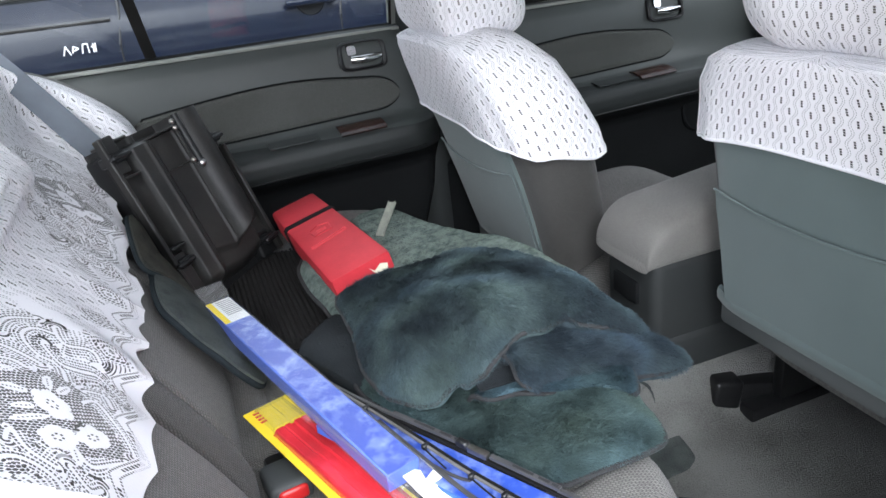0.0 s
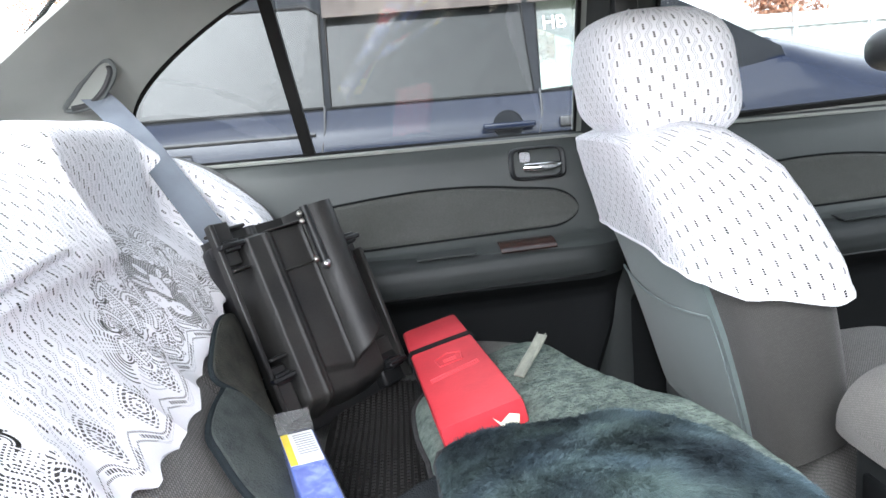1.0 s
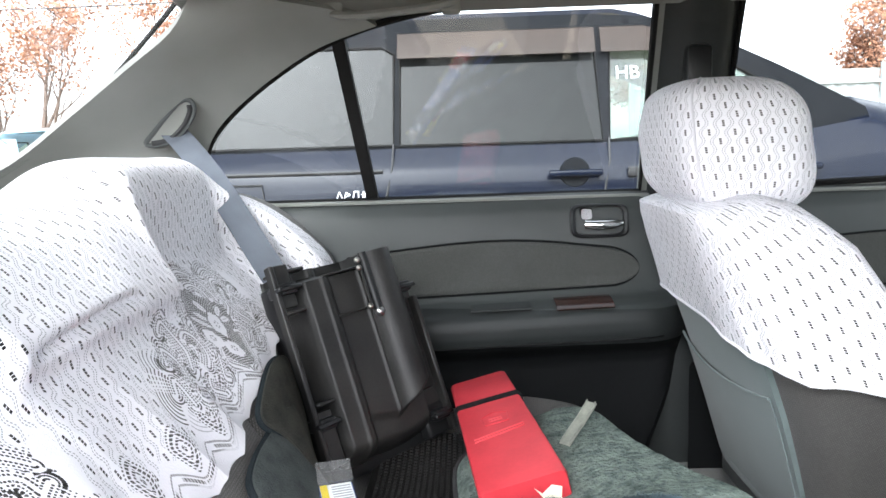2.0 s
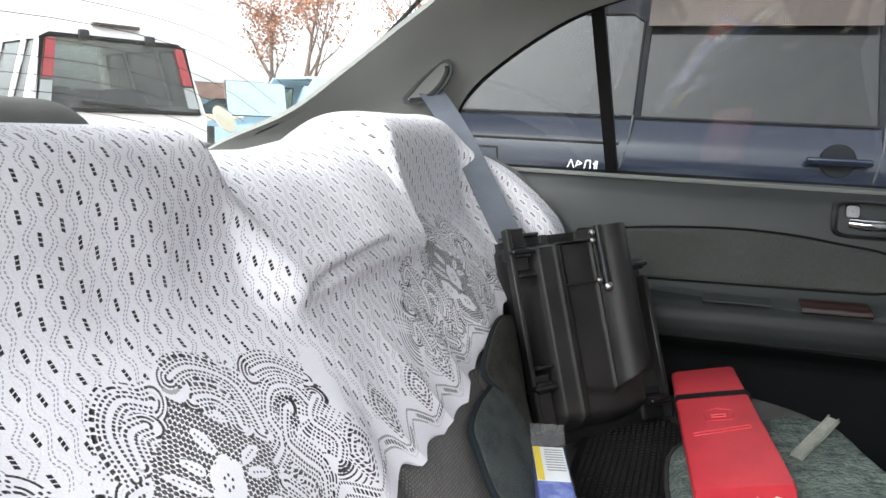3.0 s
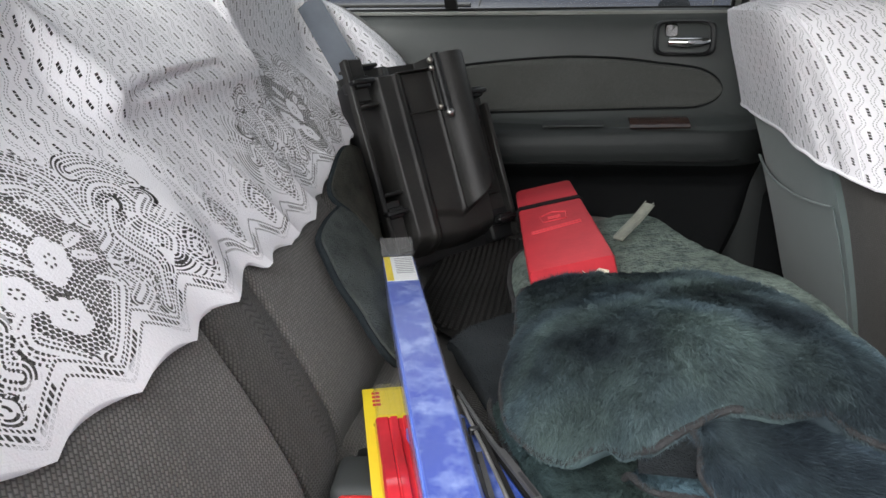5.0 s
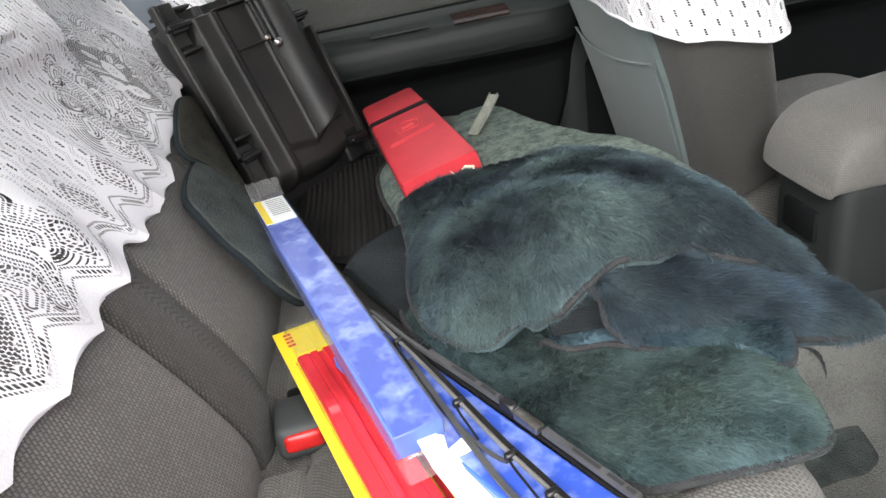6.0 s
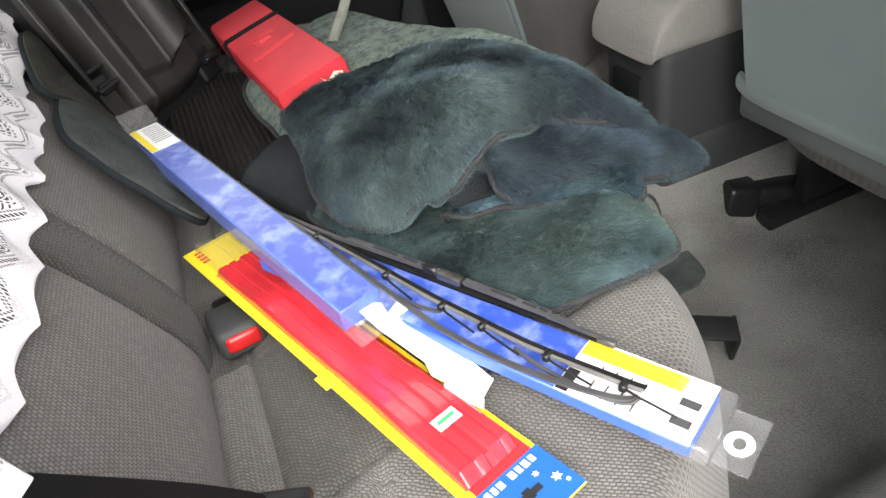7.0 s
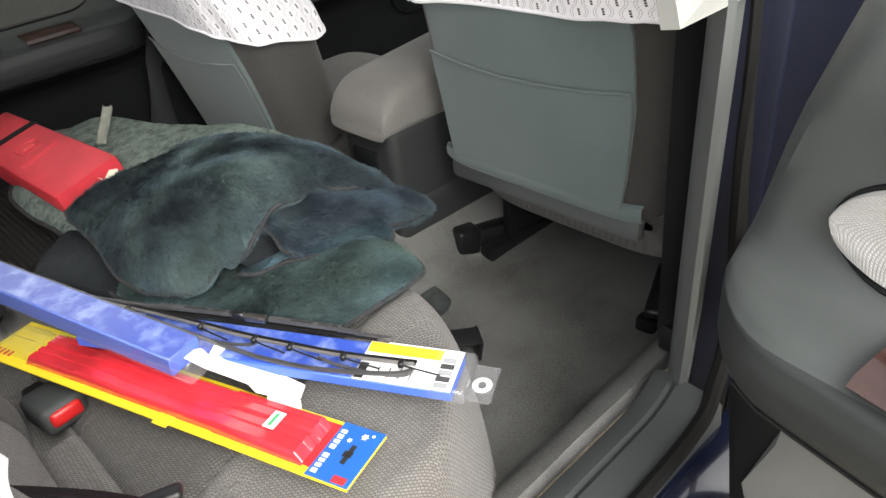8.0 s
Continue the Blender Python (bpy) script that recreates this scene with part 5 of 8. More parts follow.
    uu = np.broadcast_to(arc, (m, n)).copy()
    lace_sheet("lace_cloth", grid, uu, vv + 0.004, cv, border=False)
    bm = bmesh.new()
    tube(bm, [Vector(q) for q in grid[-1][:-1:3]], 0.0026, 6, closed=True)
    part("hem", bm, M_PIPE, cv, "rolled white hem")
    # piped seams where the side gussets meet the back and the front
    for turn in (0.36, -0.36):
        k = int(np.argmin(np.abs(np.mod(th - (math.pi + turn * math.pi) + math.pi, 2 * math.pi) - math.pi)))
        bm = bmesh.new()
        tube(bm, [Vector(grid[r, k]) for r in range(2, m, 3)] + [Vector(grid[-1, k])], 0.0017, 6)
        part("seam_piping", bm, M_PIPE, cv, "white piped seam")

    hc = thing("lace_headrest_cover", (hx, py, hz + 0.03), "white lace cover pulled over a head restraint", "headrest cover", "front headrest covers")
    n, m = 200, 80
    hth = even_angles(0.098, 0.142, 3.4, n)
    grid = np.zeros((m, n, 3))
    vv = np.zeros((m, n))
    for k in range(m):
        t = 1.0 - 1.02 * (k / (m - 1)) ** 1.0
        tt = max(0.0, min(1.0, t))
        a = max(0.0, 1 - abs(2 * tt - 1) ** 3.2) ** 0.36
        for i in range(n):
            th_ = hth[i]
            c, s = math.cos(th_), math.sin(th_)
            pull = 0.006 + 0.003 * math.sin(th_ * 5 + 4 * t) * (1 - t) + 0.004 * noise.noise(Vector((c * 2, s * 2, t * 4 + py)))
            grid[k, i] = (hx - 0.03 * (tt - 0.5) + (0.098 * a + 0.003 + pull) * math.copysign(abs(c) ** (2 / 3.4), c), py + (0.144 * a * (1 - 0.06 * tt) + 0.003 + pull) * math.copysign(abs(s) ** (2 / 3.4), s), hz + 0.030 + 0.196 * t - 0.01 * abs(s) * (1 - t))
            vv[k, i] = t * 0.25
    arc = np.concatenate([[0], np.cumsum(np.linalg.norm(np.diff(grid[m // 2], axis=0), axis=1))])
    lace_sheet("lace_cloth", grid, np.broadcast_to(arc, (m, n)).copy(), vv, hc, border=False)
    bm = bmesh.new()
    tube(bm, [Vector(q) + Vector((0, 0, 0.004)) for q in grid[-6][:-1:4]], 0.0030, 6, closed=True)
    part("hem", bm, M_PIPE, hc, "gathered white hem")
    for turn in (0.30, -0.30):
        k = int(np.argmin(np.abs(np.mod(hth - (math.pi + turn * math.pi) + math.pi, 2 * math.pi) - math.pi)))
        bm = bmesh.new()
        tube(bm, [Vector(grid[r, k]) for r in range(1, m - 4, 3)], 0.0017, 6)
        part("seam_piping", bm, M_PIPE, hc, "white piped seam")
    return top


front_seat(0.700, 0.490, 0.475, 19, "grey cloth front seat with teal back panel, leaning back", 0.338, 0.030, inner=1.0)
front_seat(0.836, -0.245, 0.536, 8, "grey cloth front seat with teal back panel, set upright", 0.358, -0.022, tall=0.83, wide=1.06)

# ---- centre console ----
con = thing("centre_console", (0.95, 0.09, 0.34), "dark grey plastic console with a padded grey cloth armrest lid", "console")
box("console_body", (0.760, 0.030, 0.27), (1.35, 0.185, 0.585), M_CONSOLE, con, 0.022, 4, label="dark grey plastic console box")
box("console_foot", (0.752, 0.024, 0.27), (1.36, 0.191, 0.43), M_CONSOLE, con, 0.02, 3)
box("ashtray_door", (0.753, 0.075, 0.485), (0.77, 0.150, 0.530), M_DOOR_DARK, con, 0.005, 2, label="flush rear ashtray door")
bm = bmesh.new()
rows = []
for t in np.linspace(0, 1, 40) ** 1.5:
    x = 0.742 + 0.366 * t
    k = (1 - (1 - min(1, t / 0.20)) ** 2.4) ** 0.5 if t < 0.20 else 1.0
    k = max(k, 0.02)
    ztop = 0.590 + (0.072 + 0.040 * t) * k
    rows.append([Vector((x, 0.107 + (0.086 - 0.006 * (1 - k)) * math.copysign(abs(math.cos(a)) ** 0.50, math.cos(a)), 0.566 + (ztop - 0.566) * (0.5 + 0.5 * math.copysign(abs(math.sin(a)) ** 0.50, math.sin(a))))) for a in (2 * math.pi * q / 44 for q in range(44))])
bm = sheet(rows, closed_u=True)
bmesh.ops.holes_fill(bm, edges=bm.edges[:], sides=0)
lid = part("armrest_lid", bm, M_SEAT_FINE, con, "padded grey woven armrest lid")


# ---- things lying on the rear seat ----
def ribbon(bm, pts, width, side, t=0.0014):
    """A flat strap along points; side: the way its width points."""
    pts = [Vector(p) for p in pts]
    rows = []
    sides = side if isinstance(side, list) else [Vector(side)] * len(pts)
    for p, s in zip(pts, sides):
        s = Vector(s).normalized() * width / 2
        rows.append([p - s, p - s * 0.33, p + s * 0.33, p + s])
    b = thick(sheet(rows), t)
    me = bpy.data.meshes.new("strap")
    b.to_mesh(me)
    b.free()
    bm.from_mesh(me)
    bpy.data.meshes.remove(me)
    return bm


# rear belt that comes out of the pillar
rb = thing("seat_belt", (-0.15, 0.66, 0.86), "blue-grey seat belt running from the rear pillar down the backrest", "seat belt")
bm = bmesh.new()
ribbon(bm, spline([(-0.350, 0.745, 1.114), (-0.308, 0.715, 1.078), (-0.240, 0.655, 1.012), (-0.178, 0.598, 0.940), (-0.122, 0.555, 0.868), (-0.066, 0.530, 0.790), (-0.025, 0.518, 0.71)], 24), 0.048, (0.80, 0.50, 0.33))
part("webbing", bm, M_BELT, rb)
bm = bmesh.new()
ring = [(-0.394, 0.729, 1.086), (-0.374, 0.727, 1.112), (-0.348, 0.725, 1.140), (-0.318, 0.722, 1.166), (-0.300, 0.726, 1.166), (-0.298, 0.733, 1.146), (-0.318, 0.735, 1.116), (-0.350, 0.735, 1.090)]
tube(bm, spline(ring, 40, True), 0.0050, 8, closed=True, up=(0.4, -0.8, 0.2))
part("belt_bezel", bm, M_SILL, rb, "grey oval slot surround")
bm = bmesh.new()
slab(bm, [Vector(q) + Vector((0.001, -0.001, -0.001)) for q in spline(ring, 30, True)], 0.006, (-0.4, 0.7, 0.5))
part("slot_plate", bm, M_TRIM, rb, "grey plate inside the surround")
bm = bmesh.new()
tube(bm, spline([(-0.382, 0.7275, 1.0880), (-0.350, 0.7325, 1.0945), (-0.322, 0.7320, 1.1170), (-0.305, 0.7295, 1.1440), (-0.303, 0.7240, 1.1580)], 16), 0.0052, 8, up=(0.4, -0.8, 0.2))
part("belt_slot", bm, M_INK, rb, "dark curved slot")

# front seat belt by the open doorway
fb = thing("seat_belt", (0.755, -0.548, 0.40), "black seat belt hanging along the centre pillar", "seat belt")
bm = bmesh.new()
ribbon(bm, [(0.758, -0.535, 1.22), (0.762, -0.548, 0.95), (0.764, -0.554, 0.70), (0.766, -0.560, 0.42)], 0.044, (0.70, -0.70, 0))
part("webbing", bm, M_BELTK, fb)
box("anchor", (0.752, -0.576, 0.385), (0.790, -0.545, 0.43), M_BLACK, fb, 0.006)

# belt with its tongue on the near end of the bench
nb = thing("seat_belt", (0.05, -0.42, 0.56), "black seat belt hanging down to its tongue above the bench", "seat belt")
bm = bmesh.new()
ribbon(bm, spline([(-0.30, -0.60, 1.13), (-0.16, -0.556, 0.945), (0.0, -0.494, 0.735), (0.062, -0.470, 0.648), (0.092, -0.462, 0.596), (0.10, -0.475, 0.572), (0.085, -0.52, 0.560)], 30), 0.047, [Vector((0.16, -0.75, 0.28))] * 30)
part("webbing", bm, M_BELTK, nb)
m = pose(0.070, -0.446, 0.606, -14, -4, -24)
tg = box("tongue_grip", (-0.034, -0.010, -0.005), (0.038, 0.010, 0.006), M_BLACK, nb, 0.005, 3, m, "black plastic tongue grip")
box("tongue_blade", (-0.012, -0.040, -0.0015), (0.014, -0.008, 0.0015), M_STEEL, tg, 0.001, 1, m, "steel tongue")

# black plastic housing leaning in the corner
CU, CN = Vector((0.69, 0.72, 0.06)).normalized(), Vector((0.667, -0.663, 0.339)).normalized()
CV = CN.cross(CU).normalized()
CU = CV.cross(CN)
CM = Matrix((CU, CV, CN)).transposed().to_4x4()
CM.translation = Vector((0.0535, 0.476, 0.743))
case = thing("plastic_housing", CM @ Vector((0, -0.16, -0.06)), "dusty black moulded plastic housing with clips, leaning in the seat corner", "plastic housing")
bm = bmesh.new()
rbox(bm, (-0.098, -0.165, -0.115), (0.130, 0.142, -0.058), 0.010, 3, CM)
part("lower_tray", bm, M_BLACK, case)


def case_top(a, b):
    """Height of the moulded cover at a across and b up its length."""
    tip = float(np.interp(a, [-0.040, -0.020, 0.030, 0.060, 0.100], [-0.104, -0.112, -0.124, -0.108, -0.084]))
    raised = step(tip - 0.006, tip + 0.010, b)
    h = -0.014 + 0.012 * step(-0.086, -0.074, a) - 0.008 * step(-0.036, -0.024, a)
    h += 0.003 * math.exp(-((a + 0.044) / 0.004) ** 2)
    h -= 0.007 * (1 - raised) * step(-0.034, -0.020, a)
    q = (a - 0.072) / 0.035
    h += raised * 0.030 * math.sqrt(max(0.0, 1 - q * q)) ** 1.2
    h += 0.004 * raised * math.exp(-((a - 0.034) / 0.004) ** 2)
    h -= 0.050 * step(-0.082, -0.096, a)
    h -= 0.070 * step(0.096, 0.106, a)
    foot = float(np.interp(a, [-0.096, -0.040, 0.024, 0.060, 0.110], [-0.146, -0.152, -0.160, -0.158, -0.150]))
    d = max(0.0, foot + 0.012 - b)
    h -= 40.0 * d * d if d < 0.024 else 0.023 + 2.0 * (d - 0.024)
    h -= 0.035 * step(0.128, 0.137, b) * (1 - step(0.028, 0.040, a))
    return h


bm = sheet([[CM @ Vector((a, b, case_top(a, b))) for a in np.linspace(-0.098, 0.108, 130)] for b in np.linspace(-0.176, 0.152, 140)])
bmesh.ops.recalc_face_normals(bm, faces=bm.faces[:])
cv = part("cover", bm, M_CASE, case, "ridged dusty black cover")
# side flange with a long slot and webs
for a0, a1, b0, b1, z0, z1 in ((-0.126, -0.117, -0.158, 0.165, -0.026, -0.008), (-0.118, -0.090, 0.095, 0.165, -0.026, -0.014), (-0.118, -0.090, -0.158, -0.070, -0.026, -0.014), (-0.118, -0.086, 0.084, 0.089, -0.030, 0.000), (-0.118, -0.086, -0.062, -0.056, -0.030, 0.000), (0.100, 0.146, -0.185, 0.092, -0.040, -0.032), (0.138, 0.148, -0.185, 0.060, -0.040, -0.016), (0.106, 0.134, 0.030, 0.034, -0.054, -0.030), (0.106, 0.134, -0.040, -0.036, -0.054, -0.030), (0.106, 0.134, -0.105, -0.101, -0.054, -0.030), (-0.118, -0.060, 0.150, 0.156, -0.05, -0.016)):
    bm = bmesh.new()
    rbox(bm, (a0, b0, z0), (a1, b1, z1), 0.002, 1, CM)
    part("flange", bm, M_CASE, case)
for b in (0.055, -0.010, -0.075):
    bm = bmesh.new()
    rbox(bm, (0.106, b - 0.020, -0.050), (0.121, b + 0.020, -0.030), 0.003, 2, CM)
    part("clip_pocket", bm, M_BLACK, case)
for a, b in ((-0.104, 0.125), (-0.106, -0.090), (0.116, 0.080), (0.112, -0.150)):
    bm = bmesh.new()
    rbox(bm, (a - 0.014, b - 0.009, -0.05), (a + 0.014, b + 0.009, -0.002), 0.003, 2, CM)
    rbox(bm, (a - 0.022, b - 0.004, -0.012), (a + 0.020, b + 0.004, 0.004), 0.002, 1, CM)
    part("clip", bm, M_BLACK, case, "black snap clip")
bm = bmesh.new()
tube(bm, [CM @ Vector((0.036, 0.152, 0.012)), CM @ Vector((0.036, 0.054, 0.012))], 0.0075, 10, up=CN)
rod = part("rod", bm, M_BLACK, case, "thin black rod")
for a, b, r, mt in ((0.036, 0.050, 0.0085, M_ALLOY), (0.021, 0.062, 0.0055, M_STEEL), (0.023, 0.141, 0.0055, M_STEEL), (0.022, 0.128, 0.0050, M_STEEL)):
    bm = bmesh.new()
    bmesh.ops.create_uvsphere(bm, u_segments=12, v_segments=8, radius=r, matrix=CM @ Matrix.Translation((a, b, 0.013)))
    part("screw", bm, mt, rod, "metal screw head")
bm = bmesh.new()
for b in (0.062, 0.132):
    bm = bmesh.new()
    rbox(bm, (-0.036, b - 0.0014, -0.030), (0.050, b + 0.0014, -0.004 if b < 0.1 else -0.002), 0.001, 1, CM)
    part("rib", bm, M_CASE, cv)
bm = bmesh.new()
rbox(bm, (-0.094, -0.196, -0.120), (0.146, -0.150, -0.052), 0.008, 3, CM)
part("foot", bm, M_BLACK, case)
bm = bmesh.new()
rbox(bm, (0.092, -0.188, -0.090), (0.150, -0.128, -0.030), 0.008, 3, CM)
part("clip_block", bm, M_BLACK, case)

# red warning triangle case with its strap
RL, RW = Vector((0.125, -0.990, -0.035)).normalized(), Vector((0.965, 0.13, 0.235)).normalized()
RN = RW.cross(RL) * -1
RN = RL.cross(RW) * -1 if RN.z < 0 else RN
RW = (RW - RL * RW.dot(RL)).normalized()
RN = RN.normalized()
RM = Matrix((RW, RL, RN)).transposed().to_4x4()
RM.translation = Vector((0.2535, 0.388, 0.655))
red = thing("triangle_case", RM @ Vector((0, 0, -0.055)), "red plastic warning triangle case held by a black elastic strap", "plastic case")
rows = []
for v, w, hgt in ((-0.172, 0.046, 0.040), (-0.170, 0.050, 0.046), (-0.10, 0.0515, 0.050), (0.0, 0.0535, 0.053), (0.12, 0.056, 0.056), (0.198, 0.057, 0.057), (0.203, 0.055, 0.054)):
    r = 0.006
    sec = [(-w, -hgt), (-w, -r), (-w + 0.3 * r, -0.3 * r), (-w + r, 0), (w - r, 0), (w - 0.3 * r, -0.3 * r), (w, -r), (w, -hgt)]
    rows.append([RM @ Vector((a, v, b)) for a, b in sec])
bm = sheet(rows, closed_u=True)
bmesh.ops.holes_fill(bm, edges=bm.edges[:], sides=0)
bmesh.ops.recalc_face_normals(bm, faces=bm.faces[:])
part("shell", bm, M_RED, red)
bm = bmesh.new()
sw = 0.0535
ribbon(bm, [RM @ Vector(q) for q in ((-sw - 0.002, -0.065, -0.05), (-sw - 0.002, -0.065, -0.004), (-sw + 0.004, -0.065, 0.002), (0, -0.064, 0.0025), (sw - 0.004, -0.063, 0.002), (sw + 0.002, -0.063, -0.004), (sw + 0.002, -0.063, -0.05))], 0.014, RL, 0.002)
part("strap", bm, M_BELTK, red, "black elastic strap")
bm = bmesh.new()
for a, b, c, d in ((-0.021, -0.004, 0.0, -0.016), (0.0, -0.016, 0.021, -0.004), (0.021, -0.004, 0.018, 0.024), (0.018, 0.024, -0.018, 0.024), (-0.018, 0.024, -0.021, -0.004), (-0.010, 0.006, 0.010, 0.006), (-0.010, 0.013, 0.010, 0.013)):
    tube(bm, [RM @ Vector((a, b, 0.0003)), RM @ Vector((c, d, 0.0003))], 0.0014, 5, up=RN)
part("embossed_mark", bm, M_RED, red, "moulded emblem outline")
bm = bmesh.new()
for k in (0.052, 0.060):
    tube(bm, [RM @ Vector((-0.040, k + 0.006, 0.0003)), RM @ Vector((0.036, k - 0.006, 0.0003))], 0.0014, 5, up=RN)
part("moulded_ridge", bm, M_RED, red)
bm = bmesh.new()
slab(bm, [RM @ Vector((a, 0.2035, b)) for a, b in ((0.012, -0.012), (0.020, -0.022), (0.034, -0.014), (0.046, -0.020), (0.042, -0.034), (0.050, -0.046), (0.020, -0.046), (0.022, -0.032))], 0.0012, RL)
part("paper_scrap", bm, M_STICKER, red, "torn beige paper scrap", smooth=False)


# ---- mats and furs ----
def patch(outline, zfun, t, n_th=128, n_r=34, roll=5.0):
    """A soft mat from its plan outline: rows of points from its middle to its rim, rounded down by t at the edge."""
    rim = spline([(q[0], q[1], 0) for q in outline], n_th, True)
    c = sum(rim, Vector((0, 0, 0))) / len(rim)
    rows = []
    for k in range(n_r + 1):
        f = (k / n_r) ** 0.75
        row = []
        for p in rim:
            q = c + (p - c) * max(f, 0.004)
            z = zfun(q.x, q.y) - t * f ** (roll * 4) + 0.05 * t * math.exp(-((f - 0.90) / 0.05) ** 2)
            row.append(Vector((q.x, q.y, z)))
        rows.append(row)
    under = [[Vector((c.x + (p.x - c.x) * f, c.y + (p.y - c.y) * f, zfun(p.x, p.y) - t * g)) for p in rim] for f, g in ((0.995, 1.25), (0.97, 1.5), (0.6, 1.5))]
    return rows + under, rim


def pile(name, rows, keep, count, length, comb, material, parent, label, seed, width=0.0011):
    """Short hairs on a mat: thin blades combed one way with swirls."""
    rng = np.random.RandomState(seed)
    pts = np.array([[tuple(p) for p in r] for r in rows[:keep]])
    nr, nt = pts.shape[:2]
    a = pts[:-1]
    b = np.roll(pts, -1, axis=1)[:-1]
    d = pts[1:]
    e = np.roll(pts, -1, axis=1)[1:]
    area = (np.linalg.norm(np.cross(b - a, d - a), axis=2) + np.linalg.norm(np.cross(e - d, e - b), axis=2)).ravel()
    pick = rng.choice(area.size, count, p=area / area.sum())
    i, j = pick // nt, pick % nt
    u, v = rng.rand(count, 1), rng.rand(count, 1)
    e = np.roll(pts, -1, axis=1)[1:]
    base = (a[i, j] * (1 - u) + b[i, j] * u) * (1 - v) + (d[i, j] * (1 - u) + e[i, j] * u) * v
    nrm = np.cross(b[i, j] - a[i, j], d[i, j] - a[i, j])
    nrm /= np.linalg.norm(nrm, axis=1, keepdims=True) + 1e-9
    nrm *= np.where(nrm[:, 2:3] < -0.2, -1, 1)
    sw = np.stack([np.sin(base[:, 0] * 38 + 2 * np.sin(base[:, 1] * 31 + seed)), np.cos(base[:, 1] * 34 + 2 * np.sin(base[:, 0] * 27)), np.zeros(count)], 1)
    cell = (np.floor(base[:, 0] * 130) * 7919 + np.floor(base[:, 1] * 130) * 104729 + np.floor(base[:, 2] * 130) * 1299709).astype(np.int64) % 9973
    clump = np.random.RandomState(seed + 50).randn(9973, 3)[cell]
    way = nrm * 0.55 + np.array(comb) * 0.9 + sw * 0.22 + clump * 0.09 + rng.randn(count, 3) * 0.13
    way /= np.linalg.norm(way, axis=1, keepdims=True)
    side = np.cross(way, rng.randn(count, 3))
    side /= np.linalg.norm(side, axis=1, keepdims=True)
    ln = length * (0.6 + 0.7 * rng.rand(count, 1))
    p0, p1, p2 = base - side * width / 2, base + side * width / 2, base + way * ln
    verts = np.stack([p0, p1, p2], 1).reshape(-1, 3)
    faces = np.arange(count * 3).reshape(-1, 3)
    ob = mesh_from(name, verts.tolist(), faces.tolist(), material, parent, label, smooth=False)
    ob["kind"] = "stuff"
    return ob


def bumps(x, y, a, s, seed):
    return a * noise.noise(Vector((x * s, y * s, seed)))


def fur_mat(name, label, outline, zfun, t, count, comb, seed, material=None, length=0.012, trim=True, skin=None):
    rows, rim = patch(outline, zfun, t)
    top = thing(name, (sum(p.x for p in rim) / len(rim), sum(p.y for p in rim) / len(rim), min(p.z for r in rows for p in r)), label, "fur mat", "heap of fur mats")
    bm = sheet(rows, closed_u=True)
    bmesh.ops.recalc_face_normals(bm, faces=bm.faces[:])
    part("backing", bm, skin or material or M_FUR, top)
    if count:
        pile("fur_stuff", rows, 35, count, length, comb, material or M_FUR, top, "thick soft pile", seed)
    if trim:
        bm = bmesh.new()
        mid = sum(rows[34], Vector((0, 0, 0))) / len(rows[34])
        tube(bm, [p + (p - mid).normalized() * 0.0020 + Vector((0, 0, 0.001)) for p in rows[34][::2]], 0.0036, 7, closed=True)
        part("edge_binding", bm, M_BIND, top, "dark stitched edge binding")
    return top


def drape(rim, inner=(), seed=0.0, rough=0.004, lift=0.008, stiff=2e-4):
    """A cloth height bent smoothly through the given rim and inner heights, with small lumps."""
    pts = np.array([*rim, *inner])
    n = len(pts)

    def bend(d2):
        return d2 * np.log(d2 + 1e-9)
    d2 = ((pts[:, None, :2] - pts[None, :, :2]) ** 2).sum(2)
    flat = np.c_[np.ones(n), pts[:, :2]]
    full = np.block([[bend(d2) + stiff * np.eye(n), flat], [flat.T, np.zeros((3, 3))]])
    k = np.linalg.solve(full, np.r_[pts[:, 2], 0, 0, 0])
    top, low = pts[:, 2].max() + 0.012, pts[:, 2].min() - 0.006

    def height(x, y):
        z = k[:n] @ bend((pts[:, 0] - x) ** 2 + (pts[:, 1] - y) ** 2) + k[n] + k[n + 1] * x + k[n + 2] * y
        return min(top, max(low, float(z))) + lift + bumps(x, y, rough, 14, seed) + bumps(x, y, rough * 0.4, 42, seed + 7)
    return height


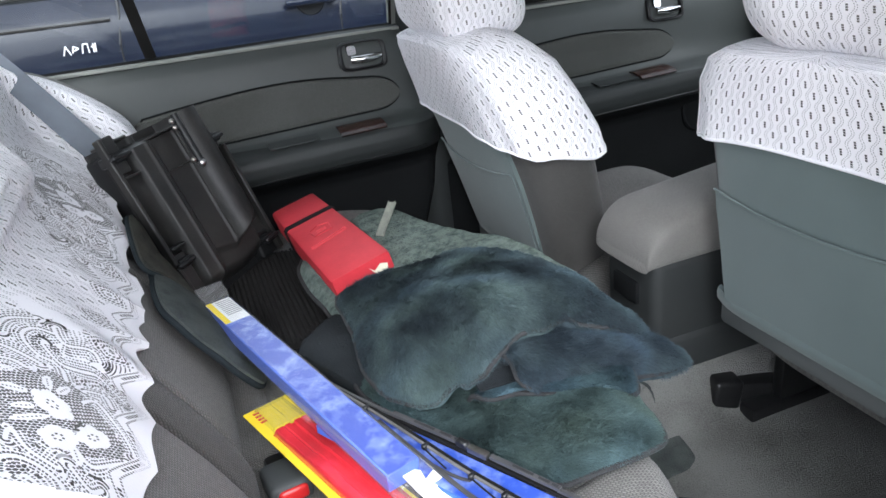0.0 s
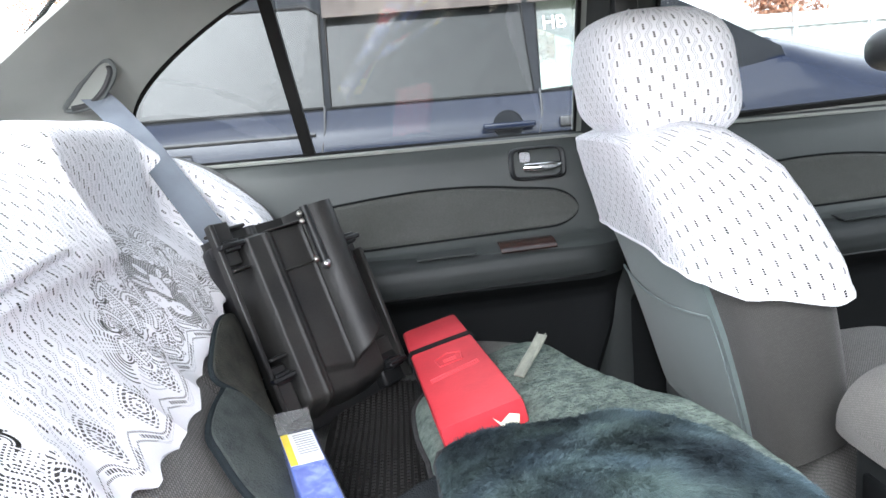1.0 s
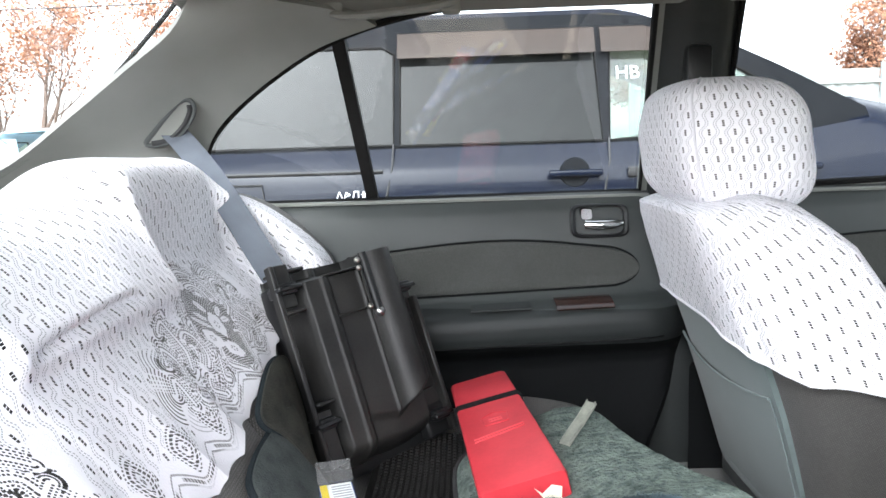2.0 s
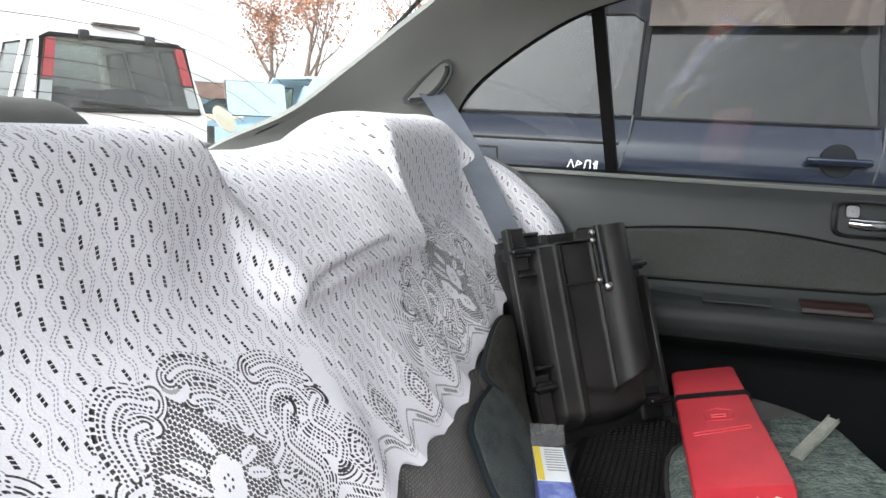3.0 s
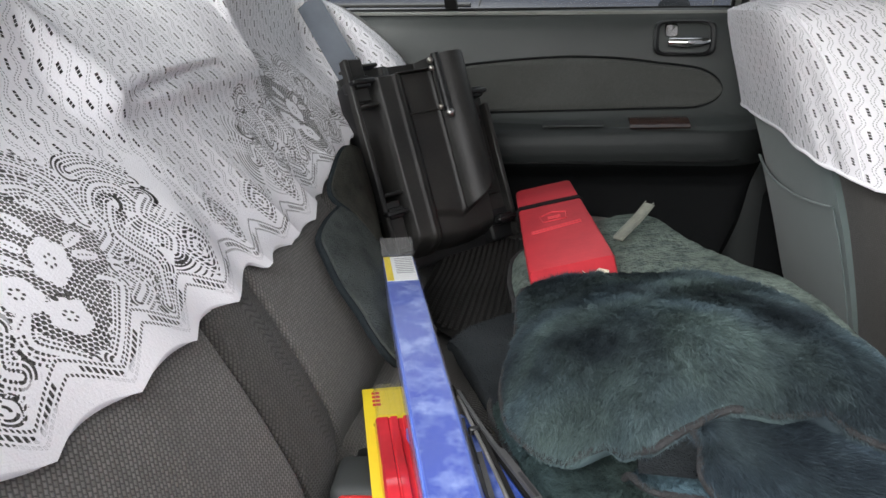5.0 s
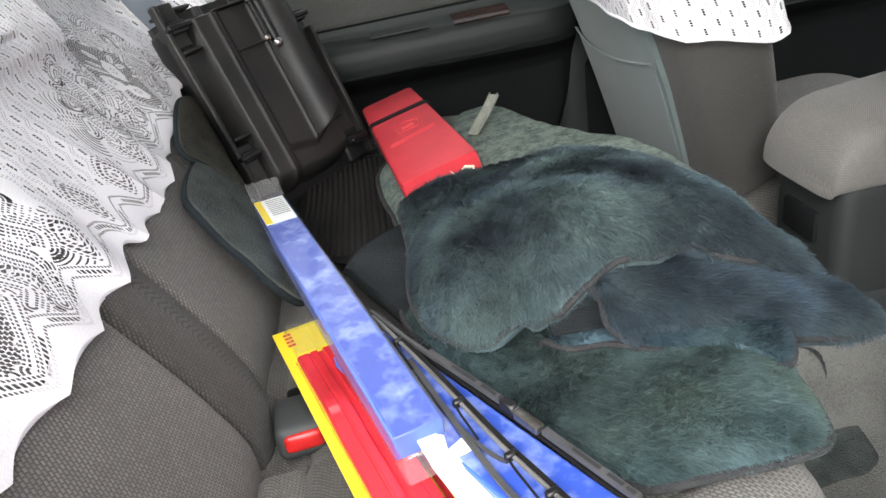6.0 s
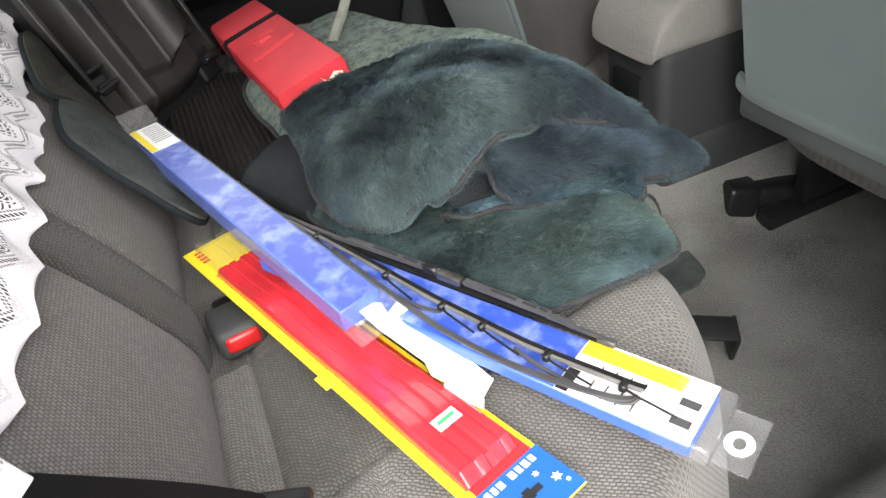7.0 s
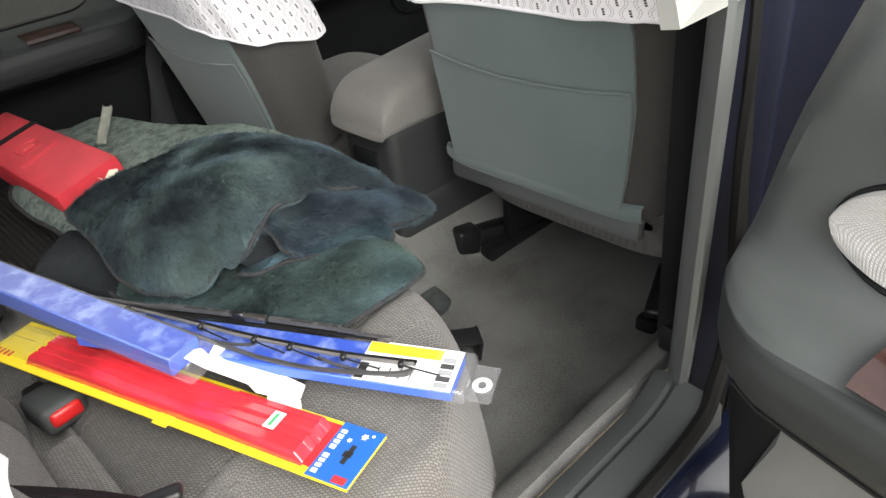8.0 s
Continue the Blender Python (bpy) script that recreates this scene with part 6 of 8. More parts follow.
# rubber mat, dark mat and felt pad underneath
rb_out = [(0.055, 0.33), (0.075, 0.58), (0.20, 0.58), (0.30, 0.52), (0.32, 0.30), (0.24, 0.17), (0.15, 0.13), (0.095, 0.19)]
rm = thing("rubber_mat", (0.18, 0.36, 0.54), "black studded rubber mat under the plastic housing", "rubber mat")
rows, rim = patch(rb_out, lambda x, y: 0.556 + 0.010 * math.sin(y * 9 + 1) + bumps(x, y, 0.004, 8, 7.0), 0.008, 96, 20)
bm = sheet(rows, closed_u=True)
part("mat_sheet", bm, M_BLACKR, rm)
verts, faces = [], []
for i in range(26):
    for j in range(44):
        x, y = 0.07 + i * 0.0092, 0.14 + j * 0.0098 + (i % 2) * 0.0049
        if sum((rim[(k + 1) % 96].x - rim[k].x) * (y - rim[k].y) - (rim[(k + 1) % 96].y - rim[k].y) * (x - rim[k].x) > 0 for k in range(0, 96, 6)) not in (0, 16):
            continue
        z = 0.5565 + 0.010 * math.sin(y * 9 + 1) + bumps(x, y, 0.004, 8, 7.0)
        n0 = len(verts)
        verts += [(x - 0.0028, y - 0.0016, z - 0.001), (x + 0.0028, y - 0.0016, z - 0.001), (x + 0.0028, y + 0.0016, z - 0.001), (x - 0.0028, y + 0.0016, z - 0.001), (x - 0.002, y - 0.001, z + 0.0022), (x + 0.002, y - 0.001, z + 0.0022), (x + 0.002, y + 0.001, z + 0.0022), (x - 0.002, y + 0.001, z + 0.0022)]
        faces += [(n0 + 4, n0 + 5, n0 + 6, n0 + 7), (n0, n0 + 1, n0 + 5, n0 + 4), (n0 + 1, n0 + 2, n0 + 6, n0 + 5), (n0 + 2, n0 + 3, n0 + 7, n0 + 6), (n0 + 3, n0, n0 + 4, n0 + 7)]
st = mesh_from("studs", verts, faces, M_BLACKR, rm, "small rubber studs", smooth=False)
st["kind"] = "stuff"

dm = thing("carpet_mat", (0.19, 0.09, 0.55), "dark slate carpet mat crumpled on the seat beneath the furs", "mat")
MAT = [(0.134, 0.068, 0.590), (0.151, 0.096, 0.592), (0.175, 0.119, 0.594), (0.204, 0.140, 0.596), (0.225, 0.139, 0.594), (0.271, 0.063, 0.590), (0.285, -0.067, 0.584), (0.236, -0.090, 0.578), (0.203, -0.068, 0.576), (0.170, 0.007, 0.574), (0.143, 0.062, 0.576)]
rows, rim = patch(MAT, drape(MAT, [(0.19, 0.06, 0.592)], 9.0, 0.003, 0.004), 0.012, 96, 20)
part("mat_sheet", sheet(rows, closed_u=True), M_DARKMAT, dm)

fp = thing("felt_pad", (0.03, 0.15, 0.55), "slate felt pad with dark piping leaning on the backrest", "mat")
corner = [(-0.047, 0.278, 0.692), (-0.044, 0.219, 0.696), (-0.042, 0.167, 0.695), (-0.034, 0.113, 0.689), (-0.020, 0.094, 0.673), (0.002, 0.076, 0.644), (0.024, 0.069, 0.616), (0.053, 0.054, 0.580), (0.075, 0.064, 0.550), (0.080, 0.112, 0.550), (0.061, 0.174, 0.569), (0.027, 0.241, 0.602), (-0.002, 0.267, 0.634), (-0.029, 0.278, 0.670)]
rim = spline(corner, 90, True)
c = sum(rim, Vector((0, 0, 0))) / len(rim)
rows = [[c + (p - c) * f + Vector((0.005, -0.002, 0.004)) * (1 - f ** 4) for p in rim] for f in (0.01, 0.3, 0.6, 0.8, 0.92, 0.97, 1.0)]
part("pad_sheet", thick(sheet(rows, closed_u=True), 0.009), M_FELT, fp)
bm = bmesh.new()
tube(bm, rim[::2], 0.0055, 8, closed=True, up=CN)
part("piping", bm, M_FELTEDGE, fp, "dark padded piping")
bm = bmesh.new()
inner = [p + (c - p).normalized() * 0.017 + Vector((0.0045, -0.002, 0.0035)) for p in rim]
tube(bm, inner[::2], 0.0016, 6, closed=True, up=CN)
part("stitch_line", bm, M_FELTEDGE, fp)

dp = thing("felt_pad", (0.02, 0.30, 0.56), "dark olive-grey felt mat wedged behind the plastic housing", "mat")
rim = spline([(-0.068, 0.340, 0.760), (-0.063, 0.274, 0.742), (-0.053, 0.225, 0.718), (-0.028, 0.240, 0.686), (0.004, 0.262, 0.627), (-0.018, 0.345, 0.600), (-0.050, 0.420, 0.660), (-0.066, 0.430, 0.711), (-0.070, 0.410, 0.745)], 72, True)
c = sum(rim, Vector((0, 0, 0))) / len(rim)
part("pad_sheet", thick(sheet([[c + (p - c) * f + Vector((0.006, -0.002, 0.004)) * (1 - f ** 4) for p in rim] for f in (0.01, 0.3, 0.6, 0.85, 0.95, 1.0)], closed_u=True), 0.008), M_FELT2, dp)
bm = bmesh.new()
tube(bm, rim[::2], 0.0045, 8, closed=True, up=CN)
part("piping", bm, M_FELTEDGE, dp, "dark padded piping")

LOW = [(0.204, -0.038, 0.580), (0.202, -0.075, 0.577), (0.222, -0.123, 0.575), (0.251, -0.188, 0.574), (0.285, -0.251, 0.574), (0.319, -0.316, 0.578), (0.343, -0.351, 0.582), (0.362, -0.361, 0.586), (0.393, -0.362, 0.588), (0.436, -0.366, 0.592), (0.471, -0.362, 0.592), (0.486, -0.352, 0.590), (0.495, -0.333, 0.590), (0.504, -0.280, 0.588), (0.508, -0.232, 0.588), (0.442, -0.141, 0.586), (0.325, -0.038, 0.584), (0.247, -0.013, 0.582)]
MID = [(0.327, -0.160, 0.572), (0.327, -0.171, 0.594), (0.335, -0.184, 0.592), (0.350, -0.194, 0.593), (0.380, -0.201, 0.596), (0.413, -0.226, 0.598), (0.447, -0.242, 0.600), (0.473, -0.261, 0.602), (0.494, -0.281, 0.602), (0.505, -0.274, 0.604), (0.513, -0.257, 0.606), (0.522, -0.227, 0.608), (0.505, -0.191, 0.610), (0.435, -0.159, 0.584), (0.388, -0.132, 0.579), (0.353, -0.144, 0.574)]
LOOP = [(0.202, 0.384, 0.600), (0.196, 0.283, 0.596), (0.208, 0.202, 0.594), (0.222, 0.142, 0.594), (0.321, 0.007, 0.600), (0.476, -0.074, 0.610), (0.574, -0.074, 0.615), (0.574, -0.047, 0.640), (0.566, -0.019, 0.648), (0.554, 0.053, 0.655), (0.528, 0.123, 0.658), (0.492, 0.189, 0.656), (0.455, 0.273, 0.650), (0.432, 0.344, 0.648), (0.417, 0.424, 0.645), (0.388, 0.466, 0.642), (0.360, 0.490, 0.628), (0.341, 0.502, 0.615), (0.268, 0.498, 0.600)]
FLAP = [(0.376, -0.173, 0.652), (0.377, -0.194, 0.650), (0.375, -0.209, 0.642), (0.379, -0.212, 0.628), (0.388, -0.214, 0.620), (0.409, -0.213, 0.618), (0.440, -0.217, 0.616), (0.480, -0.232, 0.613), (0.519, -0.240, 0.606), (0.561, -0.236, 0.596), (0.603, -0.229, 0.587), (0.622, -0.223, 0.587), (0.614, -0.205, 0.592), (0.590, -0.181, 0.605), (0.572, -0.158, 0.604), (0.540, -0.141, 0.616), (0.505, -0.129, 0.626), (0.465, -0.127, 0.632), (0.422, -0.131, 0.634)]
TOP = [(0.221, 0.121, 0.640), (0.219, 0.071, 0.632), (0.220, 0.011, 0.622), (0.212, -0.050, 0.612), (0.215, -0.094, 0.608), (0.226, -0.137, 0.606), (0.247, -0.165, 0.606), (0.282, -0.178, 0.608), (0.315, -0.177, 0.612), (0.341, -0.178, 0.625), (0.364, -0.173, 0.642), (0.376, -0.174, 0.655), (0.406, -0.168, 0.662), (0.445, -0.168, 0.662), (0.484, -0.168, 0.655), (0.518, -0.179, 0.645), (0.552, -0.188, 0.630), (0.579, -0.189, 0.612), (0.590, -0.176, 0.615), (0.572, -0.167, 0.630), (0.560, -0.129, 0.640), (0.550, -0.082, 0.655), (0.529, -0.051, 0.665), (0.505, 0.006, 0.672), (0.472, 0.056, 0.676), (0.440, 0.085, 0.674), (0.387, 0.099, 0.668), (0.331, 0.108, 0.660), (0.276, 0.128, 0.652)]
TOP_IN = [(0.266, -0.065, 0.668), (0.331, -0.075, 0.690), (0.396, -0.077, 0.697), (0.453, -0.120, 0.690), (0.499, -0.153, 0.672), (0.291, -0.135, 0.655), (0.250, -0.151, 0.634), (0.338, -0.165, 0.672), (0.397, -0.156, 0.685), (0.306, -0.185, 0.640), (0.468, -0.167, 0.672), (0.526, -0.183, 0.650)]
fur_mat("fur_mat", "short-haired green-blue fur mat spread flat on the bench edge", LOW, drape(LOW, [(0.40, -0.25, 0.592), (0.35, -0.16, 0.572), (0.46, -0.31, 0.602)], 1.0, 0.003), 0.012, 170000, (0.35, -0.75, -0.2), 11, M_GFUR, 0.0065)
fur_mat("fur_mat", "blue fur mat with a bound edge folded under the top one", MID, drape(MID, (), 2.0, 0.002, 0.009), 0.012, 50000, (0.3, -0.7, -0.15), 12, M_FURBLUE, 0.0060)
fur_mat("fur_mat", "grey-green looped fabric mat with a cloth tag beneath the furs", LOOP, drape(LOOP, [(0.42, 0.10, 0.650), (0.38, 0.30, 0.640), (0.30, 0.18, 0.605)], 5.0, 0.005), 0.020, 0, (0, 0, 0), 13, skin=M_LOOP)
fur_mat("fur_mat", "dark blue fur flap sticking out towards the footwell", FLAP, drape(FLAP, [(0.46, -0.185, 0.634), (0.53, -0.205, 0.620)], 4.0, 0.004, 0.004), 0.018, 90000, (0.45, -0.75, -0.35), 14, M_FURDARK, 0.0115)
heap = fur_mat("fur_mat", "thick blue-teal fur mat folded over on top of the heap", TOP, drape(TOP, TOP_IN, 3.0, 0.004, 0.010), 0.018, 330000, (0.05, -0.85, -0.30), 15, M_FUR, 0.0088)
# dark sheet inside the top mat's fold, put there for its deep shade
rows = [[Vector((x, y - 0.02 * (x - 0.37), z)) for x in np.linspace(0.330, 0.404, 12)] for y, z in ((-0.150, 0.665), (-0.156, 0.635), (-0.164, 0.613), (-0.178, 0.607), (-0.190, 0.605))]
part("fold_shade", thick(sheet(rows), 0.003), M_DARKMAT, heap, "dark sheet inside the fold that stands for its deep shade")
tag = thing("cloth_tag", (0.34, 0.33, 0.655), "worn grey-beige cloth loop tag standing on the looped mat", "tag")
bm = bmesh.new()
ribbon(bm, spline([(0.345, 0.290, 0.652), (0.360, 0.312, 0.661), (0.376, 0.331, 0.673), (0.392, 0.346, 0.690)], 12), 0.017, (0.72, -0.69, 0.0), 0.0022)
part("loop", bm, M_TAG, tag)
bm = bmesh.new()
for k in (-0.0068, 0.0068):
    tube(bm, spline([(0.345 + 0.72 * k, 0.290 - 0.69 * k, 0.6545), (0.360 + 0.72 * k, 0.312 - 0.69 * k, 0.6635), (0.376 + 0.72 * k, 0.331 - 0.69 * k, 0.6755), (0.392 + 0.72 * k, 0.346 - 0.69 * k, 0.6925)], 12), 0.0009, 5)
part("stitching", bm, M_TAG, tag, "stitched edges")


# ---- wiper packs ----
def pack_frame(far, near, z_far, z_near, roll=0.0):
    """Local frame of a long pack: x across (plate() counts it towards the front of the car), y from its far end to its near end, z up."""
    a, b = Vector((*far, z_far)), Vector((*near, z_near))
    d = (b - a).normalized()
    w = d.cross(Vector((0, 0, 1))).normalized()
    w = Matrix.Rotation(radians(roll), 3, d) @ w
    up = w.cross(d)
    m = Matrix((w, d, up)).transposed().to_4x4()
    m.translation = a
    return m, (b - a).length


def plate(name, m, x0, y0, x1, y1, z, t, material, parent, label="", r=0.0):
    bm = bmesh.new()
    rbox(bm, (-x1, y0, z), (-x0, y1, z + t), r, 1, m)
    return part(name, bm, material, parent, label, smooth=r > 0)


# red and yellow blister pack
m, ln = pack_frame((0.074, 0.033), (0.2535, -0.5205), 0.534, 0.556)
rp = thing("wiper_pack", m @ Vector((0, ln / 2, 0)), "red and yellow wiper blade blister pack with a blue hanging tab", "wiper pack", "wiper packs")
W = 0.0365
plate("backing_card", m, -W, 0.0, W, ln, 0.0, 0.0022, M_YELLOW, rp, "yellow printed backing card")
plate("red_print", m, -W + 0.010, 0.085, W - 0.005, ln - 0.050, 0.0024, 0.0010, M_REDCARD, rp, "red printed panel")
bl = plate("blue_tab", m, -W + 0.001, ln - 0.050, W, ln, 0.0026, 0.0012, M_BLUECARD, rp, "blue hanging tab with a slot")
plate("hang_slot", m, -0.012, ln - 0.0245, 0.012, ln - 0.0190, 0.0039, 0.0005, M_INK, bl, "dark euro slot")
plate("hang_slot", m, -0.0035, ln - 0.0275, 0.0035, ln - 0.0175, 0.0039, 0.0005, M_INK, bl, "dark euro slot")
for a, wd in ((-0.031, 0.006), (-0.0235, 0.005), (-0.017, 0.0045), (-0.011, 0.006), (0.001, 0.006), (0.0085, 0.005), (0.015, 0.006), (0.0225, 0.005)):
    plate("lettering_bar", m, a, ln - 0.0465, a + wd * 0.85, ln - 0.0400, 0.0039, 0.0004, M_PAPER, bl, "white lettering bar")
for a, b, r in ((0.025, ln - 0.018, 0.0045), (0.016, ln - 0.031, 0.0030), (0.029, ln - 0.010, 0.0022)):
    bm = bmesh.new()
    slab(bm, [m @ Vector((-a + r * (1.0 if k % 2 else 0.5) * math.cos(k * math.pi / 6), b + r * (1.0 if k % 2 else 0.5) * math.sin(k * math.pi / 6), 0.0044)) for k in range(12)], 0.0004, m.to_3x3() @ Vector((0, 0, 1)))
    part("flower_mark", bm, M_PAPER, bl, smooth=False)
plate("corner_mark", m, -0.034, ln - 0.020, -0.026, ln - 0.005, 0.0039, 0.0005, M_REDCARD, bl, "red corner mark")
for k in range(4):
    plate("logo_bar", m, -0.026, 0.010 + 0.009 * k, -0.017, 0.015 + 0.009 * k, 0.0024, 0.0004, M_REDCARD, rp, "red logo bar")
# moulded shell: clear over the yellow end, red over the blade
def shell_rows(m, steps):
    sec = [(-1.0, 0.0), (-0.98, 0.5), (-0.93, 0.85), (-0.86, 1.0), (-0.62, 1.0), (-0.59, 0.88), (-0.55, 0.88), (-0.52, 1.0), (-0.20, 1.0), (-0.15, 0.74), (0.02, 0.74), (0.07, 1.0), (0.34, 1.0), (0.37, 0.88), (0.42, 0.88), (0.47, 1.0), (0.86, 1.0), (0.93, 0.85), (0.98, 0.5), (1.0, 0.0)]
    return [[m @ Vector((a * wd + 0.001, v, 0.003 + hgt * b)) for a, b in sec] for v, hgt, wd in steps]


g = part("clear_shell", sheet(shell_rows(m, ((0.012, 0.002, 0.024), (0.018, 0.014, 0.023), (0.074, 0.016, 0.023), (0.082, 0.010, 0.024)))), M_CLEAR, rp, "clear moulded shell")
g.visible_shadow = False
part("red_shell", sheet(shell_rows(m, ((0.083, 0.003, 0.027), (0.088, 0.011, 0.026), (ln * 0.30, 0.012, 0.026), (ln * 0.31, 0.015, 0.026), (ln * 0.42, 0.015, 0.026), (ln * 0.43, 0.012, 0.026), (ln - 0.185, 0.012, 0.026), (ln - 0.178, 0.015, 0.027), (ln - 0.066, 0.015, 0.028), (ln - 0.058, 0.003, 0.028)))), M_REDSHELL, rp, "glossy red moulded shell")
sk = plate("price_sticker", m, -0.011, ln - 0.119, 0.012, ln - 0.105, 0.0182, 0.0006, M_PAPER, rp, "white price sticker with a green band")
plate("sticker_band", m, -0.008, ln - 0.1145, 0.009, ln - 0.1105, 0.0189, 0.0004, M_GREEN, sk)
plate("tape_scrap", m, -W - 0.006, ln * 0.56, -W + 0.012, ln * 0.56 + 0.022, 0.0026, 0.0014, M_YELLOW, rp, "crumpled yellow tape", 0.0005)


def blue_box(far, near, z_far, z_near, w, h, label, ends, far_label=True):
    """A long printed wiper box: x across, y from far to near, top at z 0."""
    m, ln = pack_frame(far, near, z_far, z_near)
    top = thing("wiper_box", m @ Vector((0, ln / 2, -h)), label, "wiper box", "wiper packs")
    bm = bmesh.new()
    rbox(bm, (-w / 2, 0, -h), (w / 2, ln, -0.0006), 0.0015, 1, m)
    part("carton", bm, M_BLUESIDE, top, "blue printed carton")
    plate("top_print", m, -w / 2 + 0.003, 0.055 if far_label else 0.0, w / 2 - 0.003, ln - (0.0 if ends else 0.002), -0.0005, 0.0008, M_BLUEBOX, top, "clouded blue and white print")
    return m, ln, top


m, ln, bb = blue_box((0.040, 0.222), (0.197, -0.276), 0.634, 0.607, 0.044, 0.026, "long blue wiper box with clear end caps, propped across the packs", True)
lab = plate("end_label", m, -0.020, 0.004, 0.020, 0.085, 0.0, 0.0008, M_PAPER, bb, "white and yellow end label")
plate("label_stripe", m, -0.020, 0.004, -0.011, 0.085, 0.0009, 0.0004, M_YELLOW, lab)
for k in range(9):
    plate("text_bar", m, -0.006, 0.010 + 0.0062 * k, 0.018, 0.0125 + 0.0062 * k, 0.0009, 0.0003, M_GREYINK, lab)
bm = bmesh.new()
rbox(bm, (-0.0232, -0.004, -0.0275), (0.0232, ln + 0.028, 0.0022), 0.002, 1, m)
g = part("clear_sleeve", bm, M_CLEAR, bb, "clear plastic sleeve")
g.visible_shadow = False
bm = bmesh.new()
rbox(bm, (-0.024, -0.034, 0.000), (0.022, -0.002, 0.0012), 0.0003, 1, m @ Matrix.Rotation(radians(-28), 4, "X"))
g = part("end_flap", bm, M_CLEAR, bb, "bent clear end flap")
g.visible_shadow = False

m, ln, b2 = blue_box((0.151, -0.113), (0.381, -0.522), 0.590, 0.586, 0.060, 0.014, "blue wiper box with a white label and a clear hanging tab", False, False)
lab = plate("end_label", m, -0.0305, ln - 0.108, 0.0305, ln, 0.0005, 0.0010, M_PAPER, b2, "white label with yellow band and print bars")
plate("label_band", m, 0.012, ln - 0.107, 0.028, ln - 0.022, 0.0016, 0.0004, M_YELLOW, lab)
plate("label_block", m, -0.030, ln - 0.107, -0.006, ln - 0.097, 0.0016, 0.0004, M_INK, lab)
for k in range(4):
    plate("code_bar", m, -0.024, ln - 0.084 + 0.012 * k, -0.009, ln - 0.0828 + 0.012 * k, 0.0016, 0.0004, M_INK, lab)
    plate("code_bar", m, -0.002, ln - 0.084 + 0.012 * k, 0.007, ln - 0.0828 + 0.012 * k, 0.0016, 0.0004, M_INK, lab)
for k in range(5):
    plate("number_bar", m, -0.028 + 0.0095 * k, ln - 0.020, -0.0205 + 0.0095 * k, ln - 0.005, 0.0016, 0.0004, M_INK if k % 2 else M_GREYINK, lab)
bm = bmesh.new()
rbox(bm, (-0.0310, ln - 0.030, -0.0150), (0.0310, ln + 0.014, 0.0024), 0.002, 1, m)
g = part("clear_sleeve", bm, M_CLEAR, b2, "clear plastic end sleeve")
g.visible_shadow = False
bm = bmesh.new()
rbox(bm, (-0.028, ln + 0.013, -0.0132), (0.026, ln + 0.040, -0.0122), 0.0004, 1, m)
g = part("hanging_tab", bm, M_CLEAR, b2, "clear hanging tab")
g.visible_shadow = False
bm = bmesh.new()
tube(bm, [m @ Vector((0.002 + 0.0085 * math.cos(t), ln + 0.026 + 0.0075 * math.sin(t), -0.0112)) for t in (2 * math.pi * k / 28 for k in range(28))], 0.0030, 6, closed=True, squash=(1, 0.4))
part("hole_ring", bm, M_PAPER, g, "white reinforcement ring")

# folded white card
cd = thing("folded_card", (0.23, -0.34, 0.57), "folded white cardboard strip lying on the packs", "card")
outline = [(0.190, -0.262, 0.594), (0.216, -0.274, 0.590), (0.217, -0.289, 0.588), (0.231, -0.278, 0.589), (0.271, -0.394, 0.567), (0.256, -0.406, 0.566), (0.233, -0.379, 0.572), (0.226, -0.369, 0.574), (0.226, -0.353, 0.577), (0.203, -0.303, 0.587)]
bm = bmesh.new()
slab(bm, [Vector(p) + Vector((0, 0, 0.001)) for p in outline], 0.0014, (0.057, -0.176, 1))
part("card_face", bm, M_PAPER, cd, smooth=False)
bm = bmesh.new()
slab(bm, [Vector(p) for p in ((0.256, -0.4065, 0.566), (0.233, -0.3795, 0.572), (0.231, -0.380, 0.562), (0.254, -0.408, 0.556))], 0.0014, (-0.6, -0.5, 0))
part("card_fold", bm, M_PAPER, cd, smooth=False)


# ---- wiper blades ----
def blade_line(points, z):
    return spline([(a, b, z) for a, b in points], 61)


def at_line(line, k):
    """A frame on the blade at step k: x along it, y across, z up."""
    d = (line[min(60, k + 3)] - line[max(0, k - 3)]).normalized()
    side = Vector((0, 0, 1)).cross(d).normalized()
    mm = Matrix((d, side, d.cross(side))).transposed().to_4x4()
    mm.translation = line[k]
    return mm


def strip(bm, line, width, lift, thickness, shift=0.0):
    """A flat strip along part of a blade."""
    d = (line[-1] - line[0]).normalized()
    side = Vector((0, 0, 1)).cross(d).normalized()
    ribbon(bm, [p + Vector((0, 0, lift)) + side * shift for p in line], width, side, thickness)


